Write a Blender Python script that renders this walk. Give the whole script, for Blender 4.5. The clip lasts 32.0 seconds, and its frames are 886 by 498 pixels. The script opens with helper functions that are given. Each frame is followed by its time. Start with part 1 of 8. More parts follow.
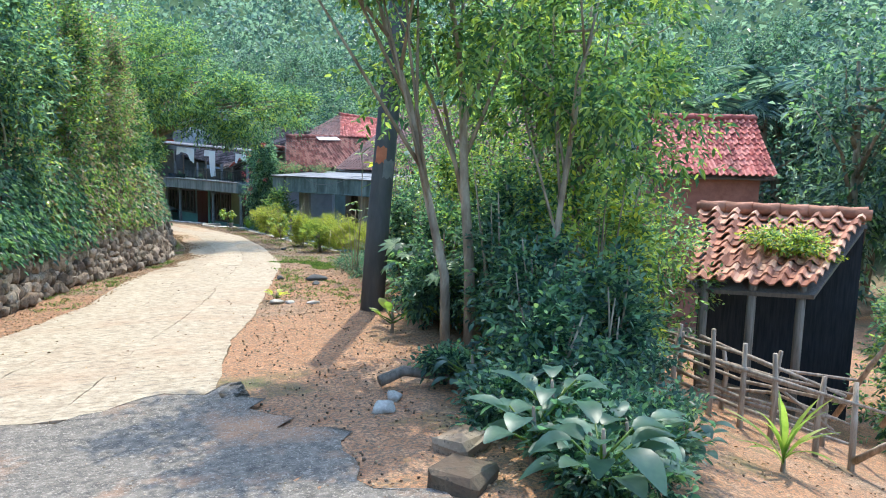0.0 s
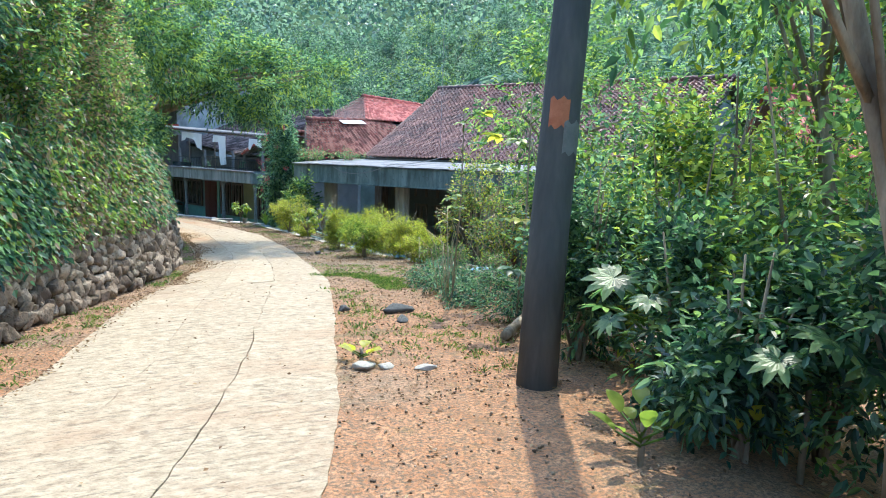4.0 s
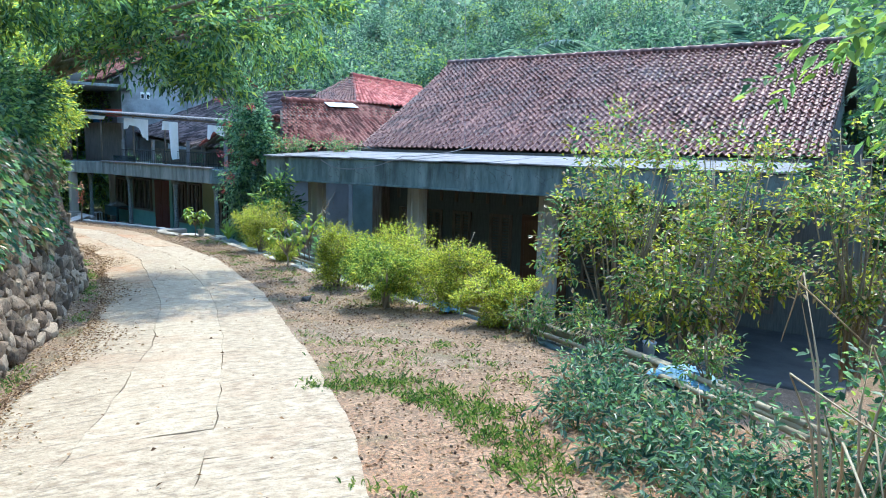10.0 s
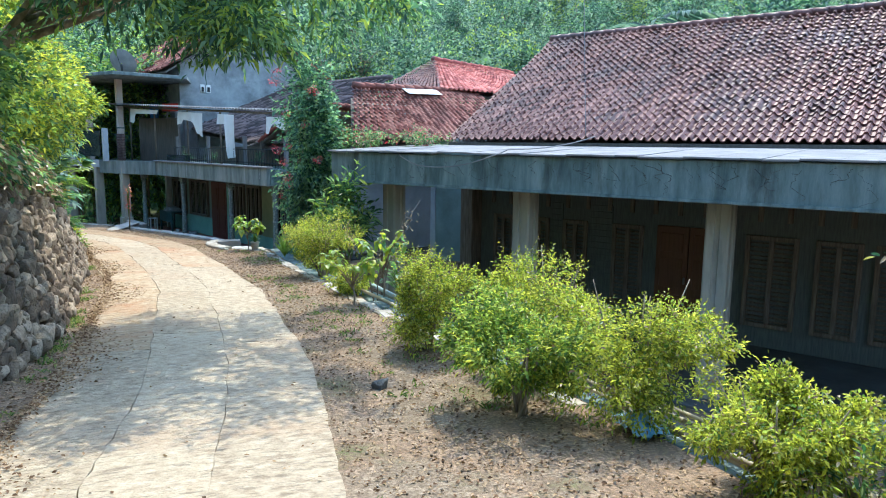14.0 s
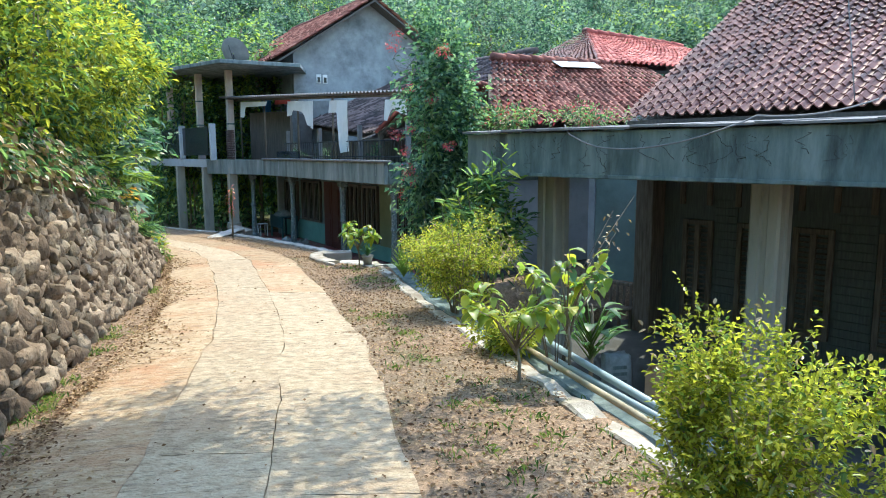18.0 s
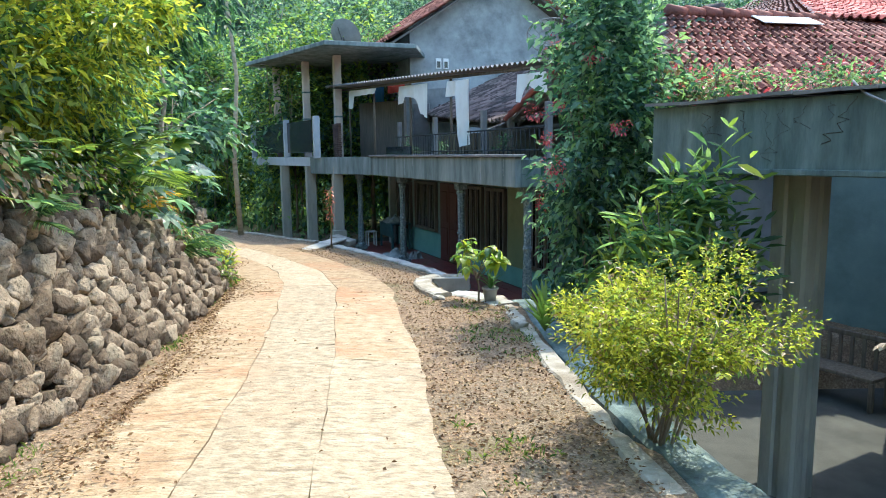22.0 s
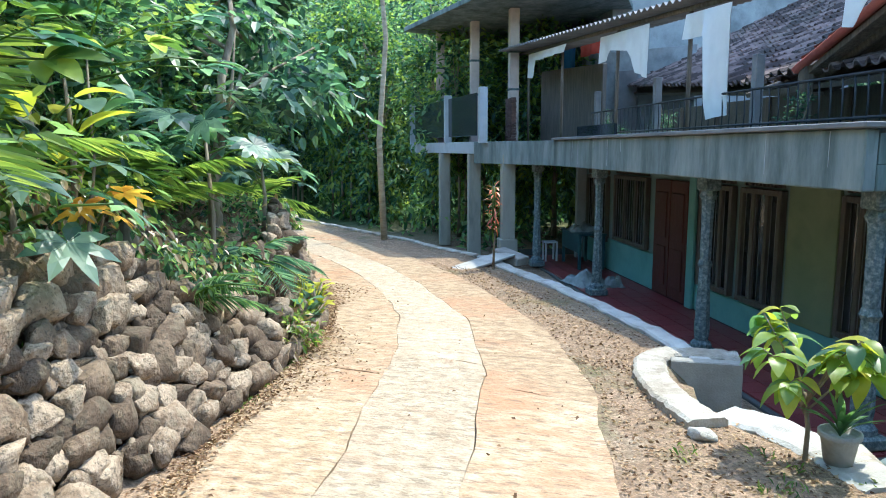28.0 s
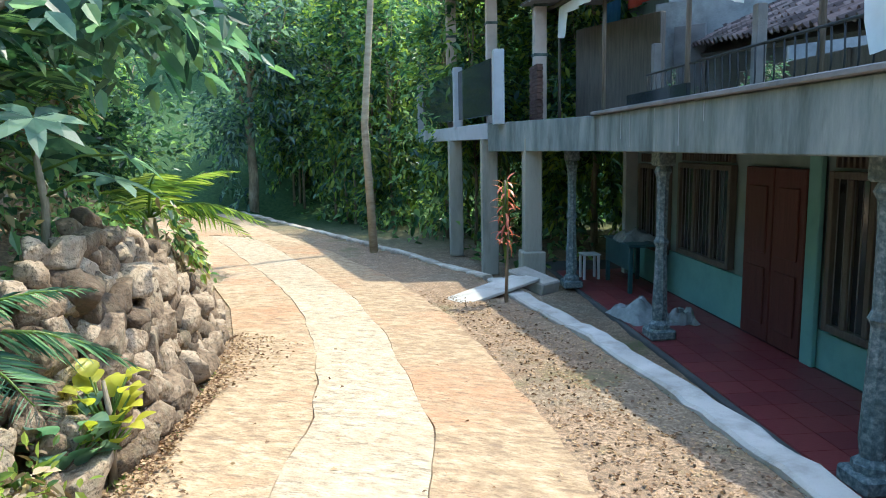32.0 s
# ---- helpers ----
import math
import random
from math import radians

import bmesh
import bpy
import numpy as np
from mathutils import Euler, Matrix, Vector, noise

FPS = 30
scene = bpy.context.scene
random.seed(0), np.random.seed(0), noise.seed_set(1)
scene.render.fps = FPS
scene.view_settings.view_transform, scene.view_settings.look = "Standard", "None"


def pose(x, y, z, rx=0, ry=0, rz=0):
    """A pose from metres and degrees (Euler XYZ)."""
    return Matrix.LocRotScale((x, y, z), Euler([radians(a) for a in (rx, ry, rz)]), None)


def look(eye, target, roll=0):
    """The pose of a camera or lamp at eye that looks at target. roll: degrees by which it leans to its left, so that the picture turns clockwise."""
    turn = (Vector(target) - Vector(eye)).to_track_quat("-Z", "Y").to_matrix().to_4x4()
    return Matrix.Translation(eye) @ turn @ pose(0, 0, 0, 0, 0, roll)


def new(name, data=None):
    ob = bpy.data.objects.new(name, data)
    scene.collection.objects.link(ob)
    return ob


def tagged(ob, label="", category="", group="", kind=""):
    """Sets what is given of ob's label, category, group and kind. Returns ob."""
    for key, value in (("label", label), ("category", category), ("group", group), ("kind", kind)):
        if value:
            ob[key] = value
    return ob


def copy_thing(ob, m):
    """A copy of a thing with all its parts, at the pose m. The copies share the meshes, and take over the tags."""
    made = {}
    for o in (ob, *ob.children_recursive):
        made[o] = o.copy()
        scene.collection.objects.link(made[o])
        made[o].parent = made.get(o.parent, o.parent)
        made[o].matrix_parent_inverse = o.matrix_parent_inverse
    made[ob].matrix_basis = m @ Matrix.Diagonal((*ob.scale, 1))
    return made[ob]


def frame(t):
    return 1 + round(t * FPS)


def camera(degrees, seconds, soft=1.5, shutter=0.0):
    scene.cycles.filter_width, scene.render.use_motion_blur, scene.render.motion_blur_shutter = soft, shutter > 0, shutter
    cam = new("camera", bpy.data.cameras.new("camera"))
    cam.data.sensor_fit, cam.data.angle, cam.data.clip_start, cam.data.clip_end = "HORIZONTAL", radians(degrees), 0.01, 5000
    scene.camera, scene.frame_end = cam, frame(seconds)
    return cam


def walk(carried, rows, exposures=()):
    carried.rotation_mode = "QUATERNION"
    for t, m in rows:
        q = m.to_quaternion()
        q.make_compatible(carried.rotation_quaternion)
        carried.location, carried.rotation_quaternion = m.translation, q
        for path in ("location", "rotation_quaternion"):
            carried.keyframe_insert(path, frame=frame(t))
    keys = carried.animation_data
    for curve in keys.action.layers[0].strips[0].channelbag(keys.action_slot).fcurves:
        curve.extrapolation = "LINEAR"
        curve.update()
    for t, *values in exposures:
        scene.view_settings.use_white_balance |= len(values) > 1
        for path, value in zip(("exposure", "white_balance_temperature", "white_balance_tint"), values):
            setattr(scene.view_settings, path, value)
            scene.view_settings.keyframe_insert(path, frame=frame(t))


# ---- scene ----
cam = camera(65.05, 32.0, soft=1.0)
PATH = [
    (0.0, -0.023, 0.192, 1.584, 82.57, -1.31, -25.33),
    (0.5, 0.033, 0.668, 1.550, 82.32, -1.02, -25.46),
    (1.0, 0.066, 1.166, 1.506, 82.34, -1.08, -25.37),
    (1.5, 0.086, 1.721, 1.474, 82.31, -1.13, -25.31),
    (2.0, 0.103, 2.328, 1.445, 82.22, -1.36, -25.39),
    (2.5, 0.093, 2.895, 1.406, 82.14, -1.36, -25.39),
    (3.0, 0.099, 3.441, 1.362, 82.22, -1.35, -25.29),
    (3.5, 0.150, 4.026, 1.332, 82.06, -1.48, -25.29),
    (4.0, 0.213, 4.655, 1.313, 81.85, -1.31, -25.10),
    (4.5, 0.296, 5.354, 1.286, 81.86, -1.68, -25.10),
    (6.5, 0.786, 8.122, 1.144, 81.88, -1.48, -25.45),
    (7.0, 0.956, 8.568, 1.106, 81.77, -1.35, -25.72),
    (7.5, 1.020, 8.937, 1.080, 81.66, -1.33, -26.49),
    (8.0, 1.117, 9.290, 1.053, 81.71, -1.26, -27.00),
    (8.5, 1.277, 9.736, 1.040, 81.66, -1.20, -27.09),
    (9.0, 1.434, 10.249, 1.031, 81.67, -1.21, -27.05),
    (9.5, 1.618, 10.755, 1.013, 81.76, -1.31, -27.10),
    (10.0, 1.782, 11.267, 0.994, 81.73, -1.25, -27.14),
    (10.5, 1.959, 11.782, 0.975, 81.74, -1.05, -27.11),
    (11.0, 2.120, 12.353, 0.966, 81.76, -1.11, -27.00),
    (11.5, 2.269, 12.876, 0.950, 81.73, -1.04, -26.86),
    (12.0, 2.463, 13.355, 0.940, 81.83, -1.16, -26.60),
    (12.5, 2.605, 13.835, 0.912, 81.74, -1.06, -26.09),
    (13.0, 2.758, 14.340, 0.879, 81.64, -0.91, -25.02),
    (13.5, 2.915, 14.893, 0.858, 81.54, -0.84, -22.88),
    (14.0, 2.992, 15.451, 0.811, 81.61, -0.68, -21.16),
    (14.5, 3.108, 16.042, 0.758, 81.52, -0.75, -19.14),
    (15.0, 3.240, 16.566, 0.689, 81.65, -0.59, -16.50),
    (15.5, 3.376, 17.105, 0.648, 81.85, -0.35, -15.67),
    (17.5, 3.627, 19.197, 0.454, 81.99, -0.05, -11.72),
    (18.0, 3.687, 19.706, 0.404, 81.98, 0.25, -11.20),
    (18.5, 3.744, 20.265, 0.368, 82.11, 0.05, -9.95),
    (19.0, 3.794, 20.817, 0.353, 82.07, 0.20, -9.59),
    (19.5, 3.851, 21.370, 0.333, 82.12, 0.20, -8.61),
    (20.0, 3.876, 21.833, 0.312, 82.10, 0.33, -7.68),
    (20.5, 3.974, 22.265, 0.304, 82.21, 0.43, -6.17),
    (21.0, 4.024, 22.727, 0.281, 82.23, 0.33, -4.06),
    (21.5, 4.043, 23.185, 0.260, 82.20, 0.29, -3.21),
    (22.0, 4.053, 23.666, 0.251, 82.11, 0.65, -0.89),
    (22.5, 3.981, 24.143, 0.230, 82.19, 0.77, 1.77),
    (23.0, 3.936, 24.647, 0.219, 82.12, 0.96, 3.99),
    (23.5, 3.892, 25.191, 0.212, 82.13, 0.98, 6.58),
    (24.0, 3.862, 25.745, 0.199, 82.11, 0.86, 7.54),
    (24.5, 3.879, 26.270, 0.178, 81.97, 0.96, 8.32),
    (25.0, 3.851, 26.706, 0.144, 81.96, 1.23, 9.79),
    (25.5, 3.864, 27.156, 0.119, 81.91, 1.18, 11.33),
    (27.5, 3.580, 28.369, 0.046, 81.51, 0.27, 13.48),
    (28.0, 3.525, 28.780, 0.028, 81.74, 0.19, 13.68),
    (28.5, 3.512, 29.238, 0.018, 81.96, 0.12, 13.86),
    (29.0, 3.464, 29.711, 0.000, 81.87, 0.41, 14.00),
    (29.5, 3.450, 30.144, -0.051, 81.90, 0.70, 14.20),
    (30.0, 3.382, 30.556, -0.083, 81.88, 0.73, 14.42),
    (30.5, 3.313, 30.983, -0.105, 81.87, 0.80, 14.61),
    (31.0, 3.297, 31.462, -0.137, 81.70, 0.95, 15.76),
    (31.5, 3.229, 31.950, -0.165, 81.75, 0.87, 16.44),
    (32.0, 3.208, 32.474, -0.192, 81.53, 1.19, 16.73),
]
EXPOSURE, KELVIN, TINT = 1.72, 5500.0, 3.0
walk(cam, [(t, pose(x, y, z, rx, ry, rz)) for t, x, y, z, rx, ry, rz in PATH],
     exposures=((0.0, EXPOSURE - 0.06, KELVIN - 60, TINT + 3), (4.5, EXPOSURE, KELVIN - 150, TINT + 1), (8.0, EXPOSURE, KELVIN - 380, TINT), (12.5, EXPOSURE, KELVIN - 480, TINT), (15.0, EXPOSURE, KELVIN, TINT),
                (20.0, EXPOSURE + 0.08, KELVIN + 150, TINT), (23.5, EXPOSURE + 0.2, KELVIN, TINT), (25.5, EXPOSURE + 0.28, KELVIN - 250, TINT),
                (29.0, EXPOSURE + 0.28, KELVIN - 150, TINT), (32.0, EXPOSURE + 0.3, KELVIN + 50, TINT)))

# ---- world and sun ----
SUN_ELEVATION, SUN_AZIMUTH = radians(62), math.atan2(0.587, 0.81)  # azimuth from +y towards +x
world = bpy.data.worlds.new("sky")
scene.world = world
world.use_nodes = True
wn, wl = world.node_tree.nodes, world.node_tree.links
sky = wn.new("ShaderNodeTexSky")
sky.sky_type, sky.sun_disc = "NISHITA", False
sky.sun_elevation, sky.sun_rotation = SUN_ELEVATION, SUN_AZIMUTH
sky.air_density, sky.dust_density = 1.5, 1.8
wn["Background"].inputs["Strength"].default_value = 0.15
wl.new(sky.outputs[0], wn["Background"].inputs["Color"])
sun_data = bpy.data.lights.new("sun", "SUN")
sun_data.energy, sun_data.angle, sun_data.color = 1.85, radians(0.55), (1.0, 0.845, 0.615)
sun = new("sun", sun_data)
to_sun = Vector((math.sin(SUN_AZIMUTH) * math.cos(SUN_ELEVATION), math.cos(SUN_AZIMUTH) * math.cos(SUN_ELEVATION), math.sin(SUN_ELEVATION)))
sun.matrix_world = look((0, 0, 60), Vector((0, 0, 60)) - to_sun)

# ---- materials ----
def material(name, colours, scale=6.0, rough=0.8, bump=0.3, fine=60.0, metal=0.0, per_object=0.0, per_island=0.0, spec=0.3,
             stain=None, stain_scale=1.2, stain_amount=0.5, translucent=0.0, stretch=None, speck=None, speck_scale=(6, 24, 9), speck_amount=0.72):
    """Procedural surface: two noise scales between the colours, a stain layer, fine bump."""
    m = bpy.data.materials.new(name)
    m.use_nodes = True
    n, l = m.node_tree.nodes, m.node_tree.links
    b = n["Principled BSDF"]
    b.inputs["Roughness"].default_value, b.inputs["Metallic"].default_value = rough, metal
    b.inputs["Specular IOR Level"].default_value = spec
    tc = n.new("ShaderNodeTexCoord")
    src = tc.outputs["Object"]
    if stretch:
        mp = n.new("ShaderNodeMapping")
        mp.inputs["Scale"].default_value = stretch
        l.new(src, mp.inputs["Vector"])
        src = mp.outputs[0]
    big = n.new("ShaderNodeTexNoise")
    big.inputs["Scale"].default_value, big.inputs["Detail"].default_value = scale, 5
    big.inputs["Roughness"].default_value = 0.65
    l.new(src, big.inputs["Vector"])
    ramp = n.new("ShaderNodeValToRGB")
    e = ramp.color_ramp.elements
    k = len(colours)
    for i, c in enumerate(colours):
        p = 0.32 + 0.36 * i / max(1, k - 1)
        el = e[i] if i < 2 else e.new(p)
        el.position, el.color = p, (*c, 1)
    if k == 1:
        e[1].color = (*colours[0], 1)
    value = big.outputs["Fac"]
    if per_object or per_island:
        if per_object:
            info = n.new("ShaderNodeObjectInfo").outputs["Random"]
        else:
            info = n.new("ShaderNodeNewGeometry").outputs["Random Per Island"]
        mx = n.new("ShaderNodeMath")
        mx.operation = "MULTIPLY_ADD"
        l.new(info, mx.inputs[0])
        mx.inputs[1].default_value = 0.7 * (per_object or per_island)
        ad = n.new("ShaderNodeMath")
        ad.operation = "SUBTRACT"
        l.new(value, ad.inputs[0])
        ad.inputs[1].default_value = 0.35 * (per_object or per_island)
        l.new(ad.outputs[0], mx.inputs[2])
        value = mx.outputs[0]
    l.new(value, ramp.inputs["Fac"])
    colour = ramp.outputs["Color"]
    if stain:
        sn = n.new("ShaderNodeTexNoise")
        sn.inputs["Scale"].default_value, sn.inputs["Detail"].default_value = stain_scale, 6
        sn.inputs["Roughness"].default_value = 0.7
        l.new(src, sn.inputs["Vector"])
        mr = n.new("ShaderNodeMapRange")
        mr.inputs["From Min"].default_value, mr.inputs["From Max"].default_value = 0.5, 0.68
        mr.inputs["To Max"].default_value = stain_amount
        l.new(sn.outputs["Fac"], mr.inputs["Value"])
        mix = n.new("ShaderNodeMixRGB")
        l.new(mr.outputs[0], mix.inputs["Fac"])
        l.new(colour, mix.inputs["Color1"])
        mix.inputs["Color2"].default_value = (*stain, 1)
        colour = mix.outputs["Color"]
    if speck:
        pm = n.new("ShaderNodeMapping")
        pm.inputs["Scale"].default_value = speck_scale
        l.new(tc.outputs["Object"], pm.inputs["Vector"])
        pn = n.new("ShaderNodeTexNoise")
        pn.inputs["Scale"].default_value, pn.inputs["Detail"].default_value, pn.inputs["Roughness"].default_value = 1.0, 4, 0.75
        l.new(pm.outputs[0], pn.inputs["Vector"])
        pr = n.new("ShaderNodeMapRange")
        pr.inputs["From Min"].default_value, pr.inputs["From Max"].default_value = 0.53, 0.64
        pr.inputs["To Max"].default_value = speck_amount
        l.new(pn.outputs["Fac"], pr.inputs["Value"])
        px = n.new("ShaderNodeMixRGB")
        l.new(pr.outputs[0], px.inputs["Fac"])
        l.new(colour, px.inputs["Color1"])
        px.inputs["Color2"].default_value = (*speck, 1)
        colour = px.outputs["Color"]
    l.new(colour, b.inputs["Base Color"])
    if bump:
        fn = n.new("ShaderNodeTexNoise")
        fn.inputs["Scale"].default_value, fn.inputs["Detail"].default_value = fine, 4
        l.new(src, fn.inputs["Vector"])
        bp = n.new("ShaderNodeBump")
        bp.inputs["Strength"].default_value, bp.inputs["Distance"].default_value = bump, 0.02
        l.new(fn.outputs["Fac"], bp.inputs["Height"])
        l.new(bp.outputs[0], b.inputs["Normal"])
    if translucent:
        tr = n.new("ShaderNodeBsdfTranslucent")
        ms = n.new("ShaderNodeMixShader")
        hue = n.new("ShaderNodeMixRGB")
        hue.blend_type = "MULTIPLY"
        hue.inputs["Fac"].default_value = 1.0
        hue.inputs["Color2"].default_value = (1.35, 1.45, 0.9, 1)
        l.new(colour, hue.inputs["Color1"])
        l.new(hue.outputs[0], tr.inputs["Color"])
        ms.inputs["Fac"].default_value = translucent
        l.new(b.outputs[0], ms.inputs[1])
        l.new(tr.outputs[0], ms.inputs[2])
        l.new(ms.outputs[0], n["Material Output"].inputs["Surface"])
    return m


def leaf_material(name, colours, translucent=0.58, rough=0.38, spec=0.55, scale=1.7):
    return material(name, colours, scale=scale, rough=rough, bump=0, per_island=1.1, translucent=translucent, spec=spec)


M = {}
M["concrete"] = material("road_concrete", [(0.27, 0.208, 0.138), (0.40, 0.322, 0.222), (0.475, 0.40, 0.285)], speck=(0.17, 0.135, 0.095), scale=13.0, rough=0.92, bump=1.0, fine=40, stretch=(0.8, 1.25, 1),
                         stain=(0.36, 0.24, 0.15), stain_scale=0.8, stain_amount=0.55, per_object=0.15)
M["concrete_dirty"] = material("dusty_road_concrete", [(0.25, 0.175, 0.105), (0.37, 0.27, 0.165), (0.455, 0.365, 0.25)], speck=(0.16, 0.11, 0.075), scale=10.0, rough=0.95, bump=1.0, fine=36, stretch=(0.8, 1.25, 1),
                               stain=(0.36, 0.19, 0.10), stain_scale=0.7, stain_amount=0.85, per_object=0.2)
M["asphalt"] = material("old_asphalt", [(0.085, 0.075, 0.063), (0.16, 0.138, 0.112), (0.24, 0.205, 0.165)], speck=(0.42, 0.36, 0.29), speck_scale=(42, 42, 42), speck_amount=0.7, scale=14, rough=0.9, bump=0.9, fine=70,
                        stain=(0.40, 0.225, 0.125), stain_scale=1.1, stain_amount=0.95)
M["render"] = material("weathered_cement_render", [(0.075, 0.108, 0.108), (0.145, 0.192, 0.188), (0.23, 0.282, 0.272)], scale=2.2, rough=0.9, bump=0.35, fine=45,
                       stain=(0.045, 0.055, 0.05), stain_scale=1.3, stain_amount=0.8, stretch=(1.6, 1.6, 0.35))
M["plaster"] = material("grey_plaster", [(0.34, 0.37, 0.40), (0.43, 0.46, 0.49), (0.50, 0.53, 0.55)], scale=1.4, rough=0.9, bump=0.25, fine=40,
                        stain=(0.16, 0.17, 0.18), stain_scale=0.7, stain_amount=0.6)
M["pillar"] = material("bare_concrete", [(0.22, 0.22, 0.19), (0.33, 0.32, 0.27), (0.42, 0.40, 0.33)], scale=3, rough=0.9, bump=0.4, fine=30, stretch=(1, 1, 0.25),
                       stain=(0.12, 0.13, 0.11), stain_scale=1.5, stain_amount=0.6)
M["green_wall"] = material("mint_green_wall", [(0.15, 0.33, 0.31), (0.20, 0.41, 0.38)], scale=1.5, rough=0.7, bump=0.15, stain=(0.11, 0.24, 0.23), stain_amount=0.5)
M["porch_wall"] = material("dull_teal_grey_paint", [(0.16, 0.225, 0.22), (0.23, 0.31, 0.30)], scale=1.5, rough=0.75, bump=0.15, stain=(0.11, 0.15, 0.15), stain_amount=0.5)
M["yellow_wall"] = material("yellowed_wall", [(0.18, 0.22, 0.13), (0.24, 0.28, 0.17)], scale=1.5, rough=0.7, bump=0.15, stain=(0.12, 0.15, 0.10), stain_amount=0.5)
M["verandah_wood"] = material("dark_green_grey_boards", [(0.085, 0.10, 0.095), (0.15, 0.165, 0.15)], scale=5, rough=0.7, bump=0.3, stretch=(6, 6, 0.5))
M["brown_wood"] = material("dark_brown_wood", [(0.075, 0.068, 0.06), (0.14, 0.12, 0.10)], scale=5, rough=0.55, bump=0.3, stretch=(6, 6, 0.5))
M["old_wood"] = material("weathered_wood", [(0.10, 0.085, 0.065), (0.17, 0.14, 0.11), (0.24, 0.20, 0.16)], scale=5, rough=0.85, bump=0.4, stretch=(5, 5, 0.4))
M["stick"] = material("sun_bleached_stick", [(0.20, 0.15, 0.11), (0.33, 0.265, 0.20), (0.46, 0.39, 0.31)], scale=5, rough=0.9, bump=0.5, stretch=(4, 4, 0.6))
M["red_floor"] = material("red_floor_tile", [(0.16, 0.035, 0.04), (0.22, 0.05, 0.05)], scale=3, rough=0.4, bump=0.1, per_object=0.5)
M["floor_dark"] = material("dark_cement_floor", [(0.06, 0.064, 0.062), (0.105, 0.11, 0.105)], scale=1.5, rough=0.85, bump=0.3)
M["tile_old"] = material("old_clay_roof_tile", [(0.078, 0.034, 0.03), (0.15, 0.06, 0.049), (0.23, 0.108, 0.087)], scale=1.2, rough=0.55, bump=0.4, fine=25, per_island=0.5, spec=0.5,
                         stain=(0.13, 0.10, 0.10), stain_scale=0.5, stain_amount=0.5)
M["tile_wing"] = material("brown_red_roof_tile", [(0.15, 0.055, 0.042), (0.28, 0.10, 0.075), (0.38, 0.175, 0.13)], scale=1.5, rough=0.8, bump=0.4, fine=25, per_island=0.9,
                          stain=(0.12, 0.07, 0.06), stain_scale=0.9, stain_amount=0.6)
M["tile_orange"] = material("sun_bleached_roof_tile", [(0.24, 0.10, 0.06), (0.44, 0.20, 0.12), (0.56, 0.32, 0.21)], scale=1.5, rough=0.85, bump=0.4, fine=25, per_island=0.9,
                            stain=(0.12, 0.09, 0.06), stain_scale=0.9, stain_amount=0.6)
M["tile_red"] = material("red_clay_roof_tile", [(0.34, 0.09, 0.075), (0.52, 0.15, 0.12), (0.62, 0.24, 0.19)], scale=1.5, rough=0.75, bump=0.4, fine=25, per_island=0.8,
                         stain=(0.16, 0.07, 0.06), stain_scale=0.9, stain_amount=0.6)
M["stone"] = material("grey_brown_fieldstone", [(0.10, 0.07, 0.046), (0.21, 0.15, 0.098), (0.36, 0.28, 0.195)], scale=3.5, rough=0.95, bump=1.0, fine=9, speck=(0.05, 0.042, 0.032), speck_scale=(13, 13, 13), speck_amount=0.8, per_object=0.7,
                      stain=(0.07, 0.075, 0.05), stain_scale=2.0, stain_amount=0.55)
M["stone_rest"] = material("grey_brown_fieldstone_rest", [(0.10, 0.07, 0.046), (0.21, 0.15, 0.098), (0.36, 0.28, 0.195)], scale=3.5, rough=0.95, bump=1.0, fine=26, speck=(0.05, 0.042, 0.032), speck_scale=(38, 38, 38), speck_amount=0.8, per_island=0.7,
                           stain=(0.07, 0.075, 0.05), stain_scale=2.0, stain_amount=0.55)
M["white_kerb"] = material("whitewashed_cement", [(0.30, 0.285, 0.255), (0.42, 0.41, 0.38), (0.54, 0.53, 0.50)], scale=4, rough=0.85, bump=0.4, stain=(0.30, 0.28, 0.23), stain_scale=2, stain_amount=0.6)
M["fascia_grey"] = material("streaked_grey_fascia", [(0.115, 0.148, 0.15), (0.20, 0.24, 0.24), (0.30, 0.335, 0.33)], scale=2.2, rough=0.9, bump=0.35, fine=45,
                            stain=(0.07, 0.085, 0.08), stain_scale=1.3, stain_amount=0.75, stretch=(1.6, 1.6, 0.35))
M["gable_plaster"] = material("stained_gable_plaster", [(0.21, 0.225, 0.235), (0.30, 0.32, 0.33), (0.38, 0.40, 0.41)], scale=1.6, rough=0.9, bump=0.3, fine=35,
                              stain=(0.10, 0.11, 0.11), stain_scale=0.6, stain_amount=0.7)
M["pale_bark"] = material("pale_palm_bark", [(0.26, 0.21, 0.14), (0.38, 0.32, 0.22), (0.46, 0.40, 0.29)], scale=5, rough=0.9, bump=0.5, fine=20, stretch=(1, 1, 3))
M["bark"] = material("grey_bark", [(0.13, 0.10, 0.07), (0.25, 0.205, 0.145), (0.42, 0.36, 0.27)], scale=6, rough=0.95, bump=0.9, fine=25, stretch=(1, 1, 0.35))
M["pole"] = material("tarred_pole", [(0.045, 0.05, 0.052), (0.075, 0.08, 0.08), (0.12, 0.12, 0.115)], scale=2.5, rough=0.8, bump=0.4, fine=30, stretch=(1, 1, 0.2))
M["cloth"] = material("white_cotton_cloth", [(0.72, 0.72, 0.70), (0.80, 0.80, 0.78)], scale=4, rough=0.95, bump=0.1)
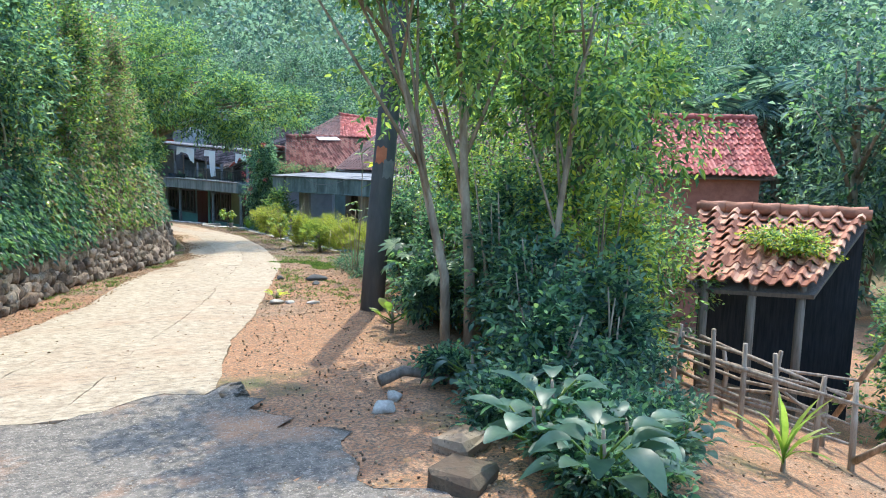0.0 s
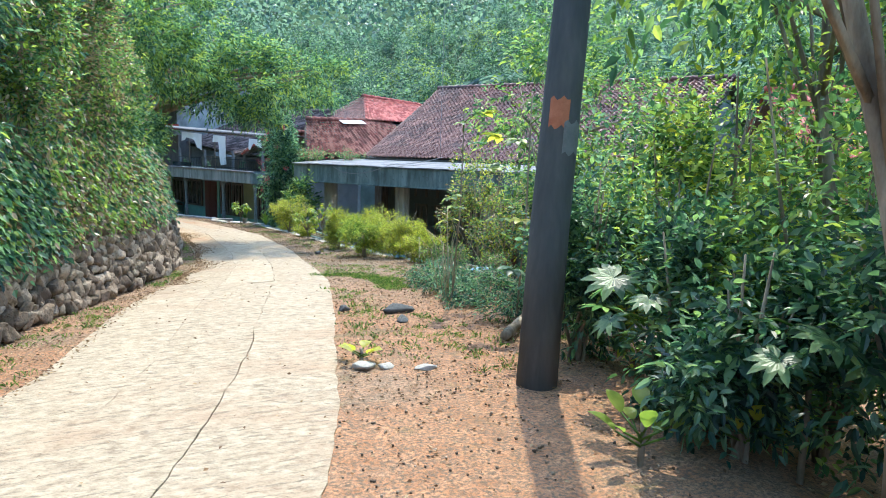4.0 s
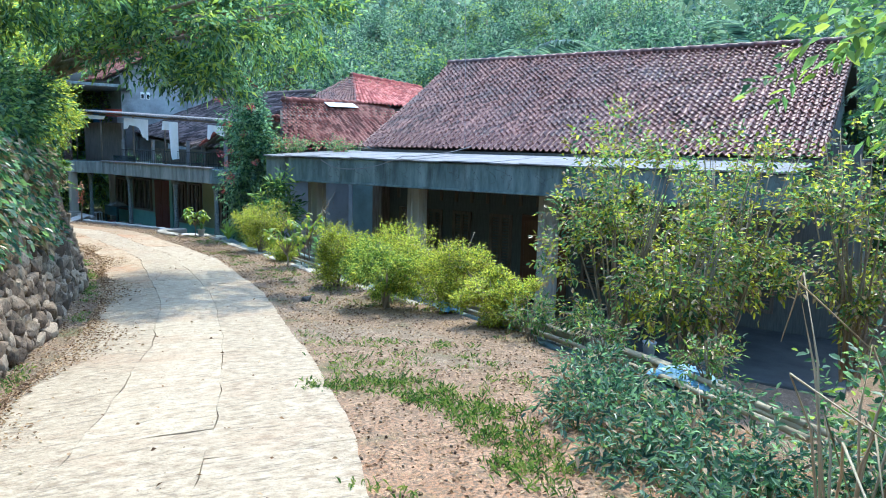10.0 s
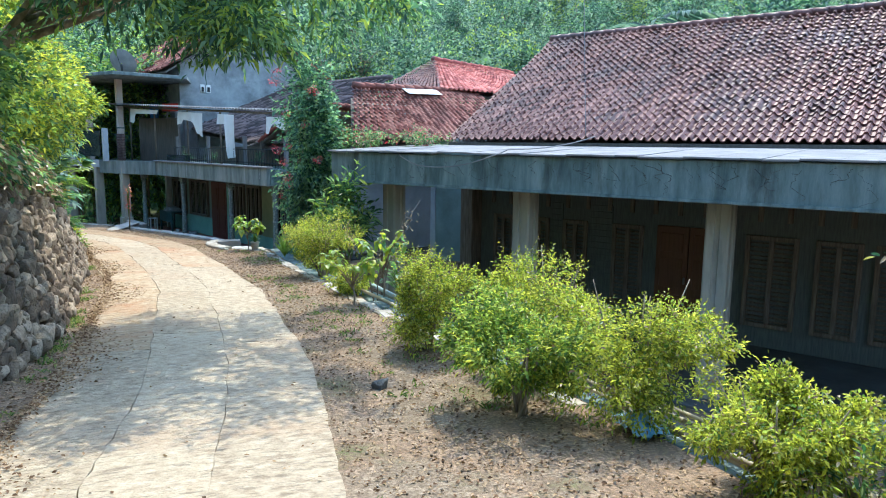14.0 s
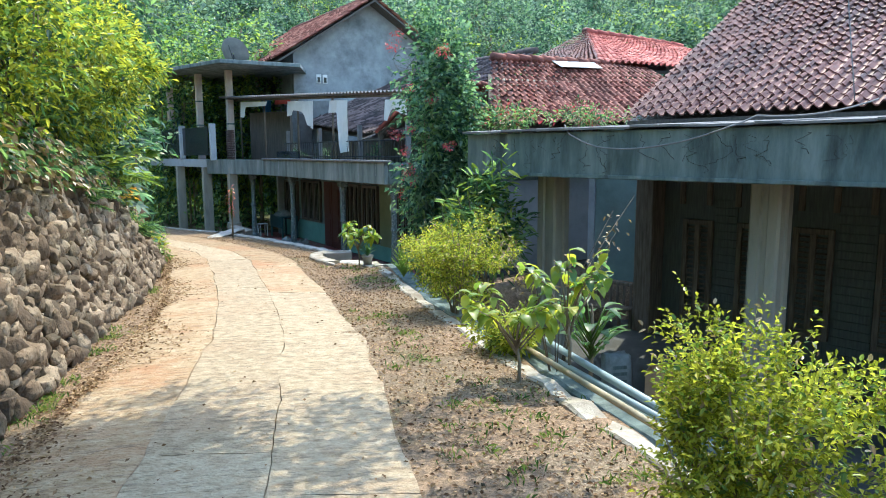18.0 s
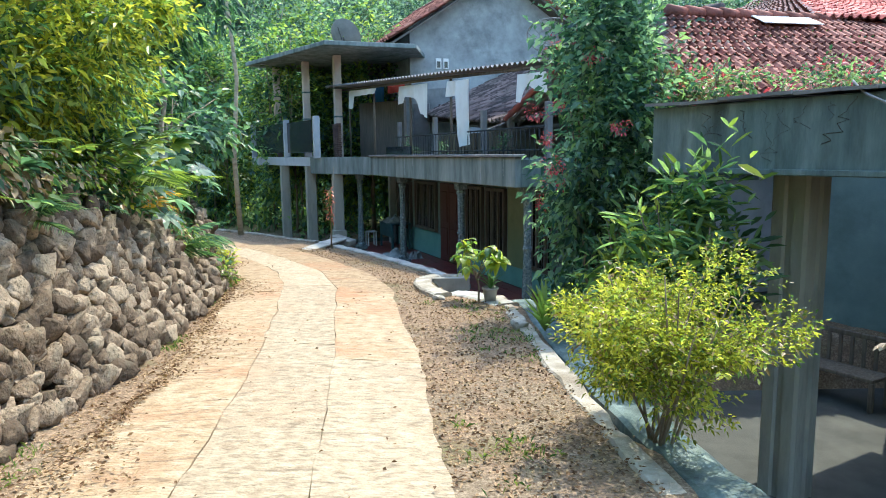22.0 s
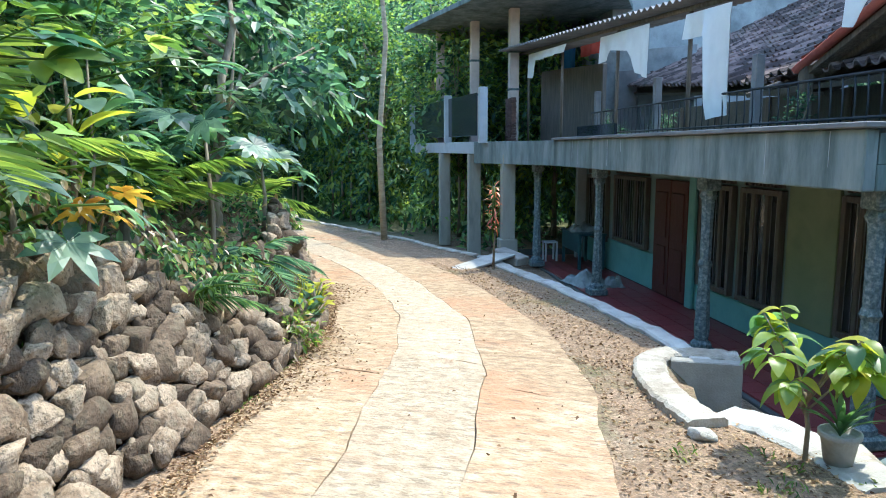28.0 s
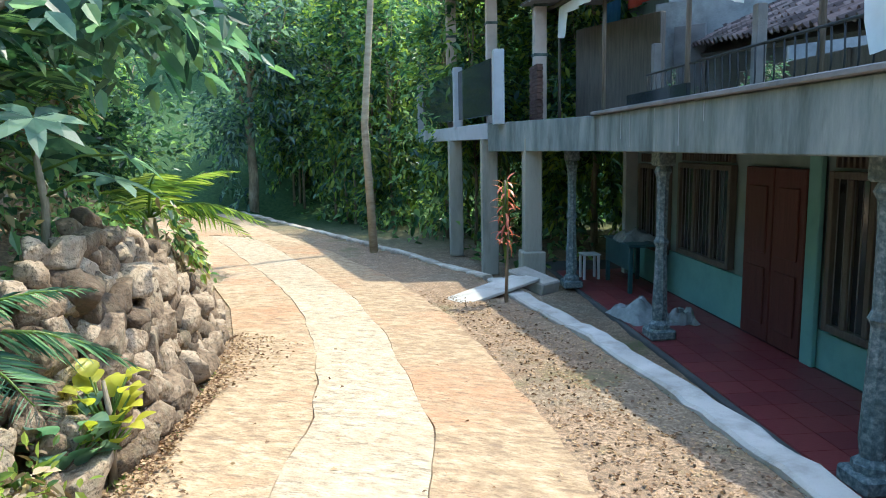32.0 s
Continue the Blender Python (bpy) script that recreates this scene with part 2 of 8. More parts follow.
M["sheet"] = material("corrugated_fibre_cement", [(0.15, 0.15, 0.155), (0.27, 0.265, 0.265)], scale=2, rough=0.9, bump=0.3, stain=(0.2, 0.19, 0.19), stain_amount=0.6)
M["bamboo"] = material("dry_bamboo", [(0.30, 0.25, 0.16), (0.44, 0.38, 0.26)], scale=3, rough=0.6, bump=0.3, stretch=(1, 1, 0.3))
M["blue_pipe"] = material("grey_blue_pipe", [(0.25, 0.33, 0.36), (0.34, 0.42, 0.45)], scale=3, rough=0.45, bump=0.1)
M["leaf_dark"] = leaf_material("dark_leaf", [(0.025, 0.062, 0.052), (0.06, 0.13, 0.10), (0.13, 0.225, 0.15)])
M["leaf_mid"] = leaf_material("mid_green_leaf", [(0.042, 0.10, 0.055), (0.112, 0.21, 0.10), (0.24, 0.36, 0.16)])
M["leaf_light"] = leaf_material("light_green_leaf", [(0.085, 0.15, 0.035), (0.21, 0.30, 0.055), (0.38, 0.45, 0.11)], translucent=0.55)
M["leaf_yellow"] = leaf_material("yellow_green_leaf", [(0.17, 0.19, 0.022), (0.38, 0.39, 0.04), (0.56, 0.54, 0.085)], translucent=0.55)
M["leaf_ivy"] = leaf_material("ivy_leaf", [(0.035, 0.085, 0.07), (0.10, 0.195, 0.15), (0.23, 0.35, 0.25)])
M["leaf_dry"] = leaf_material("dry_leaf", [(0.17, 0.115, 0.06), (0.31, 0.22, 0.12), (0.45, 0.345, 0.20)], translucent=0.15)
M["litter"] = leaf_material("fallen_dry_leaf", [(0.13, 0.075, 0.042), (0.25, 0.15, 0.08), (0.40, 0.28, 0.165)], translucent=0.1, rough=0.8, spec=0.2)
M["flower"] = leaf_material("red_flower", [(0.46, 0.05, 0.08), (0.62, 0.14, 0.18)], translucent=0.3)
M["grass"] = leaf_material("grass_blade", [(0.05, 0.11, 0.02), (0.13, 0.22, 0.04), (0.25, 0.30, 0.08)], translucent=0.35)
# distance haze is mixed into this leaf colour: bluer and paler
M["hazed_leaf"] = leaf_material("haze_tinted_leaf", [(0.04, 0.082, 0.085), (0.108, 0.182, 0.175), (0.24, 0.33, 0.29)], translucent=0.5)


def ground_material():
    m = bpy.data.materials.new("earth_ground")
    m.use_nodes = True
    n, l = m.node_tree.nodes, m.node_tree.links
    b = n["Principled BSDF"]
    b.inputs["Roughness"].default_value = 0.95
    b.inputs["Specular IOR Level"].default_value = 0.15
    tc = n.new("ShaderNodeTexCoord")

    def noise_fac(scale, lo, hi, detail=6):
        t = n.new("ShaderNodeTexNoise")
        t.inputs["Scale"].default_value, t.inputs["Detail"].default_value, t.inputs["Roughness"].default_value = scale, detail, 0.7
        l.new(tc.outputs["Object"], t.inputs["Vector"])
        r = n.new("ShaderNodeMapRange")
        r.inputs["From Min"].default_value, r.inputs["From Max"].default_value = lo, hi
        l.new(t.outputs["Fac"], r.inputs["Value"])
        return r.outputs[0], t.outputs["Fac"]

    def mixed(f, a, c):
        x = n.new("ShaderNodeMixRGB")
        l.new(f, x.inputs["Fac"])
        for socket, v in (("Color1", a), ("Color2", c)):
            if isinstance(v, tuple):
                x.inputs[socket].default_value = (*v, 1)
            else:
                l.new(v, x.inputs[socket])
        return x.outputs["Color"]

    f1, _ = noise_fac(0.55, 0.51, 0.72)
    f2, _ = noise_fac(7.0, 0.38, 0.62)
    f3, _ = noise_fac(0.9, 0.55, 0.68)
    f4, h = noise_fac(38.0, 0.4, 0.6, 4)
    soil = mixed(f2, (0.40, 0.19, 0.09), (0.55, 0.30, 0.16))
    dust = mixed(f2, (0.22, 0.17, 0.115), (0.40, 0.315, 0.22))
    xyz = n.new("ShaderNodeSeparateXYZ")
    l.new(tc.outputs["Object"], xyz.inputs[0])
    further = n.new("ShaderNodeMapRange")
    further.inputs["From Min"].default_value, further.inputs["From Max"].default_value, further.inputs["To Max"].default_value = 12.5, 17.0, 0.75
    l.new(xyz.outputs["Y"], further.inputs["Value"])
    more = n.new("ShaderNodeMath")
    more.operation, more.use_clamp = "ADD", True
    l.new(f1, more.inputs[0])
    l.new(further.outputs[0], more.inputs[1])
    base = mixed(more.outputs[0], soil, dust)
    base = mixed(f3, base, (0.13, 0.145, 0.055))
    dark = mixed(f4, base, (0.17, 0.125, 0.085))
    place = n.new("ShaderNodeVectorMath")
    place.operation = "DISTANCE"
    l.new(tc.outputs["Object"], place.inputs[0])
    place.inputs[1].default_value = (4, 22, 0)
    away = n.new("ShaderNodeMapRange")
    away.inputs["From Min"].default_value, away.inputs["From Max"].default_value = 24.0, 33.0
    l.new(place.outputs["Value"], away.inputs["Value"])
    moss = mixed(f2, (0.035, 0.075, 0.03), (0.07, 0.12, 0.045))
    l.new(mixed(away.outputs[0], dark, moss), b.inputs["Base Color"])
    bp = n.new("ShaderNodeBump")
    bp.inputs["Strength"].default_value, bp.inputs["Distance"].default_value = 0.8, 0.03
    l.new(h, bp.inputs["Height"])
    l.new(bp.outputs[0], b.inputs["Normal"])
    return m


M["ground"] = ground_material()

# ---- building helpers ----
rng = np.random.default_rng(7)


def link(name, mesh, material_, parent=None, label=""):
    if material_ is not None:
        mesh.materials.append(material_)
    ob = new(name, mesh)
    if parent is not None:
        ob.parent = parent
    if label:
        ob["label"] = label
    return ob


def part(name, bm, material_, parent=None, label="", smooth=False):
    """One bmesh as one mesh object under a thing or a part."""
    me = bpy.data.meshes.new(name)
    bm.to_mesh(me)
    bm.free()
    if smooth:
        me.shade_smooth()
    return link(name, me, material_, parent, label)


def raw(name, verts, faces, material_, parent=None, label="", smooth=False):
    """Vertices and faces (arrays) as one mesh object."""
    return link(name, raw_mesh(name, verts, faces, smooth), material_, parent, label)


def raw_mesh(name, verts, faces, smooth=False):
    me = bpy.data.meshes.new(name)
    verts = np.asarray(verts, dtype=np.float32)
    faces = np.asarray(faces, dtype=np.int32)
    me.vertices.add(len(verts))
    me.vertices.foreach_set("co", verts.ravel())
    k = faces.shape[1]
    me.loops.add(faces.size)
    me.loops.foreach_set("vertex_index", faces.ravel())
    me.polygons.add(len(faces))
    me.polygons.foreach_set("loop_start", np.arange(0, faces.size, k, dtype=np.int32))
    me.update(calc_edges=True)
    if smooth:
        me.shade_smooth()
    else:
        me.shade_flat()
    return me


def thing(name, label, category, matrix=None, group="", kind=""):
    ob = new(name)
    if matrix is not None:
        ob.matrix_world = matrix
    return tagged(ob, label, category, group, kind)


def box(x0, x1, y0, y1, z0, z1, bevel=0.01, bm=None):
    fresh = bm is None
    bm = bm or bmesh.new()
    r = bmesh.ops.create_cube(bm, size=1.0)
    bmesh.ops.transform(bm, verts=r["verts"], matrix=Matrix.Translation(((x0 + x1) / 2, (y0 + y1) / 2, (z0 + z1) / 2)) @ Matrix.Diagonal((x1 - x0, y1 - y0, z1 - z0, 1)))
    if bevel and fresh:
        bmesh.ops.bevel(bm, geom=bm.edges[:], offset=bevel, segments=1, affect="EDGES")
    return bm


def tube_arrays(points, radii, sides=8, cap=True):
    """A tapered tube along points."""
    pts = [Vector(p) for p in points]
    verts, faces = [], []
    up = Vector((0.31, 0.17, 0.93))
    for i, p in enumerate(pts):
        t = (pts[min(i + 1, len(pts) - 1)] - pts[max(i - 1, 0)]).normalized()
        u = t.cross(up)
        if u.length < 0.05:
            u = t.cross(Vector((1, 0, 0)))
        u.normalize()
        v = t.cross(u)
        r = radii[i] if hasattr(radii, "__len__") else radii
        for k in range(sides):
            a = 2 * math.pi * k / sides
            verts.append(p + (u * math.cos(a) + v * math.sin(a)) * r)
    for i in range(len(pts) - 1):
        for k in range(sides):
            a, b = i * sides + k, i * sides + (k + 1) % sides
            faces.append((a, b, b + sides, a + sides))
    if cap:
        n = len(pts) * sides
        for ring, p, flip in ((0, pts[0], True), ((len(pts) - 1) * sides, pts[-1], False)):
            verts.append(p)
            c = len(verts) - 1
            for k in range(sides):
                a, b = ring + k, ring + (k + 1) % sides
                faces.append((b, a, c, c) if flip else (a, b, c, c))
    return verts, faces


def tubes(name, runs, material_, parent=None, label="", sides=8):
    """Several tubes (points, radii) in one bmesh part."""
    bm = bmesh.new()
    for points, radii in runs:
        v, f = tube_arrays(points, radii, sides)
        bv = [bm.verts.new(p) for p in v]
        for q in f:
            ids = list(dict.fromkeys(q))
            bm.faces.new([bv[i] for i in ids])
    return part(name, bm, material_, parent, label, smooth=True)


def unit(v):
    return v / (np.linalg.norm(v, axis=1)[:, None] + 1e-9)


def leaves(name, base, along, size, material_, parent=None, width=0.45, droop=0.25, fold=0.25, label="", seed=1):
    """Many folded leaves in one mesh: base points, directions, lengths."""
    return link(name, leaf_mesh(name, base, along, size, width, droop, fold, seed), material_, parent, label)


def leaf_mesh(name, base, along, size, width=0.45, droop=0.25, fold=0.25, seed=1):
    g = np.random.default_rng(seed)
    n = len(base)
    along = unit(along)
    side = unit(np.cross(along, g.normal(0, 1, (n, 3)) * 0.5 + np.array([0, 0, 1.0])))
    up = np.cross(side, along)
    L = np.asarray(size).reshape(-1, 1) * np.ones((n, 1))
    if n < 3200:
        # near or few: a six-cornered blade with a midrib fold
        down = np.array([0, 0, 1.0]) * L * droop
        w = L * width * 0.5
        p1, p2, tip = base + along * L * 0.3 - down * 0.12, base + along * L * 0.68 - down * 0.5, base + along * L - down
        lift = up * w * fold
        verts = np.stack([base, p1 + side * w * 0.9 + lift, p2 + side * w * 0.8 + lift, tip, p2 - side * w * 0.8 + lift, p1 - side * w * 0.9 + lift], 1).reshape(-1, 3)
        i = np.arange(n)[:, None] * 6
        faces = np.concatenate([i + np.array([[0, 3, 2, 1]]), i + np.array([[0, 5, 4, 3]])], 0)
        return raw_mesh(name, verts, faces)
    mid = base + along * L * 0.5
    tip = base + along * L - np.array([0, 0, 1.0]) * L * droop
    w = L * width * 0.5
    left = mid + side * w + up * w * fold
    right = mid - side * w + up * w * fold
    verts = np.stack([base, left, tip, right], 1).reshape(-1, 3)
    i = np.arange(n)[:, None] * 4
    faces = np.concatenate([i + np.array([[0, 2, 1]]), i + np.array([[0, 3, 2]])], 0)
    return raw_mesh(name, verts, faces)


def ball_points(n, centre, radii, g, shell=0.55, lumps=9, lump=0.35):
    """Leaf places in an uneven crown: lumps scattered in an ellipsoid, denser outside."""
    c = np.asarray(centre, float)
    r = np.asarray(radii, float)
    d = unit(g.normal(0, 1, (lumps, 3)))
    lc = d * g.uniform(0.2, 1.0, (lumps, 1)) ** 0.7 * (1.05 - 0.45 * lump)
    grow = g.uniform(0.45, 1.55, (lumps, 1))
    k = g.integers(0, lumps, n)
    q = unit(g.normal(0, 1, (n, 3))) * (shell + (1 - shell) * g.random((n, 1))) * lump * grow[k]
    q = q * np.where(g.random((n, 1)) < 0.12, g.uniform(1.1, 1.7, (n, 1)), 1.0)
    p = lc[k] + q
    out = unit(q) * 0.7 + unit(p) * 0.5
    return c + p * r, out


def sprays(p, out, leaf, g, k=6):
    """Leaves set along short twigs: k of them, left and right in turn, from every point of p."""
    d = unit(out)
    side = unit(np.cross(d, g.normal(0, 0.6, d.shape) + np.array([0, 0, 1.0])))
    base, along = [], []
    for j in range(k):
        t = (j - 0.5 * k) * 0.5 * leaf
        turn = (1 if j % 2 else -1) * (0.85 if j < k - 1 else 0.0)
        base.append(p + d * t + g.normal(0, 0.12 * leaf, p.shape))
        along.append(d * 0.75 + side * turn + g.normal(0, 0.22, p.shape))
    return np.concatenate(base), np.concatenate(along)


# ---- the plan ----
GROUND_Z = np.array([(-40, 0.6), (-10, 0.30), (0, -0.05), (5, -0.32), (9, -0.50), (13, -0.665), (18, -1.075), (20.3, -1.25), (24, -1.39),
                     (27, -1.475), (30.6, -1.675), (34, -1.82), (37, -1.925), (42, -2.03), (50, -2.1), (80, -2.2)])
ROAD_RIGHT = np.array([(0.62, 5.6), (1.1, 7.9), (1.6, 9.2), (2.15, 11.3), (2.75, 13.4), (3.3, 15.5), (3.6, 17.4), (3.9, 19.5), (4.2, 22), (4.22, 25), (4.2, 26.5),
                       (4.05, 28), (3.9, 30), (3.65, 31.8), (3.45, 34), (2.9, 36), (2.4, 37), (1.8, 38.2), (1.0, 39.6), (-0.3, 41.4), (-2.4, 43.8), (-5.0, 46.4), (-9, 50.5)])
ROAD_LEFT = np.array([(-2.6, 5.6), (-1.75, 7.4), (-1.2, 8.9), (-0.4, 10.8), (0.0, 12.6), (0.4, 14.5), (1.0, 16.6), (1.55, 19.0), (1.9, 22), (1.95, 25), (1.92, 27),
                      (1.8, 29), (1.45, 31), (1.1, 33), (0.75, 35), (0.25, 36.4), (-0.4, 37.8), (-1.3, 39.1), (-2.8, 40.8), (-4.6, 42.7), (-6.6, 44.9), (-9.0, 47.3), (-13, 51)])
WALL_BASE = np.array([(-3.6, 4.0), (-2.2, 7.6), (-1.4, 10.1), (-0.8, 12.5), (-0.14, 14.4), (0.39, 16), (1.0, 18), (1.33, 20), (1.52, 22.3), (1.72, 24), (1.68, 25.5),
                      (1.58, 27), (1.45, 28.5), (1.36, 30), (1.08, 32.5), (0.9, 34), (0.55, 35.6), (0.1, 36.5), (-0.7, 38.0), (-2.2, 40.0), (-5, 43)])
WALL_HEIGHT = np.array([(4, 1.5), (12, 1.5), (16, 1.75), (20, 1.8), (24, 1.7), (28, 1.55), (31.5, 1.3), (32.4, 1.1), (33.1, 0.82), (34.3, 0.6), (34.8, 0.9), (35.4, 1.12), (36.3, 1.2), (37.5, 0.95), (38.6, 0.75), (41, 0.7)])
KERB = np.array([(5.0, 12.5), (5.6, 15), (5.9, 17.5), (5.95, 20), (5.69, 22.6), (5.35, 26), (5.2, 27.4), (5.13, 28.8), (5.03, 32.8), (4.95, 33.2)])
HOUSE_FLOOR = -3.2
PORCH_FLOOR = -2.45


def gz(y):
    return np.interp(y, GROUND_Z[:, 0], GROUND_Z[:, 1])


def along_y(table, y):
    return np.interp(y, table[:, 1], table[:, 0])


def smooth_step(a, b, x):
    t = np.clip((x - a) / (b - a), 0, 1)
    return t * t * (3 - 2 * t)


def terrain(x, y):
    """Height of the ground: road shelf, raised bank behind the stone wall, low yards on the house side, wooded hills."""
    x, y = np.asarray(x, float), np.asarray(y, float)
    z = gz(y) + 0 * x
    # bank behind the stone wall
    xw = along_y(WALL_BASE, np.minimum(y, 40.0))
    hw = np.interp(y, WALL_HEIGHT[:, 0], WALL_HEIGHT[:, 1])
    left = xw - x
    bank = smooth_step(0.15, 0.75, left) * (hw - 0.12) + np.clip(left - 0.8, 0, 12) * 0.42
    on = 1 - smooth_step(39.0, 41.5, y + 0 * x)
    on_far = smooth_step(41, 46, y) * smooth_step(0.0, 3.0, (-0.98 * (y - 39.2) - 3.9) - x)
    z = z + bank * on + on_far * np.clip((-0.98 * (y - 39.2) - 2.5) - x, 0, 12) * 0.5
    # lower yards to the right
    k = along_y(KERB, y)
    mid = smooth_step(11.5, 15.5, y) * (1 - smooth_step(33.2, 33.6, y))
    drop_mid = smooth_step(0.16, 0.42, x - k) * (gz(y) - (HOUSE_FLOOR - 0.06))
    near = 1 - smooth_step(11.5, 15.5, y)
    edge = np.interp(y, [-10, 0, 3, 6, 9, 12, 15], [3.0, 2.4, 2.3, 3.0, 3.9, 4.6, 5.2])
    drop_near = np.clip(x - edge, 0, 7) * 0.28
    far = smooth_step(33.2, 33.6, y)
    kx = np.interp(y, [33.3, 34.6, 36, 37.3, 38.7, 40.4, 41.5, 42.5, 45, 50, 60], [4.9, 4.5, 4.05, 3.45, 2.75, 1.75, 1.1, 0.3, -2.4, -7.5, -17])
    kx = np.where((y > 33.2) & (y < 35.15), np.interp(y, [33.2, 33.7, 34.1, 34.75, 35.0, 35.15], [4.75, 4.3, 4.08, 4.0, 4.15, 4.4]), kx)
    drop_far = smooth_step(0.12, 0.3, x - kx) * (gz(y) - (PORCH_FLOOR - 0.06))
    z = z - mid * drop_mid - near * drop_near - far * drop_far
    # hills all round
    d = np.sqrt((x - 4) ** 2 + (y - 22) ** 2)
    ang = np.arctan2(y - 22, x - 4)
    hill = np.clip(d - 34, 0, 150) * (0.44 + 0.08 * np.sin(3 * ang + 1.0)) * smooth_step(-14, 14, y - 8 + 0 * x + np.clip(-x, 0, 60) * 0.6)
    return z + hill

# ---- ground ----
def axis(fine0, fine1, step, far):
    a = list(np.arange(fine0, fine1 + 1e-6, step))
    lo, hi, s = [], [], step
    v = fine0
    while v > -far:
        s *= 1.22
        v -= s
        lo.append(v)
    s, v = step, fine1
    while v < far:
        s *= 1.22
        v += s
        hi.append(v)
    return np.array(lo[::-1] + a + hi)


gx, gy = axis(-5, 13, 0.17, 900), axis(-1, 50, 0.25, 900)
XX, YY = np.meshgrid(gx, gy)
ZZ = terrain(XX, YY)
rough_bits = rng.normal(0, 0.008, XX.shape) * (np.abs(XX) < 15)
ZZ = ZZ + rough_bits
nx, ny = len(gx), len(gy)
idx = np.arange(nx * ny).reshape(ny, nx)
quads = np.stack([idx[:-1, :-1], idx[:-1, 1:], idx[1:, 1:], idx[1:, :-1]], -1).reshape(-1, 4)
ground = raw("ground", np.stack([XX, YY, ZZ], -1).reshape(-1, 3), quads, M["ground"], smooth=True)
tagged(ground, "reddish brown earth ground with dry leaves and thin grass", "ground", kind="structure")

# ---- road: concrete laid in three lanes with irregular joints ----
road = thing("road", "pale worn concrete village road with cracked joints and red dirt", "road", kind="structure")


def resample(table, n):
    d = np.concatenate([[0], np.cumsum(np.linalg.norm(np.diff(table, axis=0), axis=1))])
    t = np.linspace(0, d[-1], n)
    return np.stack([np.interp(t, d, table[:, 0]), np.interp(t, d, table[:, 1])], 1)


NR = 361
RR, RL = resample(ROAD_RIGHT, NR), resample(ROAD_LEFT, NR)
wob = np.convolve(rng.normal(0, 1, NR + 40), np.ones(12) / 12, "same")[20:-20]
wob2 = np.convolve(rng.normal(0, 1, NR + 40), np.ones(7) / 7, "same")[20:-20]
wob3 = np.convolve(rng.normal(0, 1, NR + 40), np.ones(3) / 3, "same")[20:-20]
F1 = 0.34 + 0.012 * wob + 0.009 * wob2 + 0.008 * wob3
F2 = 0.66 + 0.012 * wob2 + 0.008 * wob - 0.005 * wob3
edge_r = 0.05 * np.convolve(rng.normal(0, 1, NR + 40), np.ones(5) / 5, "same")[20:-20]
fr = np.stack([np.zeros(NR) - 0.01, F1, F2, 1 + edge_r / 3], 0)
JOINT = 0.0011 * np.clip(1.0 + 1.1 * np.stack([wob3, wob2 + wob3, wob - wob3, wob3]), 0.04, 2.4)
cross_cuts = [0, 71, 128, 176, 205, 251, 300, 360]
for lane in range(3):
    for c0, c1 in zip(cross_cuts[:-1], cross_cuts[1:]):
        a = c0 + (lane * 5) % 9 if c0 else 0
        b = c1 + (lane * 5) % 9 if c1 < NR - 1 else NR - 1
        ks = np.arange(a, b + 1)
        cols = 6
        gap0, gap1 = JOINT[lane][ks], JOINT[lane + 1][ks]
        f0, f1 = fr[lane][ks] + gap0 * (lane > 0), fr[lane + 1][ks] - gap1 * (lane < 2)
        g = np.linspace(0, 1, cols)[None, :]
        ff = f0[:, None] * (1 - g) + f1[:, None] * g
        P = RL[ks][:, None, :] * (1 - ff[..., None]) + RR[ks][:, None, :] * ff[..., None]
        if c0:
            P[0] = P[0] + (P[1] - P[0]) * 0.05
        crown = 0.035 - 0.02 * (2 * np.abs(ff - 0.5)) ** 2
        Z = gz(P[..., 1]) + crown + rng.normal(0, 0.003, ff.shape)
        top = np.concatenate([P, Z[..., None]], -1)
        low = top.copy()
        low[..., 2] -= 0.10
        m, k = ff.shape
        ii = np.arange(m * k).reshape(m, k)
        q = [np.stack([ii[:-1, :-1], ii[:-1, 1:], ii[1:, 1:], ii[1:, :-1]], -1).reshape(-1, 4)]
        o = m * k
        for rim in (ii[:, 0][::-1], ii[:, -1], ii[0, :], ii[-1, :][::-1]):
            q.append(np.stack([rim[1:], rim[:-1], rim[:-1] + o, rim[1:] + o], 1))
        raw("slab", np.concatenate([top.reshape(-1, 3), low.reshape(-1, 3)]), np.concatenate(q), M["concrete_dirty" if (lane == 0 and c0 > 120) or (lane == 2 and c0 >= 176) or c0 >= 300 else "concrete"], road)

# old asphalt and gravel before the concrete begins
asph_x = np.linspace(-7, 1.6, 60)
asph_y = np.linspace(-12, 6.4, 120)
AX, AY = np.meshgrid(asph_x, asph_y)
rim = 5.75 + 0.2 * np.sin(asph_x * 2.1) + 0.12 * np.sin(asph_x * 7.3 + 1.0) + rng.normal(0, 0.08, 60)
AY = np.minimum(AY, rim[None, :])
right_rim = np.interp(asph_y, [-12, 0, 3.5, 5, 6.4], [1.6, 1.5, 1.4, 1.1, 0.7]) + 0.12 * np.sin(asph_y * 4.3) + rng.normal(0, 0.09, 120)
AX = np.minimum(AX, right_rim[:, None])
AZ = terrain(AX, AY) + 0.016 + 0.024 * smooth_step(5.0, 5.6, AY) + rng.normal(0, 0.003, AX.shape)
ai = np.arange(AX.size).reshape(AX.shape)
aq = np.stack([ai[:-1, :-1], ai[:-1, 1:], ai[1:, 1:], ai[1:, :-1]], -1).reshape(-1, 4)
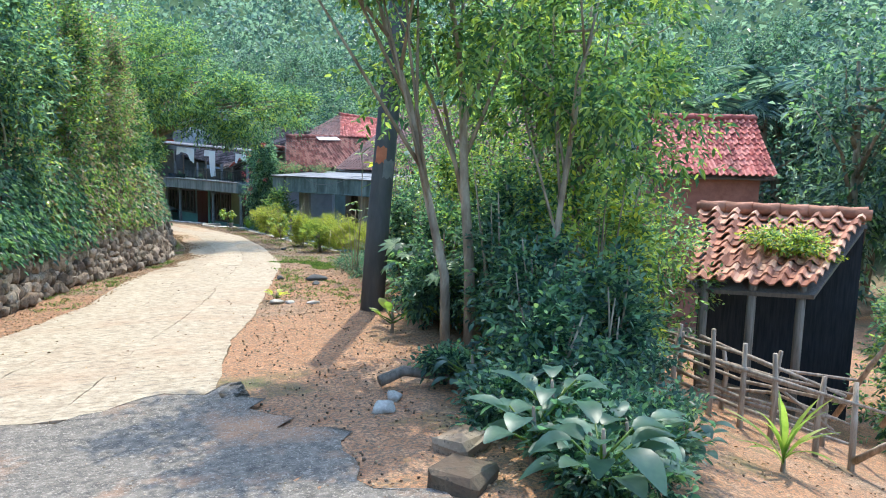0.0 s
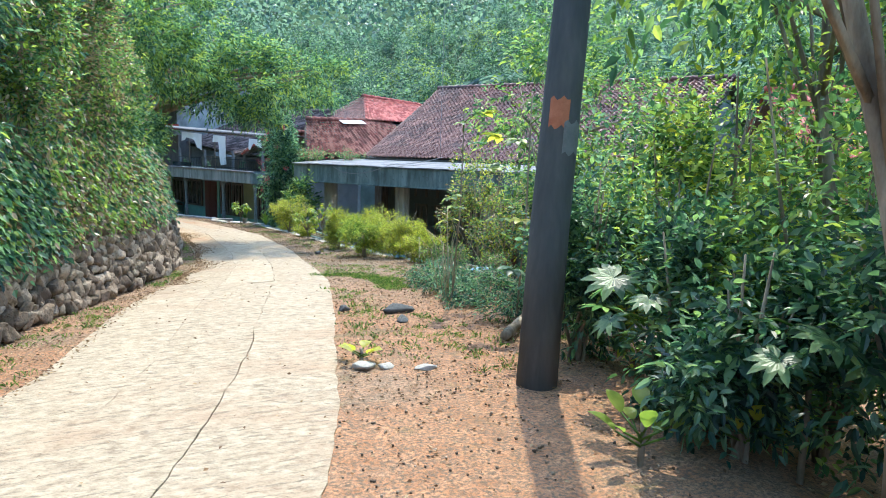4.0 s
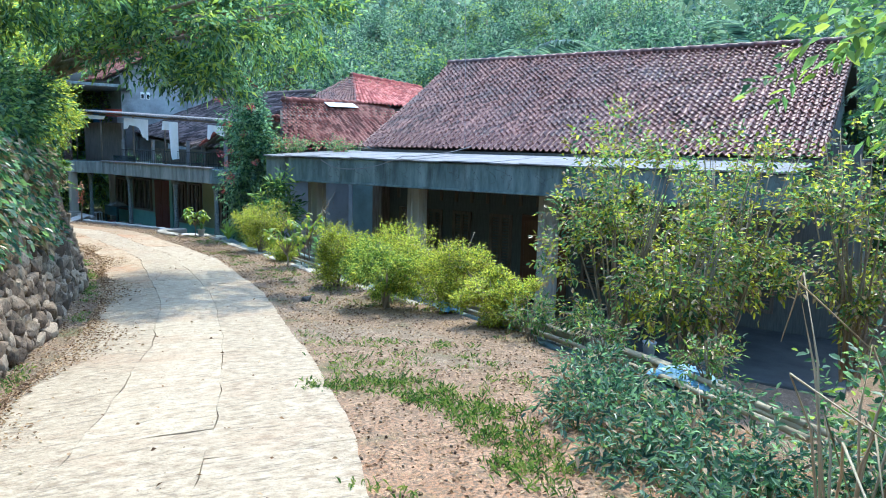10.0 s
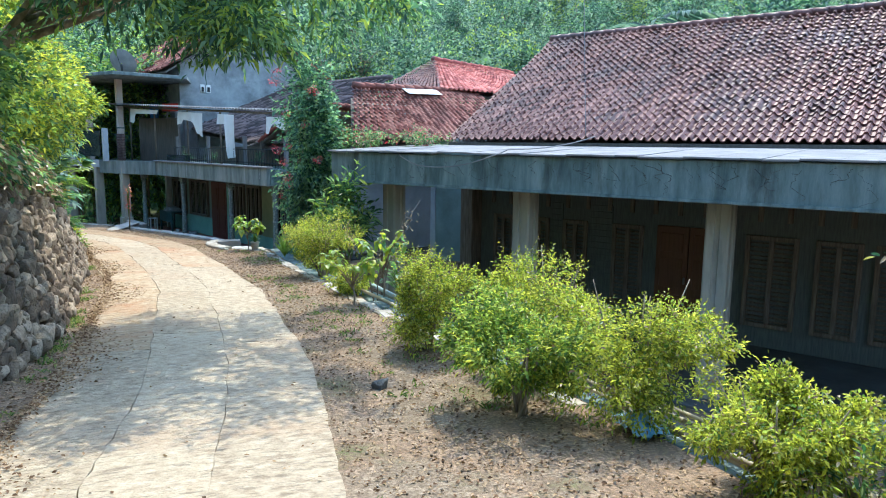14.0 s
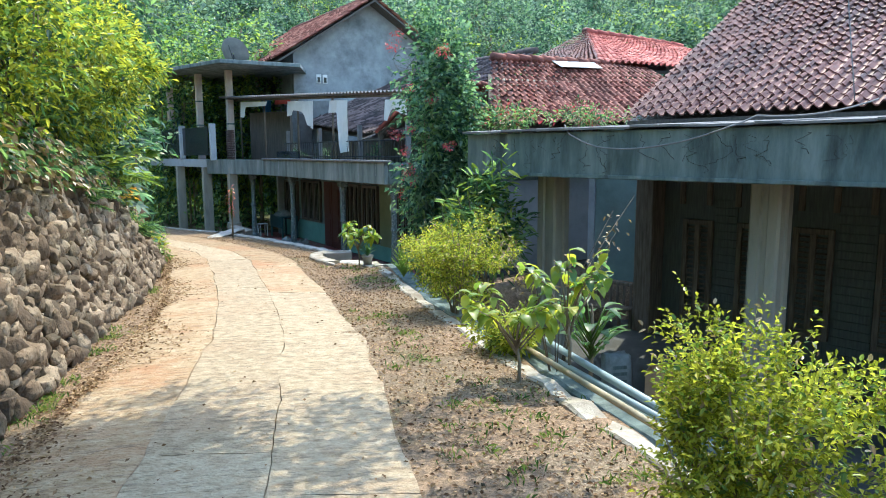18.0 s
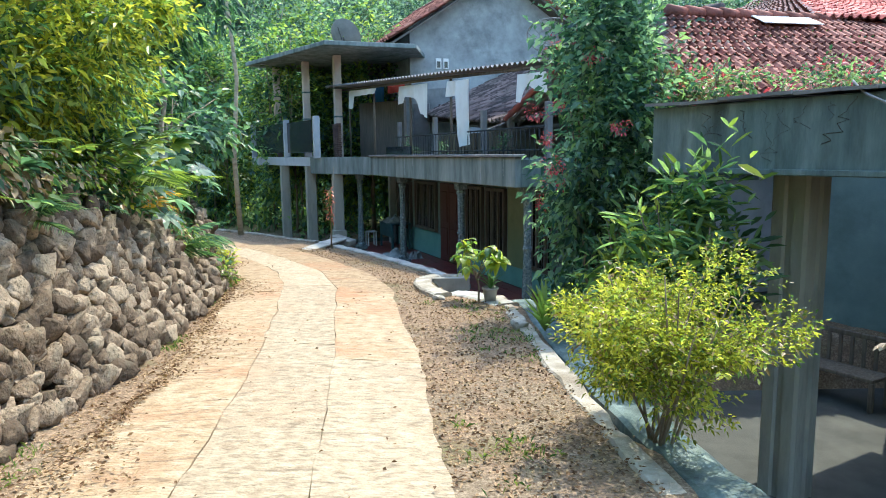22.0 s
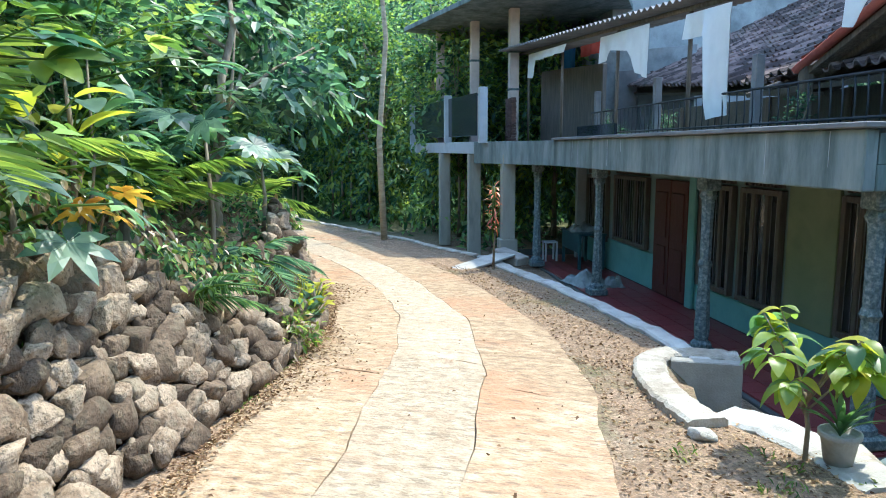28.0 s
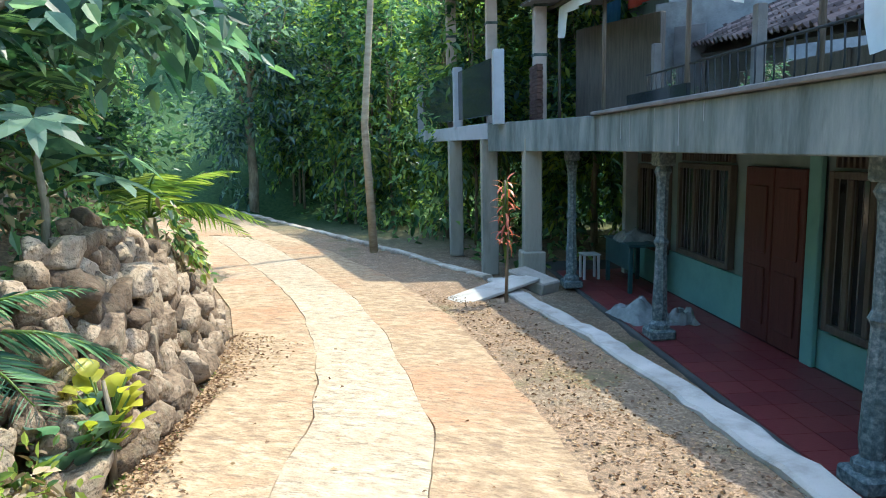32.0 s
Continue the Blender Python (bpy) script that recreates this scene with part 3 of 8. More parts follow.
lane_old = raw("asphalt_apron", np.stack([AX, AY, AZ], -1).reshape(-1, 3), aq, M["asphalt"], smooth=True)
tagged(lane_old, "worn grey asphalt and gravel lane meeting the concrete road", "road", kind="structure")

# ---- the long house with a verandah ----
A1, D1 = Vector((0.493, -0.870, 0)), Vector((0.870, 0.493, 0))
HOUSE1 = Matrix(((A1.x, D1.x, 0, 6.25), (A1.y, D1.y, 0, 30.65), (0, 0, 1, 0), (0, 0, 0, 1)))
long_house = thing("long_house", "long low village house with clay tile roof and dark verandah", "house", HOUSE1)


def pantile_roof(parent, name, corners, material_, tile_w=0.18, tile_l=0.22, seed=3, thick=0.022, label="", single=None):
    """Rows of curved clay tiles over a four-cornered slope: eave left, eave right, ridge right, ridge left.
    single: the first rows whose tiles are objects of their own."""
    g = np.random.default_rng(seed)
    e0, e1, r1, r0 = [Vector(c) for c in corners]
    rows = max(2, int(((r0 + r1) / 2 - (e0 + e1) / 2).length / tile_l))
    n_cols = max(2, int((e1 - e0).length / tile_w))
    normal = (e1 - e0).cross(r0 - e0).normalized()
    if normal.z < 0:
        normal = -normal
    prof = [(-0.52, 0.012), (-0.30, -0.034), (-0.02, -0.03), (0.2, 0.044), (0.38, 0.062), (0.55, 0.014)]
    verts, faces = [], []
    slope_all = ((r0 + r1) / 2 - (e0 + e1) / 2).normalized()
    shared = None
    for i in range(rows):
        v = i / rows
        a, b = e0.lerp(r0, v), e1.lerp(r1, v)
        sag = -0.05 * math.sin(math.pi * v)
        step = (b - a) / n_cols
        sdir = step.normalized()
        w = step.length
        for j in range(n_cols):
            u = (j + 0.5) / n_cols
            c = a + step * (j + 0.5) + normal * (g.normal(0, 0.005) + sag + 0.018 * math.sin(u * 7.0 + i * 0.2)) + sdir * g.normal(0, 0.008)
            tilt = g.normal(0, 0.008)
            tv, tf = [], []
            for along, lift in ((-0.02, 0.05), (tile_l * 1.12, 0.012)):
                for px, pz in prof:
                    tv.append(sdir * px * w + slope_all * along + normal * (pz * w / 0.23 + lift + tilt * (1 if along > 0 else 0)))
            k = len(prof)
            for p in range(k - 1):
                tf.append((p, p + 1, k + p + 1, k + p))
            for px, pz in prof:
                tv.append(sdir * px * w + slope_all * -0.02 + normal * (pz * w / 0.23 + 0.05 - thick))
            for p in range(k - 1):
                tf.append((p, 2 * k + p, 2 * k + p + 1, p + 1))
            if single and i < single:
                if shared is None:
                    shared = raw_mesh("roof_tile", [tuple(q) for q in tv], tf)
                    shared.materials.append(material_)
                t_ob = new("roof_tile", shared)
                t_ob.parent = parent
                t_ob.location = c
                t_ob.rotation_euler = (0, 0, g.normal(0, 0.02))
            else:
                o = len(verts)
                verts += [c + q for q in tv]
                faces += [tuple(o + q for q in f) for f in tf]
    ob = raw(name, [tuple(v) for v in verts], faces, material_, parent, label)
    ob["kind"] = "stuff"
    # ridge caps
    n = max(2, int((r1 - r0).length / 0.36))
    for i in range(n):
        a, b = r0.lerp(r1, i / n), r0.lerp(r1, (i + 1.12) / n)
        tubes("ridge_cap", [([a + normal * 0.03 + Vector((0, 0, 0.02)), b + normal * 0.03], [0.105, 0.085])], material_, parent, sides=7)
    return ob


def slope_deck(parent, name, corners, material_, drop=0.13, thick=0.06):
    e0, e1, r1, r0 = [Vector(c) for c in corners]
    n = (e1 - e0).cross(r0 - e0).normalized()
    n = n if n.z > 0 else -n
    v = [p - n * drop for p in (e0, e1, r1, r0)] + [p - n * (drop + thick) for p in (e0, e1, r1, r0)]
    f = [(0, 1, 2, 3), (7, 6, 5, 4), (0, 4, 5, 1), (1, 5, 6, 2), (2, 6, 7, 3), (3, 7, 4, 0)]
    bm = bmesh.new()
    bv = [bm.verts.new(p) for p in v]
    for q in f:
        bm.faces.new([bv[i] for i in q])
    bmesh.ops.recalc_face_normals(bm, faces=bm.faces)
    return part(name, bm, material_, parent)


def prism(points, z0, z1, bevel=0.0):
    """An upright prism over a polygon of (x, y)."""
    bm = bmesh.new()
    low = [bm.verts.new((x, y, z0)) for x, y in points]
    top = [bm.verts.new((x, y, z1)) for x, y in points]
    bm.faces.new(top)
    bm.faces.new(low[::-1])
    n = len(points)
    for i in range(n):
        bm.faces.new((low[i], low[(i + 1) % n], top[(i + 1) % n], top[i]))
    bmesh.ops.recalc_face_normals(bm, faces=bm.faces)
    if bevel:
        bmesh.ops.bevel(bm, geom=bm.edges[:], offset=bevel, segments=1, affect="EDGES")
    return bm


def corrugated(parent, name, c00, c10, c11, c01, material_, waves, amp=0.018, label="", along=6):
    """A corrugated sheet: edge c00-c10 across the waves, c01-c11 at the other end."""
    n = waves * 6
    c00, c10, c11, c01 = [np.array(c, float) for c in (c00, c10, c11, c01)]
    nrm = np.cross(c10 - c00, c01 - c00)
    nrm /= np.linalg.norm(nrm)
    nrm *= 1 if nrm[2] > 0 else -1
    u = np.linspace(0, 1, n + 1)
    v = np.linspace(0, 1, along)
    U, V = np.meshgrid(u, v)
    P = (c00 * (1 - U[..., None]) + c10 * U[..., None]) * (1 - V[..., None]) + (c01 * (1 - U[..., None]) + c11 * U[..., None]) * V[..., None]
    P = P + nrm * (amp * np.sin(U * waves * 2 * math.pi))[..., None]
    P = np.concatenate([P.reshape(-1, 3), P.reshape(-1, 3) - nrm * 0.006])
    i = np.arange((n + 1) * along).reshape(along, n + 1)
    q = np.stack([i[:-1, :-1], i[:-1, 1:], i[1:, 1:], i[1:, :-1]], -1).reshape(-1, 4)
    o = i.size
    rims = []
    for r in (i[0], i[-1][::-1], i[:, 0][::-1], i[:, -1]):
        rims.append(np.stack([r[1:], r[:-1], r[:-1] + o, r[1:] + o], 1))
    return raw(name, P, np.concatenate([q, q[:, ::-1] + o] + rims), material_, parent, label)


S1 = 13.2
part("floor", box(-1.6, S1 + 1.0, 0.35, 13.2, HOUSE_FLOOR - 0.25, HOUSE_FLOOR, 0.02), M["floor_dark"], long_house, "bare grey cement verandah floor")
part("fascia_beam", box(0, S1, 0, 0.14, 0.03, 0.66, 0.012), M["render"], long_house, "stained grey cement fascia with cracks")
part("verandah_ceiling", box(0.142, S1, 0.142, 4.4, 0.34, 0.42, 0), M["render"], long_house)
part("side_beam", box(0, 0.138, 0.142, 3.2, 0.03, 0.655, 0.012), M["render"], long_house)
part("fascia_drip", box(-0.02, S1, -0.035, -0.002, 0.035, 0.085, 0.006), M["render"], long_house)
# crack lines running over the fascia
gcr = np.random.default_rng(21)
crack_runs = []
for s0 in np.arange(0.6, 12.9, 0.2):
    if gcr.random() < 0.3:
        continue
    p = [np.array([s0, -0.002, 0.64 - 0.1 * gcr.random()])]
    for _ in range(gcr.integers(8, 18)):
        p.append(p[-1] + np.array([gcr.normal(0.0, 0.055), 0, -gcr.uniform(0.0, 0.055)]))
    p = [q for q in p if q[2] > 0.1]
    if len(p) > 2:
        crack_runs.append(([tuple(q) for q in p], gcr.uniform(0.0015, 0.0042)))
tubes("crack", crack_runs, M["pole"], long_house, "dark crack lines", sides=4)["kind"] = "stuff"
gco = np.random.default_rng(23)
s0 = -0.03
while s0 < S1 - 0.1:
    s1 = min(S1, s0 + gco.uniform(0.26, 0.5))
    zj, front = gco.normal(0, 0.006), -0.07 + gco.uniform(-0.02, 0.02)
    slope_deck(long_house, "cover_board", [(s0 + 0.004, front, 0.705 + zj), (s1 - 0.004, front, 0.705 + zj + gco.normal(0, 0.004)), (s1 - 0.004, 3.2, 0.86), (s0 + 0.004, 3.2, 0.86)], M["sheet"], drop=0, thick=0.028)["label"] = "weathered grey fibre cement cover board"
    s0 = s1
for s in (1.0, 4.45, 8.1, 11.7):
    half, cut, groove = 0.19, 0.03, 0.03
    ring = [(-half + cut, -half), (-0.05, -half), (-0.03, -half + groove), (0.03, -half + groove), (0.05, -half), (half - cut, -half),
            (half, -half + cut), (half, -0.05), (half - groove, -0.03), (half - groove, 0.03), (half, 0.05), (half, half - cut),
            (half - cut, half), (0.05, half), (-0.05, half), (-half + cut, half), (-half, half - cut), (-half, 0.05), (-half + groove, 0.03),
            (-half + groove, -0.03), (-half, -0.05), (-half, -half + cut)]
    part("column", prism([(s + x, 0.95 + y) for x, y in ring], HOUSE_FLOOR, 0.335), M["pillar"], long_house, "grooved bare concrete column")
WALL1 = 4.6
part("back_wall", box(0.75, S1 + 0.7, WALL1, WALL1 + 0.18, HOUSE_FLOOR, 1.25, 0.01), M["verandah_wood"], long_house, "dark weathered plank wall")
part("green_wall", box(-1.6, 0.748, WALL1 + 0.9, WALL1 + 1.08, HOUSE_FLOOR, 0.95, 0.01), M["porch_wall"], long_house, "dim grey-green plastered wall")
part("pier", box(0.35, 0.745, WALL1 - 0.4, WALL1 + 0.89, HOUSE_FLOOR, 0.33, 0.015), M["old_wood"], long_house, "rough brick pier")
part("end_wall", box(S1 + 0.52, S1 + 0.7, WALL1 + 0.185, 13.2, HOUSE_FLOOR, 0.95, 0.01), M["plaster"], long_house)
part("rear_wall", box(-1.6, S1 + 0.7, 13.2, 13.38, HOUSE_FLOOR, 0.95, 0.01), M["plaster"], long_house)
part("left_wall", box(-1.8, -1.62, WALL1 + 0.9, 13.2, HOUSE_FLOOR, 0.95, 0.01), M["plaster"], long_house)


def plank_wall(s0, s1, z0, z1):
    """Horizontal boards between two uprights."""
    n = int((z1 - z0) / 0.14)
    for i in range(n):
        z = z0 + (z1 - z0) * i / n
        part("board", box(s0, s1, WALL1 - 0.03, WALL1 - 0.004, z + 0.008, z + (z1 - z0) / n - 0.008, 0.004), M["verandah_wood"], long_house)


def shutter(s0, s1, z0, z1):
    """A window with two louvred leaves and a frame."""
    win = new("window")
    win.parent = long_house
    mid = (s0 + s1) / 2
    for a, b, c, d in ((s0, s0 + 0.09, z0, z1), (s1 - 0.09, s1, z0, z1), (s0 + 0.092, s1 - 0.092, z1 - 0.09, z1), (s0 + 0.092, s1 - 0.092, z0, z0 + 0.09),
                       (mid - 0.05, mid + 0.05, z0 + 0.092, z1 - 0.092)):
        part("window_frame", box(a, b, WALL1 - 0.08, WALL1 - 0.004, c, d, 0.006), M["old_wood"], win)
    for a, b in ((s0 + 0.1, mid - 0.055), (mid + 0.055, s1 - 0.1)):
        n = int((z1 - z0 - 0.2) / 0.085)
        for i in range(n):
            z = z0 + 0.11 + (z1 - z0 - 0.2) * i / n
            bm = box(a, b, -0.02, 0.02, -0.006, 0.006, 0)
            bmesh.ops.transform(bm, verts=bm.verts, matrix=Matrix.Translation((0, WALL1 - 0.05, z + 0.03)) @ Matrix.Rotation(0.6, 4, "X"))
            part("slat", bm, M["old_wood"], win)


for s0, s1 in ((1.2, 1.8), (2.27, 2.85), (3.25, 3.9), (4.55, 5.3), (7.5, 8.5), (8.8, 9.6), (9.8, 10.6), (11.4, 12.4)):
    shutter(s0, s1, -2.78, -0.9)
for s0, s1 in ((1.82, 2.25), (2.87, 3.23), (3.92, 4.53), (10.62, 11.38)):
    plank_wall(s0, s1, HOUSE_FLOOR + 0.1, -0.5)
for s0 in np.arange(1.1, 13, 0.55):
    part("vent_slat", box(s0, s0 + 0.1, WALL1 - 0.05, WALL1 - 0.004, -0.62, -0.2, 0.005), M["old_wood"], long_house)
# the brown double door
front_door = new("door")
front_door.parent = long_house
M["door_brown"] = material("chestnut_door", [(0.11, 0.055, 0.03), (0.165, 0.08, 0.045)], scale=4, rough=0.5, bump=0.25, stretch=(5, 5, 0.4))
for a, b in ((5.62, 6.33), (6.35, 7.06)):
    part("door_leaf", box(a, b, WALL1 - 0.07, WALL1 - 0.004, HOUSE_FLOOR + 0.02, -0.85, 0.008), M["door_brown"], front_door)
    for z0, z1 in ((-3.0, -2.35), (-2.2, -1.55), (-1.42, -1.0)):
        part("door_panel", box(a + 0.1, b - 0.1, WALL1 - 0.095, WALL1 - 0.072, z0, z1, 0.012), M["door_brown"], front_door)
part("handle", box(6.27, 6.31, WALL1 - 0.14, WALL1 - 0.072, -2.1, -1.95, 0.008), M["sheet"], front_door, "dull metal handle")
# bench with a slatted back
bench = thing("bench", "dark wooden bench with slatted back on the verandah", "bench", HOUSE1 @ pose(-0.35, 4.1, HOUSE_FLOOR))
part("seat", box(-0.75, 0.65, -0.25, 0.2, 0.40, 0.45, 0.01), M["old_wood"], bench)
part("top_rail", box(-0.75, 0.65, 0.17, 0.22, 0.86, 0.93, 0.01), M["old_wood"], bench)
for x in np.linspace(-0.7, 0.6, 9):
    part("slat", box(x - 0.025, x + 0.025, 0.18, 0.21, 0.455, 0.855, 0.004), M["old_wood"], bench)
for x in (-0.72, 0.62):
    for y in (-0.22, 0.17):
        part("leg", box(x - 0.03, x + 0.03, y - 0.03, y + 0.03, 0, 0.398, 0.006), M["old_wood"], bench)

roof_front = [(0.85, 3.0, 0.97), (13.3, 3.0, 0.97), (13.3, 9.0, 4.12), (0.1, 9.0, 4.12)]
roof_back = [(13.3, 15.0, 0.97), (0.85, 15.0, 0.97), (0.1, 9.0, 4.12), (13.3, 9.0, 4.12)]
slope_deck(long_house, "roof_deck", roof_front, M["brown_wood"])
slope_deck(long_house, "roof_deck", roof_back, M["brown_wood"])
pantile_roof(long_house, "roof_tiles", roof_front, M["tile_old"], label="weathered dark red clay pantiles", single=4)
pantile_roof(long_house, "roof_tiles", roof_back, M["tile_old"], tile_w=0.4, tile_l=0.5)
part("gable", prism([(4.7, 0.95), (13.3, 0.95), (9.0, 3.95)], 0, 0.12), M["plaster"], long_house).matrix_local = Matrix(((0, 0, 1, S1 - 0.3), (1, 0, 0, 0), (0, 1, 0, 0), (0, 0, 0, 1)))
part("eave_board", box(0.85, 13.3, 3.02, 3.05, 0.76, 0.92, 0.006), M["brown_wood"], long_house)

# the lower wing with its ridge across, and the hipped roof behind it
wing = [(-2.3, 2.9, 0.98), (0.6, 8.2, 1.05), (-2.7, 8.7, 2.6), (-3.4, 3.9, 2.5)]
for c in (wing,):
    slope_deck(long_house, "wing_deck", c, M["brown_wood"], drop=0.45)
    pantile_roof(long_house, "wing_tiles", c, M["tile_wing"], seed=5, label="brown red clay pantiles")
hip = [(-5.6, 7.2, 2.75), (-2.9, 7.15, 2.62), (-5.55, 10.1, 4.0), (-5.65, 10.1, 4.0)]
cross = [(-2.9, 7.2, 2.62), (-0.6, 13.2, 2.5), (-4.3, 13.4, 3.7), (-5.6, 10.1, 4.0)]
for c, m_ in ((hip, "tile_old"), (cross, "tile_red")):
    slope_deck(long_house, "cross_deck", c, M["brown_wood"])
    pantile_roof(long_house, "cross_tiles", c, M[m_], seed=6)
slope_deck(long_house, "ridge_patch", [(-2.8, 5.6, 2.34), (-2.55, 6.9, 2.37), (-2.93, 6.95, 2.57), (-3.15, 5.6, 2.54)], M["cloth"], drop=-0.06, thick=0.015)["label"] = "white plastic sheet patch"

# ---- the two-storey house ----
A2, D2 = Vector((0.36, -0.933, 0)), Vector((0.933, 0.36, 0))
HOUSE2 = Matrix(((A2.x, D2.x, 0, 2.26), (A2.y, D2.y, 0, 42.8), (0, 0, 1, 0), (0, 0, 0, 1)))
INV2 = HOUSE2.inverted()
tall_house = thing("two_storey_house", "unfinished grey two-storey house with porch and roof terrace", "house", HOUSE2)


def w2(x, y, z=0.0):
    """World place in the house's own axes."""
    return INV2 @ Vector((x, y, z))


def beam2(name, p, q, thick, z0, z1, material_, label="", parent=None, shift=0.0):
    a, b = w2(*p), w2(*q)
    d = (b - a).to_2d().normalized()
    n = Vector((-d.y, d.x))
    pts = [a.to_2d() + n * (shift - thick / 2), b.to_2d() + n * (shift - thick / 2), b.to_2d() + n * (shift + thick / 2), a.to_2d() + n * (shift + thick / 2)]
    return part(name, prism([tuple(v) for v in pts], z0, z1, 0.008), material_, parent or tall_house, label)


BEND, LEFT, FARL = (2.48, 42.22), (0.52, 44.25), (-2.45, 49.4)
l2, f2 = w2(*LEFT), w2(*FARL)
far2 = w2(3.0, 51.0)
part("terrace_slab", prism([(0.62, 0.05), (8.75, 0.05), (8.75, 6.5), (-3.5, 6.5), (far2.x, far2.y), (f2.x, f2.y), (l2.x + 0.05, l2.y + 0.05)], -0.10, 0.13), M["render"], tall_house)
part("fascia_beam", box(0.66, 8.75, -0.07, 0.045, -0.31, 0.165, 0.012), M["fascia_grey"], tall_house, "weathered cement fascia with pale streaks")
beam2("fascia_beam", BEND, LEFT, 0.11, -0.31, 0.165, M["fascia_grey"])
beam2("balcony_edge", LEFT, FARL, 0.12, -0.10, 0.17, M["plaster"], "pale cement balcony edge")
part("fascia_lip", box(0.62, 8.8, -0.12, 0.10, 0.168, 0.215, 0.008), M["sheet"], tall_house)
gst = np.random.default_rng(44)
for s_ in np.sort(gst.uniform(0.8, 8.6, 8)):
    wd, hh = gst.uniform(0.004, 0.012), gst.uniform(0.12, 0.42)
    part("lime_streak", box(s_ - wd, s_ + wd * 0.4, -0.0755, -0.0715, 0.15 - hh, 0.15, 0.001), M["plaster"], tall_house, "pale lime streak")
part("side_beam", box(8.6, 8.75, 0.048, 5.0, -0.31, -0.102, 0.01), M["render"], tall_house)
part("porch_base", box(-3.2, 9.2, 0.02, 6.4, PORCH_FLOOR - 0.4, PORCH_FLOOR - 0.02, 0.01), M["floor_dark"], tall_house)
WALL2 = 1.35
part("front_wall", box(-1.6, 8.7, WALL2, WALL2 + 0.15, PORCH_FLOOR, -0.105, 0.01), M["porch_wall"], tall_house, "dull grey painted porch wall")
part("dado", box(-1.6, 2.15, WALL2 - 0.03, WALL2 - 0.004, PORCH_FLOOR, -1.82, 0.006), M["green_wall"], tall_house, "mint green painted dado")
part("dado", box(3.5, 8.7, WALL2 - 0.03, WALL2 - 0.004, PORCH_FLOOR, -2.06, 0.006), M["green_wall"], tall_house, "mint green painted dado")
part("wall_panel", box(5.85, 6.72, WALL2 - 0.05, WALL2 - 0.004, -2.055, -0.32, 0.006), M["yellow_wall"], tall_house, "yellowish green wall panel")
part("wall_post", box(3.42, 3.62, WALL2 - 0.09, WALL2 - 0.032, PORCH_FLOOR, -0.3, 0.01), M["green_wall"], tall_house)
part("side_wall", box(8.55, 8.7, WALL2 + 0.155, 6.4, PORCH_FLOOR, -0.105, 0.01), M["plaster"], tall_house)
part("left_wall", box(-1.75, -1.602, WALL2 - 0.2, 6.4, PORCH_FLOOR, -0.105, 0.01), M["plaster"], tall_house)
part("rear_wall", box(-1.6, 8.54, 6.3, 6.45, PORCH_FLOOR, -0.105, 0.01), M["plaster"], tall_house)
M["dark_glass"] = material("dark_window_pane", [(0.02, 0.025, 0.03), (0.035, 0.04, 0.045)], scale=2, rough=0.12, bump=0, spec=0.6)
M["dark_red"] = material("dark_red_door", [(0.075, 0.025, 0.025), (0.115, 0.04, 0.035)], scale=5, rough=0.5, bump=0.2, stretch=(5, 5, 0.4))


def grille_window(s0, s1, z0, z1, leaves_=3):
    win = new("window")
    win.parent = tall_house
    y = WALL2 - 0.004
    for a, b, c, d in ((s0, s0 + 0.07, z0, z1), (s1 - 0.07, s1, z0, z1), (s0 + 0.072, s1 - 0.072, z1 - 0.07, z1), (s0 + 0.072, s1 - 0.072, z0, z0 + 0.07)):
        part("window_frame", box(a, b, y - 0.09, y, c, d, 0.006), M["brown_wood"], win)
    for i in range(1, leaves_):
        x = s0 + (s1 - s0) * i / leaves_
        part("mullion", box(x - 0.035, x + 0.035, y - 0.085, y, z0 + 0.072, z1 - 0.072, 0.005), M["brown_wood"], win)
    part("pane", box(s0 + 0.072, s1 - 0.072, y - 0.03, y - 0.015, z0 + 0.072, z1 - 0.072, 0), M["dark_glass"], win, "dark window glass")
    n = int((s1 - s0) / 0.11)
    for i in range(1, n):
        x = s0 + (s1 - s0) * i / n
        tubes("bar", [([(x, y - 0.06, z0 + 0.07), (x, y - 0.06, z1 - 0.07)], 0.006)], M["sheet"], win, sides=5)
    # small fanlight above
    for i in range(int((s1 - s0) / 0.08)):
        x = s0 + 0.04 + i * 0.08
        part("fanlight_slat", box(x - 0.015, x + 0.015, y - 0.05, y, z1 + 0.03, z1 + 0.16, 0.003), M["brown_wood"], win)


for args in ((0.3, 1.85, -1.78, -0.5), (3.75, 4.65, -2.02, -0.5), (4.85, 5.75, -2.02, -0.5), (6.8, 7.7, -2.0, -0.48), (-1.3, -0.1, -1.9, -0.55)):
    grille_window(*args)
porch_door = new("door")
porch_door.parent = tall_house
for a, b in ((2.2, 2.78), (2.8, 3.38)):
    part("door_leaf", box(a, b, WALL2 - 0.08, WALL2 - 0.004, PORCH_FLOOR + 0.02, -0.5, 0.008), M["dark_red"], porch_door)
    for z0, z1 in ((-2.25, -1.6), (-1.45, -0.7)):
        part("door_panel", box(a + 0.09, b - 0.09, WALL2 - 0.1, WALL2 - 0.082, z0, z1, 0.01), M["dark_red"], porch_door)

# turned pillars of the porch
M["pillar_old"] = material("peeling_painted_pillar", [(0.06, 0.09, 0.10), (0.15, 0.195, 0.205), (0.34, 0.37, 0.36)], scale=24, rough=0.8, bump=0.5, fine=30,
                           stain=(0.08, 0.10, 0.10), stain_scale=5, stain_amount=0.7)


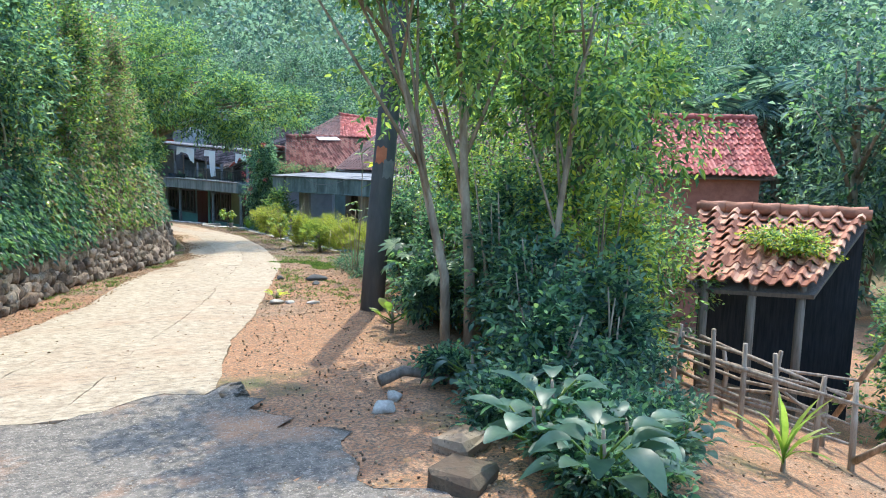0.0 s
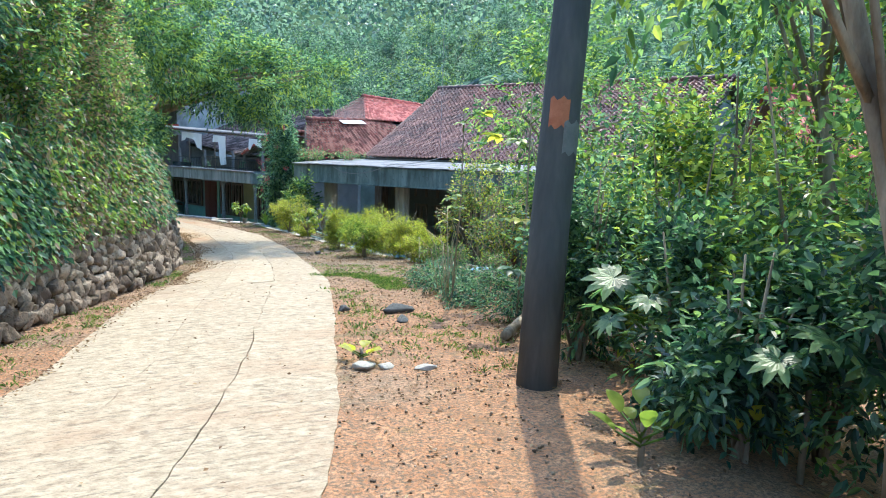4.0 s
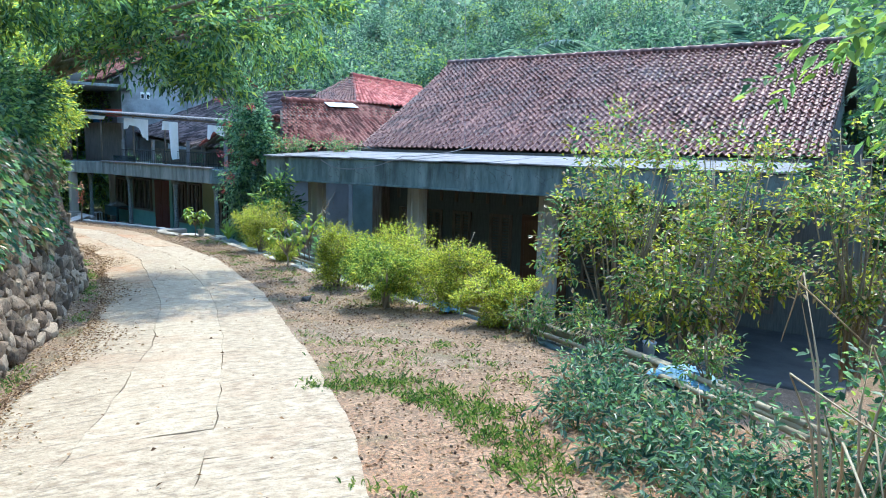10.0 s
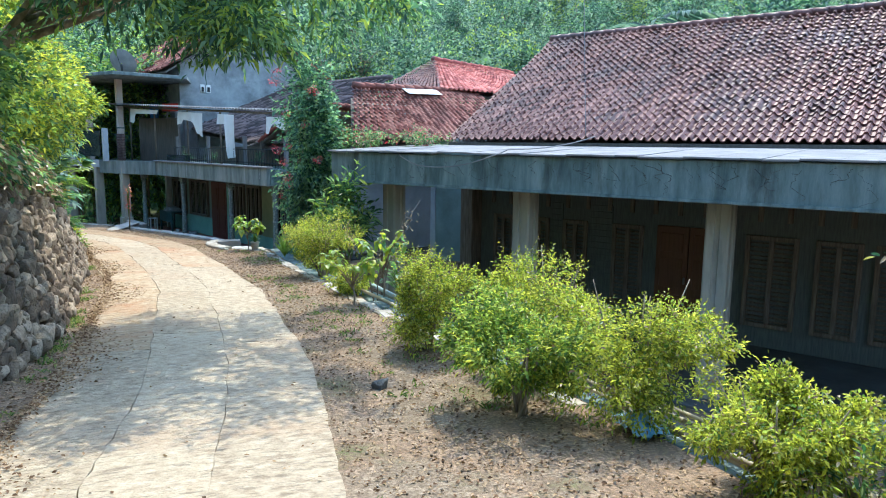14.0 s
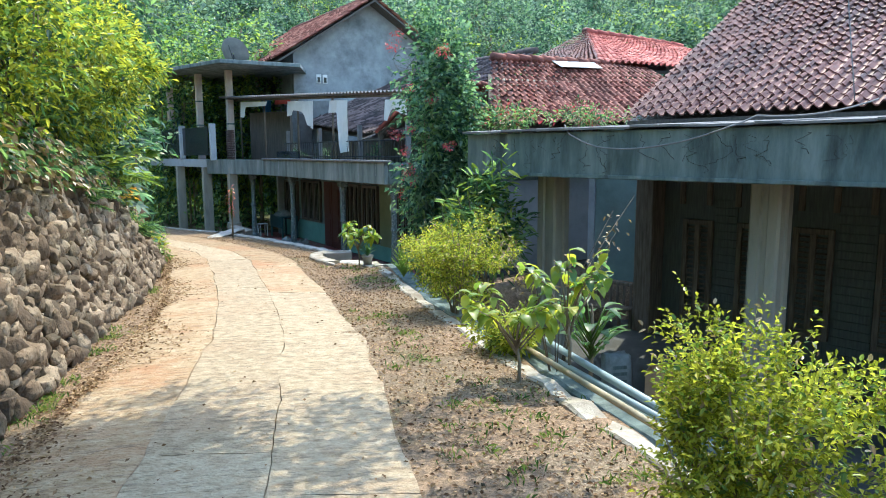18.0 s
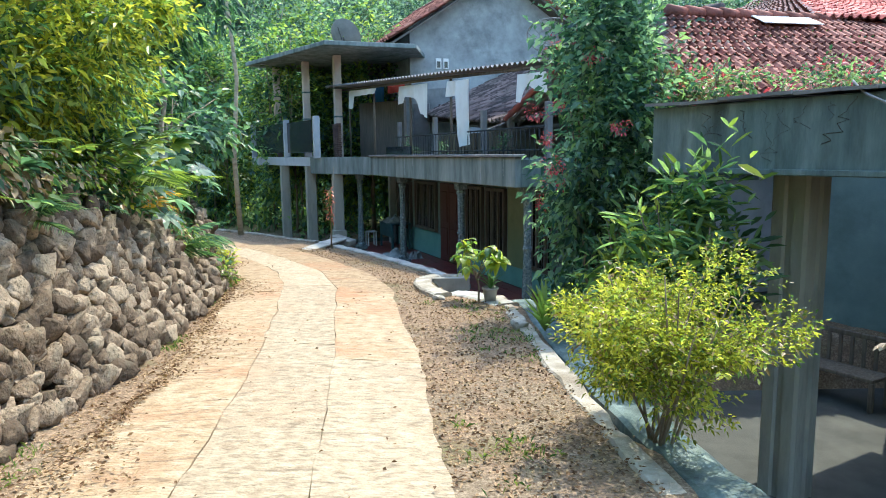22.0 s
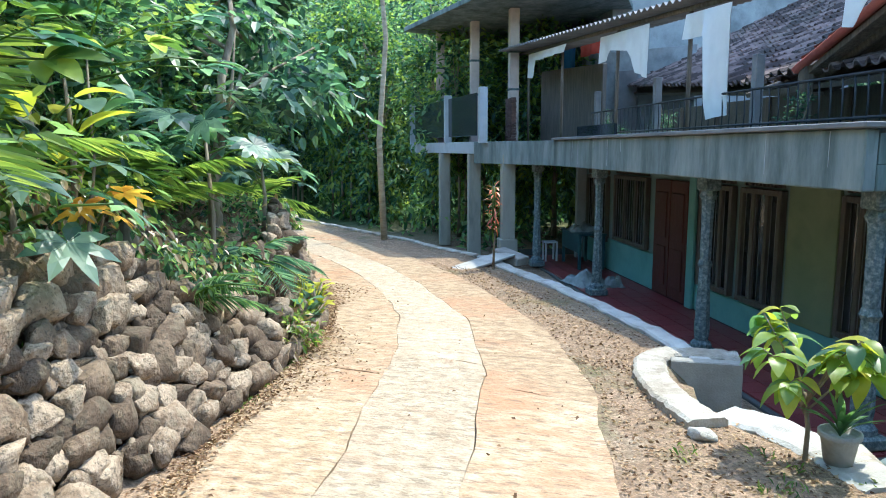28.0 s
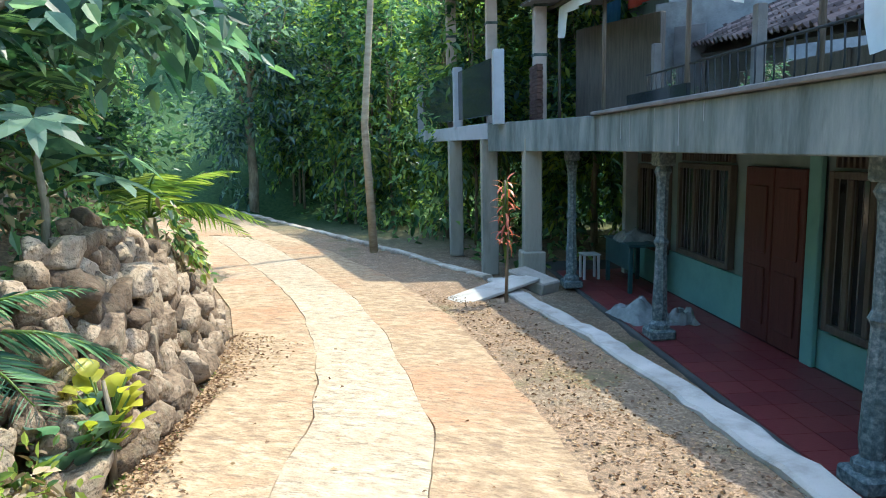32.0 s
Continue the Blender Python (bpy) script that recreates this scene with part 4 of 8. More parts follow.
def turned_pillar(s, w, label):
    p_ob = new("pillar")
    p_ob.parent = tall_house
    p_ob["label"] = label
    prof = [(0.0, 0.12), (0.05, 0.12), (0.09, 0.075), (0.2, 0.088), (0.5, 0.078), (0.95, 0.062), (1.0, 0.085), (1.06, 0.062), (1.6, 0.066), (1.75, 0.074), (1.8, 0.10), (1.86, 0.075)]
    bm = bmesh.new()
    rings = []
    for z, r in prof:
        rings.append([bm.verts.new((s + r * math.cos(2 * math.pi * k / 16) * (0.93 if k % 2 else 1.05), w + r * math.sin(2 * math.pi * k / 16) * (0.93 if k % 2 else 1.05), PORCH_FLOOR + 0.12 + z)) for k in range(16)])
    for r0, r1 in zip(rings[:-1], rings[1:]):
        for k in range(16):
            bm.faces.new((r0[k], r0[(k + 1) % 16], r1[(k + 1) % 16], r1[k]))
    bm.faces.new(rings[-1])
    bm.faces.new(rings[0][::-1])
    part("shaft", bm, M["pillar_old"], p_ob)
    part("base", box(s - 0.15, s + 0.15, w - 0.15, w + 0.15, PORCH_FLOOR, PORCH_FLOOR + 0.118, 0.02), M["pillar_old"], p_ob)
    part("capital", box(s - 0.105, s + 0.105, w - 0.105, w + 0.105, -0.468, -0.105, 0.02), M["pillar_old"], p_ob)


for s, w in ((2.35, 0.22), (5.95, 0.22), (8.5, 0.3)):
    turned_pillar(s, w, "peeling blue-grey turned porch pillar")
p0 = w2(2.0, 43.4)
turned_pillar(p0.x, p0.y, "peeling blue-grey turned porch pillar")
for x, y in ((1.35, 43.55), (0.42, 44.55), (-0.75, 46.5)):
    c = w2(x, y)
    part("post", box(c.x - 0.14, c.x + 0.14, c.y - 0.14, c.y + 0.14, -2.5, -0.102, 0.015), M["pillar"], tall_house, "square bare concrete post")
    if y == 43.55:
        part("plinth", box(c.x - 0.19, c.x + 0.19, c.y - 0.19, c.y + 0.19, -2.5, -1.9, 0.02), M["pillar"], tall_house)

# gable storey behind the terrace
def gp(u, v, z):
    """Place in the gable's own axes: u along its wall, v back from it."""
    return Vector((3.4 + 0.933 * u - 0.36 * v, 46.0 + 0.36 * u + 0.933 * v, z))


def gable_face(v):
    o = gp(0, v, 0)
    return Matrix(((0.933, 0, 0.36, o.x), (0.36, 0, -0.933, o.y), (0, 1, 0, 0), (0, 0, 0, 1)))


part("gable_wall", prism([(0, 0.14), (6.1, 0.14), (6.1, 4.25), (3.05, 6.0), (0, 4.15)], -0.2, 0.0), M["gable_plaster"], tall_house, "stained grey plastered gable wall").matrix_world = gable_face(0)
for u in (0.95, 1.2):
    part("vent_frame", prism([(u - 0.09, 2.9), (u + 0.09, 2.9), (u + 0.09, 3.22), (u - 0.09, 3.22)], 0.0, 0.03), M["cloth"], tall_house).matrix_world = gable_face(-0.01)
    part("vent_hole", prism([(u - 0.055, 2.93), (u + 0.055, 2.93), (u + 0.055, 3.12), (u - 0.055, 3.12)], 0.033, 0.04), M["dark_glass"], tall_house).matrix_world = gable_face(-0.01)
for u in (0.1, 6.0):
    beam2("upper_side_wall", tuple(gp(u, 0.21, 0))[:2], tuple(gp(u, 8, 0))[:2], 0.2, 0.14, 4.1, M["gable_plaster"])
gl = [tuple(INV2 @ gp(*q)) for q in ((-0.8, 8, 3.66), (-0.8, -0.55, 3.66), (3.05, -0.55, 6.12), (3.05, 8, 6.12))]
gr = [tuple(INV2 @ gp(*q)) for q in ((6.9, -0.55, 3.75), (6.9, 8, 3.75), (3.05, 8, 6.12), (3.05, -0.55, 6.12))]
for c in (gl, gr):
    slope_deck(tall_house, "upper_deck", c, M["brown_wood"], drop=0.10)
    pantile_roof(tall_house, "upper_tiles", c, M["tile_wing"], tile_w=0.26, tile_l=0.3, seed=8, label="red brown clay tiles")

# balcony posts, canopy and rail
M["post_pink"] = material("pinkish_white_post", [(0.55, 0.44, 0.38), (0.66, 0.56, 0.50)], scale=3, rough=0.8, bump=0.2, stain=(0.3, 0.26, 0.23), stain_amount=0.5)
for i, (x, y) in enumerate(((1.2, 45.3), (0.0, 46.7), (-1.25, 48.1))):
    c = w2(x, y)
    part("balcony_post", box(c.x - 0.11, c.x + 0.11, c.y - 0.11, c.y + 0.11, 0.135, 3.2, 0.012), M["post_pink"], tall_house, "pinkish white balcony post")
    for z in (1.35, 2.2):
        part("post_band", box(c.x - 0.125, c.x + 0.125, c.y - 0.125, c.y + 0.125, z, z + 0.05, 0.006), M["render"], tall_house)
canopy = [w2(1.15, 43.25), w2(-2.2, 47.8), w2(0.6, 51.2), w2(3.9, 46.6), w2(3.65, 44.1)]
part("canopy_slab", prism([(v.x, v.y) for v in canopy][::-1], 3.21, 3.33, 0.01), M["fascia_grey"], tall_house, "flat weathered cement canopy slab")
beam2("rail_panel", (0.55, 44.2), (-2.25, 49.05), 0.03, 0.30, 1.24, M["dark_glass"], "dark balcony rail panel")
for x, y in ((0.75, 43.85), (-0.57, 46.13), (-2.42, 49.35)):
    c = w2(x, y)
    part("rail_post", box(c.x - 0.09, c.x + 0.09, c.y - 0.09, c.y + 0.09, 0.135, 1.33, 0.01), M["plaster"], tall_house, "pale cement rail post")
# brick dado and rooms on the terrace
M["brick_dark"] = material("dark_brick", [(0.10, 0.06, 0.05), (0.17, 0.105, 0.085)], scale=6, rough=0.9, bump=0.4, per_object=0.6)
brick_mesh = raw_mesh("brick", [(x, y, z) for x in (0, 0.21) for y in (0, 0.1) for z in (0, 0.052)], [(0, 1, 3, 2), (4, 6, 7, 5), (0, 4, 5, 1), (2, 3, 7, 6), (0, 2, 6, 4), (1, 5, 7, 3)])
brick_mesh.materials.append(M["brick_dark"])
pier_c = w2(1.45, 45.05)
for k in range(17):
    for j in range(3):
        b_ob = new("brick", brick_mesh)
        b_ob.parent = tall_house
        b_ob.location = (pier_c.x - 0.24 + j * 0.225 + (0.04 if k % 2 else 0), pier_c.y - 0.35, 0.135 + k * 0.06)
beam2("terrace_wall", (1.9, 45.2), (3.3, 43.9), 0.12, 0.135, 1.75, M["brown_wood"], "dark brown board wall on the terrace")
beam2("room_wall", (3.2, 45.9), (5.2, 44.9), 0.12, 0.135, 2.2, M["gable_plaster"])
part("terrace_back_wall", box(0.6, 8.4, 1.95, 2.05, 0.135, 0.72, 0.01), M["brown_wood"], tall_house, "near-black board wall standing in for the shade under the roof behind the terrace railing")
for s in (1.7, 2.9, 4.3, 5.9, 7.1):
    part("wall_batten", box(s - 0.04, s + 0.04, 1.9, 1.948, 0.135, 0.72, 0.006), M["old_wood"], tall_house)
beam2("room_door", (3.5, 45.55), (4.0, 45.3), 0.05, 0.135, 1.75, M["sheet"], "pale door on the terrace")
# inner tiled roof rising from the terrace
M["tile_dark"] = material("dark_mossy_roof_tile", [(0.075, 0.06, 0.06), (0.15, 0.115, 0.11), (0.27, 0.21, 0.20)], scale=1.6, rough=0.8, bump=0.4, fine=25, per_island=0.9,
                          stain=(0.05, 0.06, 0.05), stain_scale=0.8, stain_amount=0.6)
roof_b = [(-2.6, 2.45, 1.42), (5.6, 1.75, 0.80), (7.4, 5.2, 3.0), (0.6, 5.2, 3.0)]
slope_deck(tall_house, "inner_deck", roof_b, M["brown_wood"])
pantile_roof(tall_house, "inner_tiles", roof_b, M["tile_dark"], seed=9, label="dark mossy clay tiles")
roof_c = [(4.6, 1.35, 0.86), (7.9, 1.35, 0.86), (7.9, 2.6, 1.35), (4.9, 2.6, 1.35)]
slope_deck(tall_house, "lean_to_deck", roof_c, M["brown_wood"])
pantile_roof(tall_house, "lean_to_tiles", roof_c, M["tile_dark"], seed=11, label="dark mossy clay tiles")
roof_a = [(6.0, 1.25, 1.0), (6.0, 4.2, 0.9), (8.35, 4.2, 1.8), (8.35, 1.25, 2.0)]
slope_deck(tall_house, "side_deck", roof_a, M["old_wood"])
pantile_roof(tall_house, "side_tiles", roof_a, M["tile_wing"], seed=10, label="red clay tiles")
tubes("barge_board", [([(5.95, 1.2, 0.90), (8.4, 1.2, 1.93)], 0.055)], M["tile_red"], tall_house, "red brown barge board", sides=5)
for w in (1.45, 2.4, 3.3):
    tubes("rafter", [([(6.05, w, 0.80), (8.3, w, 1.72)], 0.05)], M["old_wood"], tall_house, sides=5)
part("side_roof_post", box(6.0, 6.12, 1.2, 1.32, 0.135, 0.93, 0.008), M["old_wood"], tall_house)
# corrugated awning over the washing
corrugated(tall_house, "awning_sheet", (-3.0, -0.4, 2.29), (8.45, 0.78, 1.74), (8.45, 1.5, 1.76), (-3.0, 1.1, 2.31), M["sheet"], 70, 0.028, "grey corrugated awning sheet")
tubes("awning_beam", [([(-2.95, 0.1, 2.2), (8.4, 0.86, 1.65)], 0.035)], M["old_wood"], tall_house, sides=6)
for s, z in ((-2.6, 2.18), (-0.4, 2.07), (2.2, 1.94), (4.45, 1.82), (8.2, 1.62)):
    tubes("awning_pole", [([(s, 0.4 + 0.058 * s, 0.135), (s, 0.4 + 0.058 * s, z)], 0.03)], M["old_wood"], tall_house, sides=6)
# terrace grille
M["iron"] = material("dark_iron", [(0.03, 0.032, 0.035), (0.06, 0.062, 0.065)], scale=8, rough=0.6, bump=0.2, metal=0.3)
for z in (0.28, 0.66):
    tubes("rail", [([(0.9, 0.55, z), (8.6, 0.55, z)], 0.014)], M["iron"], tall_house, sides=6)
for s in np.arange(0.9, 8.65, 0.16):
    tubes("baluster", [([(s, 0.55, 0.135), (s + 0.02, 0.55, 0.4), (s, 0.55, 0.67)], 0.009)], M["iron"], tall_house, sides=4)
for s in (0.95, 3.5, 6.1, 8.55):
    part("grille_post", box(s - 0.05, s + 0.05, 0.6, 0.7, 0.135, 1.05, 0.006), M["sheet"], tall_house)
part("planter_board", box(0.7, 2.6, 0.35, 0.4, 0.217, 0.42, 0.006), M["dark_glass"], tall_house)

# ---- dry stone retaining wall ----
stone_wall = thing("stone_wall", "dry stacked fieldstone retaining wall below an overgrown bank", "wall", kind="structure")


def boulder(seed, n=5):
    """A rounded, uneven stone about one unit wide."""
    g = np.random.default_rng(seed)
    k = np.linspace(-1, 1, n + 1)
    verts, faces, seen = [], [], {}
    for ax in range(3):
        for sgn in (-1, 1):
            ids = {}
            for i, u in enumerate(k):
                for j, v in enumerate(k):
                    p = [0, 0, 0]
                    p[ax], p[(ax + 1) % 3], p[(ax + 2) % 3] = sgn, u, v
                    key = tuple(round(c, 4) for c in p)
                    if key not in seen:
                        seen[key] = len(verts)
                        verts.append(p)
                    ids[i, j] = seen[key]
            for i in range(n):
                for j in range(n):
                    q = (ids[i, j], ids[i + 1, j], ids[i + 1, j + 1], ids[i, j + 1])
                    faces.append(q if sgn > 0 else q[::-1])
    v = np.array(verts, float)
    r = np.linalg.norm(v, axis=1)[:, None]
    v = v * (0.64 + 0.36 / r)
    planes = unit(g.normal(0, 1, (11, 3)))
    for pl in planes:
        d = v @ pl
        lim = g.uniform(0.55, 0.88)
        v = v - np.outer(np.maximum(0, d - lim) * 0.88, pl)
    v = v / np.abs(v).max(0) * 1.0 + g.normal(0, 0.035, v.shape)
    return v * 0.5 * np.array([1.0, 0.8, 0.8]), np.array(faces)


stone_shapes = [boulder(100 + i) for i in range(14)]
stone_meshes = []
for v, f in stone_shapes:
    me = raw_mesh("stone", v, f, smooth=True)
    me.materials.append(M["stone"])
    stone_meshes.append(me)
wl_len = np.concatenate([[0], np.cumsum(np.linalg.norm(np.diff(WALL_BASE, axis=0), axis=1))])


def wall_at(d):
    x, y = np.interp(d, wl_len, WALL_BASE[:, 0]), np.interp(d, wl_len, WALL_BASE[:, 1])
    x2, y2 = np.interp(d + 0.05, wl_len, WALL_BASE[:, 0]), np.interp(d + 0.05, wl_len, WALL_BASE[:, 1])
    return x, y, math.atan2(y2 - y, x2 - x)


gs = np.random.default_rng(31)
far_v, far_f, far_n, single = [], [], 0, 0
d = wl_len[1] * 0.3
wall_end = np.interp(38.6, WALL_BASE[:, 1], wl_len)
row_h = 0.118
level = 0
placed = []
while level < 15:
    d = 0.5 + gs.uniform(0, 0.2)
    while d < wall_end:
        x, y, ang = wall_at(d)
        hw = np.interp(y, WALL_HEIGHT[:, 0], WALL_HEIGHT[:, 1])
        size = (gs.uniform(0.145, 0.235) if gs.random() < 0.82 else gs.uniform(0.24, 0.32)) * (1.0 if level else 1.15) * np.interp(y, [20, 34], [0.95, 1.1])
        h = 0.03 + level * row_h + gs.normal(0, 0.025)
        if h < hw - 0.02 + gs.normal(0, 0.06):
            placed.append((x, y, ang, h, hw, size))
        d += size * gs.uniform(0.84, 0.98)
    level += 1
for x, y, ang, h, hw, size in placed:
    off = 0.02 + 0.46 * h / max(hw, 0.5) + gs.normal(0, 0.014)
    nxv = Vector((math.cos(ang + math.pi / 2), math.sin(ang + math.pi / 2)))
    px, py = x + nxv.x * off, y + nxv.y * off
    k = gs.integers(0, 14)
    m = pose(px, py, float(gz(y)) + h + 0.05, gs.normal(0, 7), gs.normal(0, 14), math.degrees(ang) + gs.normal(0, 6) + 180 * gs.integers(0, 2)) @ Matrix.Diagonal((size * gs.uniform(1.0, 1.2), size * 0.9, min(size, 0.27) * gs.uniform(0.95, 1.25), 1))
    if 27.6 < y < 36.8 and single < 300 and gs.random() < 0.85:
        s_ob = new("stone", stone_meshes[k])
        s_ob.parent = stone_wall
        s_ob.matrix_world = m
        single += 1
    else:
        v, f = stone_shapes[k]
        mm = np.array(m)
        far_v.append(v @ mm[:3, :3].T + mm[:3, 3])
        far_f.append(f + far_n)
        far_n += len(v)
# small stones wedged into the joints
for _ in range(2600):
    d = gs.uniform(0.5, wall_end)
    x, y, ang = wall_at(d)
    hw = np.interp(y, WALL_HEIGHT[:, 0], WALL_HEIGHT[:, 1])
    h = gs.uniform(0.0, hw)
    off = 0.035 + 0.46 * h / max(hw, 0.5) + gs.normal(0, 0.012)
    size = gs.uniform(0.06, 0.12)
    m = np.array(pose(x - math.sin(ang) * off, y + math.cos(ang) * off, float(gz(y)) + h + 0.04, gs.uniform(0, 360), gs.uniform(0, 360), gs.uniform(0, 360)) @ Matrix.Diagonal((size * 1.3, size, size, 1)))
    v, f = stone_shapes[gs.integers(0, 14)]
    far_v.append(v @ m[:3, :3].T + m[:3, 3])
    far_f.append(f + far_n)
    far_n += len(v)
rest = raw("stones", np.concatenate(far_v), np.concatenate(far_f), M["stone_rest"], stone_wall, smooth=True)
rest["kind"] = "stuff"

for k, (d_y, h, w) in enumerate(((36.1, 0.15, 0.5), (36.5, 0.5, 0.46), (36.7, 0.12, 0.52), (37.1, 0.42, 0.5), (37.4, 0.1, 0.48), (36.3, 0.85, 0.42), (36.9, 0.8, 0.46), (37.8, 0.35, 0.44), (35.6, 0.95, 0.4))):
    d = np.interp(d_y, WALL_BASE[:, 1], wl_len)
    x, y, ang = wall_at(d)
    s_ob = new("stone", stone_meshes[(5 * k + 2) % 14])
    s_ob.parent = stone_wall
    s_ob.matrix_world = pose(x - math.sin(ang) * (0.05 + 0.3 * h), y + math.cos(ang) * (0.05 + 0.3 * h), float(gz(y)) + h, gs.normal(0, 8), gs.normal(0, 8), math.degrees(ang) + gs.normal(0, 12)) @ Matrix.Diagonal((w, w * 0.9, w * 0.75, 1))

# ---- kerbs and low walls on the house side ----
def ribbon(name, line, width, z0, z1, material_, parent=None, label="", jitter=0.01, seed=4, follow=True):
    """A low wall along a line of (x, y), its top following the ground by z1."""
    g = np.random.default_rng(seed)
    line = resample(np.array(line, float), max(6, int(len(line) * 7)))
    t = np.gradient(line, axis=0)
    n = unit(np.stack([-t[:, 1], t[:, 0]], 1))
    a, b = line + n * width / 2, line - n * width / 2
    zt = (gz(line[:, 1]) if follow else 0) + z1 + g.normal(0, jitter, len(line))
    zb = (gz(line[:, 1]) if follow else 0) + z0
    a, b = a + g.normal(0, jitter, a.shape), b + g.normal(0, jitter, b.shape)
    rows = [np.c_[a, zb], np.c_[a, zt - 0.02], np.c_[a * 0.9 + b * 0.1, zt], np.c_[a * 0.1 + b * 0.9, zt], np.c_[b, zt - 0.02], np.c_[b, zb]]
    m = len(line)
    v = np.concatenate(rows)
    f = []
    for r in range(5):
        for i in range(m - 1):
            f.append((r * m + i, r * m + i + 1, (r + 1) * m + i + 1, (r + 1) * m + i))
    for i in (0, m - 1):
        f += [(i, m + i, 4 * m + i, 5 * m + i), (m + i, 2 * m + i, 3 * m + i, 4 * m + i)]
    ob = raw(name, v, f, material_, parent, label, smooth=False)
    return ob


M["dusty_kerb"] = material("dusty_pale_cement", [(0.27, 0.235, 0.185), (0.39, 0.35, 0.285), (0.52, 0.49, 0.42)], scale=4, rough=0.9, bump=0.5, stain=(0.20, 0.155, 0.105), stain_scale=1.6, stain_amount=0.8)
hedge_kerb = ribbon("hedge_kerb", KERB[3:], 0.17, -0.5, 0.02, M["dusty_kerb"], jitter=0.014)
tagged(hedge_kerb, "pale cement kerb along the hedge, worn and dusty", "kerb", kind="structure")
yard_wall = ribbon("retaining_wall", [(x + 0.32, y) for x, y in KERB[1:]], 0.34, -1.95, -0.02, M["render"], jitter=0.01, seed=6)
tagged(yard_wall, "grey cement retaining wall below the hedge", "wall", kind="structure")
porch_kerb = ribbon("porch_kerb", [(4.35, 35.0), (4.08, 35.9), (3.48, 37.3), (2.78, 38.7), (1.75, 40.4), (1.2, 41.5)], 0.22, -0.55, 0.05, M["white_kerb"], seed=7)
tagged(porch_kerb, "whitewashed cement kerb curving along the porch", "kerb", kind="structure")
far_kerb = ribbon("far_kerb", [(1.0, 41.9), (0.3, 42.5), (-1.0, 43.8), (-2.9, 45.6), (-5.4, 47.9), (-9, 51.2)], 0.16, -0.4, 0.03, M["dusty_kerb"], seed=8)
tagged(far_kerb, "low grey kerb beyond the porch", "kerb", kind="structure")
M["stoop"] = material("bare_cement_stoop", [(0.25, 0.24, 0.21), (0.36, 0.34, 0.30)], scale=4, rough=0.9, bump=0.4)
stoop_wall = ribbon("drain_wall", [(4.66, 35.2), (4.28, 35.24), (4.02, 35.14), (3.89, 34.9), (3.87, 34.5), (3.93, 34.1), (4.05, 33.7), (4.18, 33.4)], 0.27, -0.8, 0.07, M["dusty_kerb"], seed=9, jitter=0.006)
tagged(stoop_wall, "pale dusty cement drain wall curving at the porch corner", "kerb", kind="structure")
stoop_low = ribbon("drain_step", [(4.32, 33.72), (4.6, 33.5), (4.85, 33.1), (5.02, 32.65)], 0.36, -0.85, 0.03, M["white_kerb"], seed=10, jitter=0.006)
tagged(stoop_low, "whitewashed step edge beside the drain", "kerb", kind="structure")
drain = thing("drain_box", "open grey cement drain box between the white kerbs", "drain", pose(4.22, 34.4, -1.84))
part("basin_floor", box(-0.12, 0.55, -0.75, 0.55, -0.68, -0.62, 0.01), M["stoop"], drain)
part("basin_wall", box(-0.16, 0.42, 0.44, 0.56, -0.62, 0.06, 0.01), M["stoop"], drain, "stained bare cement end wall")
part("basin_ledge", box(-0.26, -0.02, -0.6, 0.435, -0.62, -0.24, 0.015), M["stoop"], drain, "worn cement ledge inside the drain")

# ---- plants ----
def stems_for(n, height, spread, g, r=0.02, wob=0.1):
    runs = []
    for _ in range(n):
        a = g.uniform(0, 2 * math.pi)
        top = Vector((math.cos(a) * spread[0] * g.uniform(0.2, 0.8), math.sin(a) * spread[1] * g.uniform(0.2, 0.8), height * g.uniform(0.6, 0.95)))
        pts = [Vector((g.normal(0, 0.04), g.normal(0, 0.04), -0.05))]
        for k in (0.33, 0.66, 1.0):
            pts.append(top * k + Vector((g.normal(0, wob), g.normal(0, wob), 0)) * height * 0.12)
        runs.append((pts, [r, r * 0.8, r * 0.6, r * 0.3]))
    return runs


def bush(label, x, y, radii, n, leaf, mats, seed, height=None, stems=6, category="bush", group="", name="bush", width=0.45, lumps=14, z=None, lift=0.0, stem_r=0.02, lump=0.36, up=0.35, droop=0.25):
    """A bush: stems and foliage of folded leaves in lumps."""
    g = np.random.default_rng(seed)
    zz = float(terrain(x, y)) if z is None else z
    ob = thing(name, label, category, pose(x, y, zz), group)
    rz = radii[2]
    if stems:
        for run in stems_for(stems, (height or 2 * rz) + lift, radii, g, stem_r):
            tubes("stem", [run], M["bark"], ob, sides=5)
    k = len(mats)
    share = np.cumsum([m_[1] for m_ in mats])
    share = share / share[-1]
    p, out = ball_points(max(20, n // 6), (0, 0, rz + lift), radii, g, lumps=lumps, lump=lump)
    p, out = sprays(p, out + np.array([0, 0, up]) + g.normal(0, 0.4, p.shape), leaf, g)
    keep = p[:, 2] > 0.02
    p, out = p[keep], out[keep]
    pick = np.searchsorted(share, g.random(len(p)))
    for i, (m_, _) in enumerate(mats):
        s = pick == i
        if s.any():
            leaves("foliage", p[s], out[s], leaf * g.uniform(0.7, 1.3, s.sum()), M[m_], ob, width=width, seed=seed + i, droop=droop)
    return ob


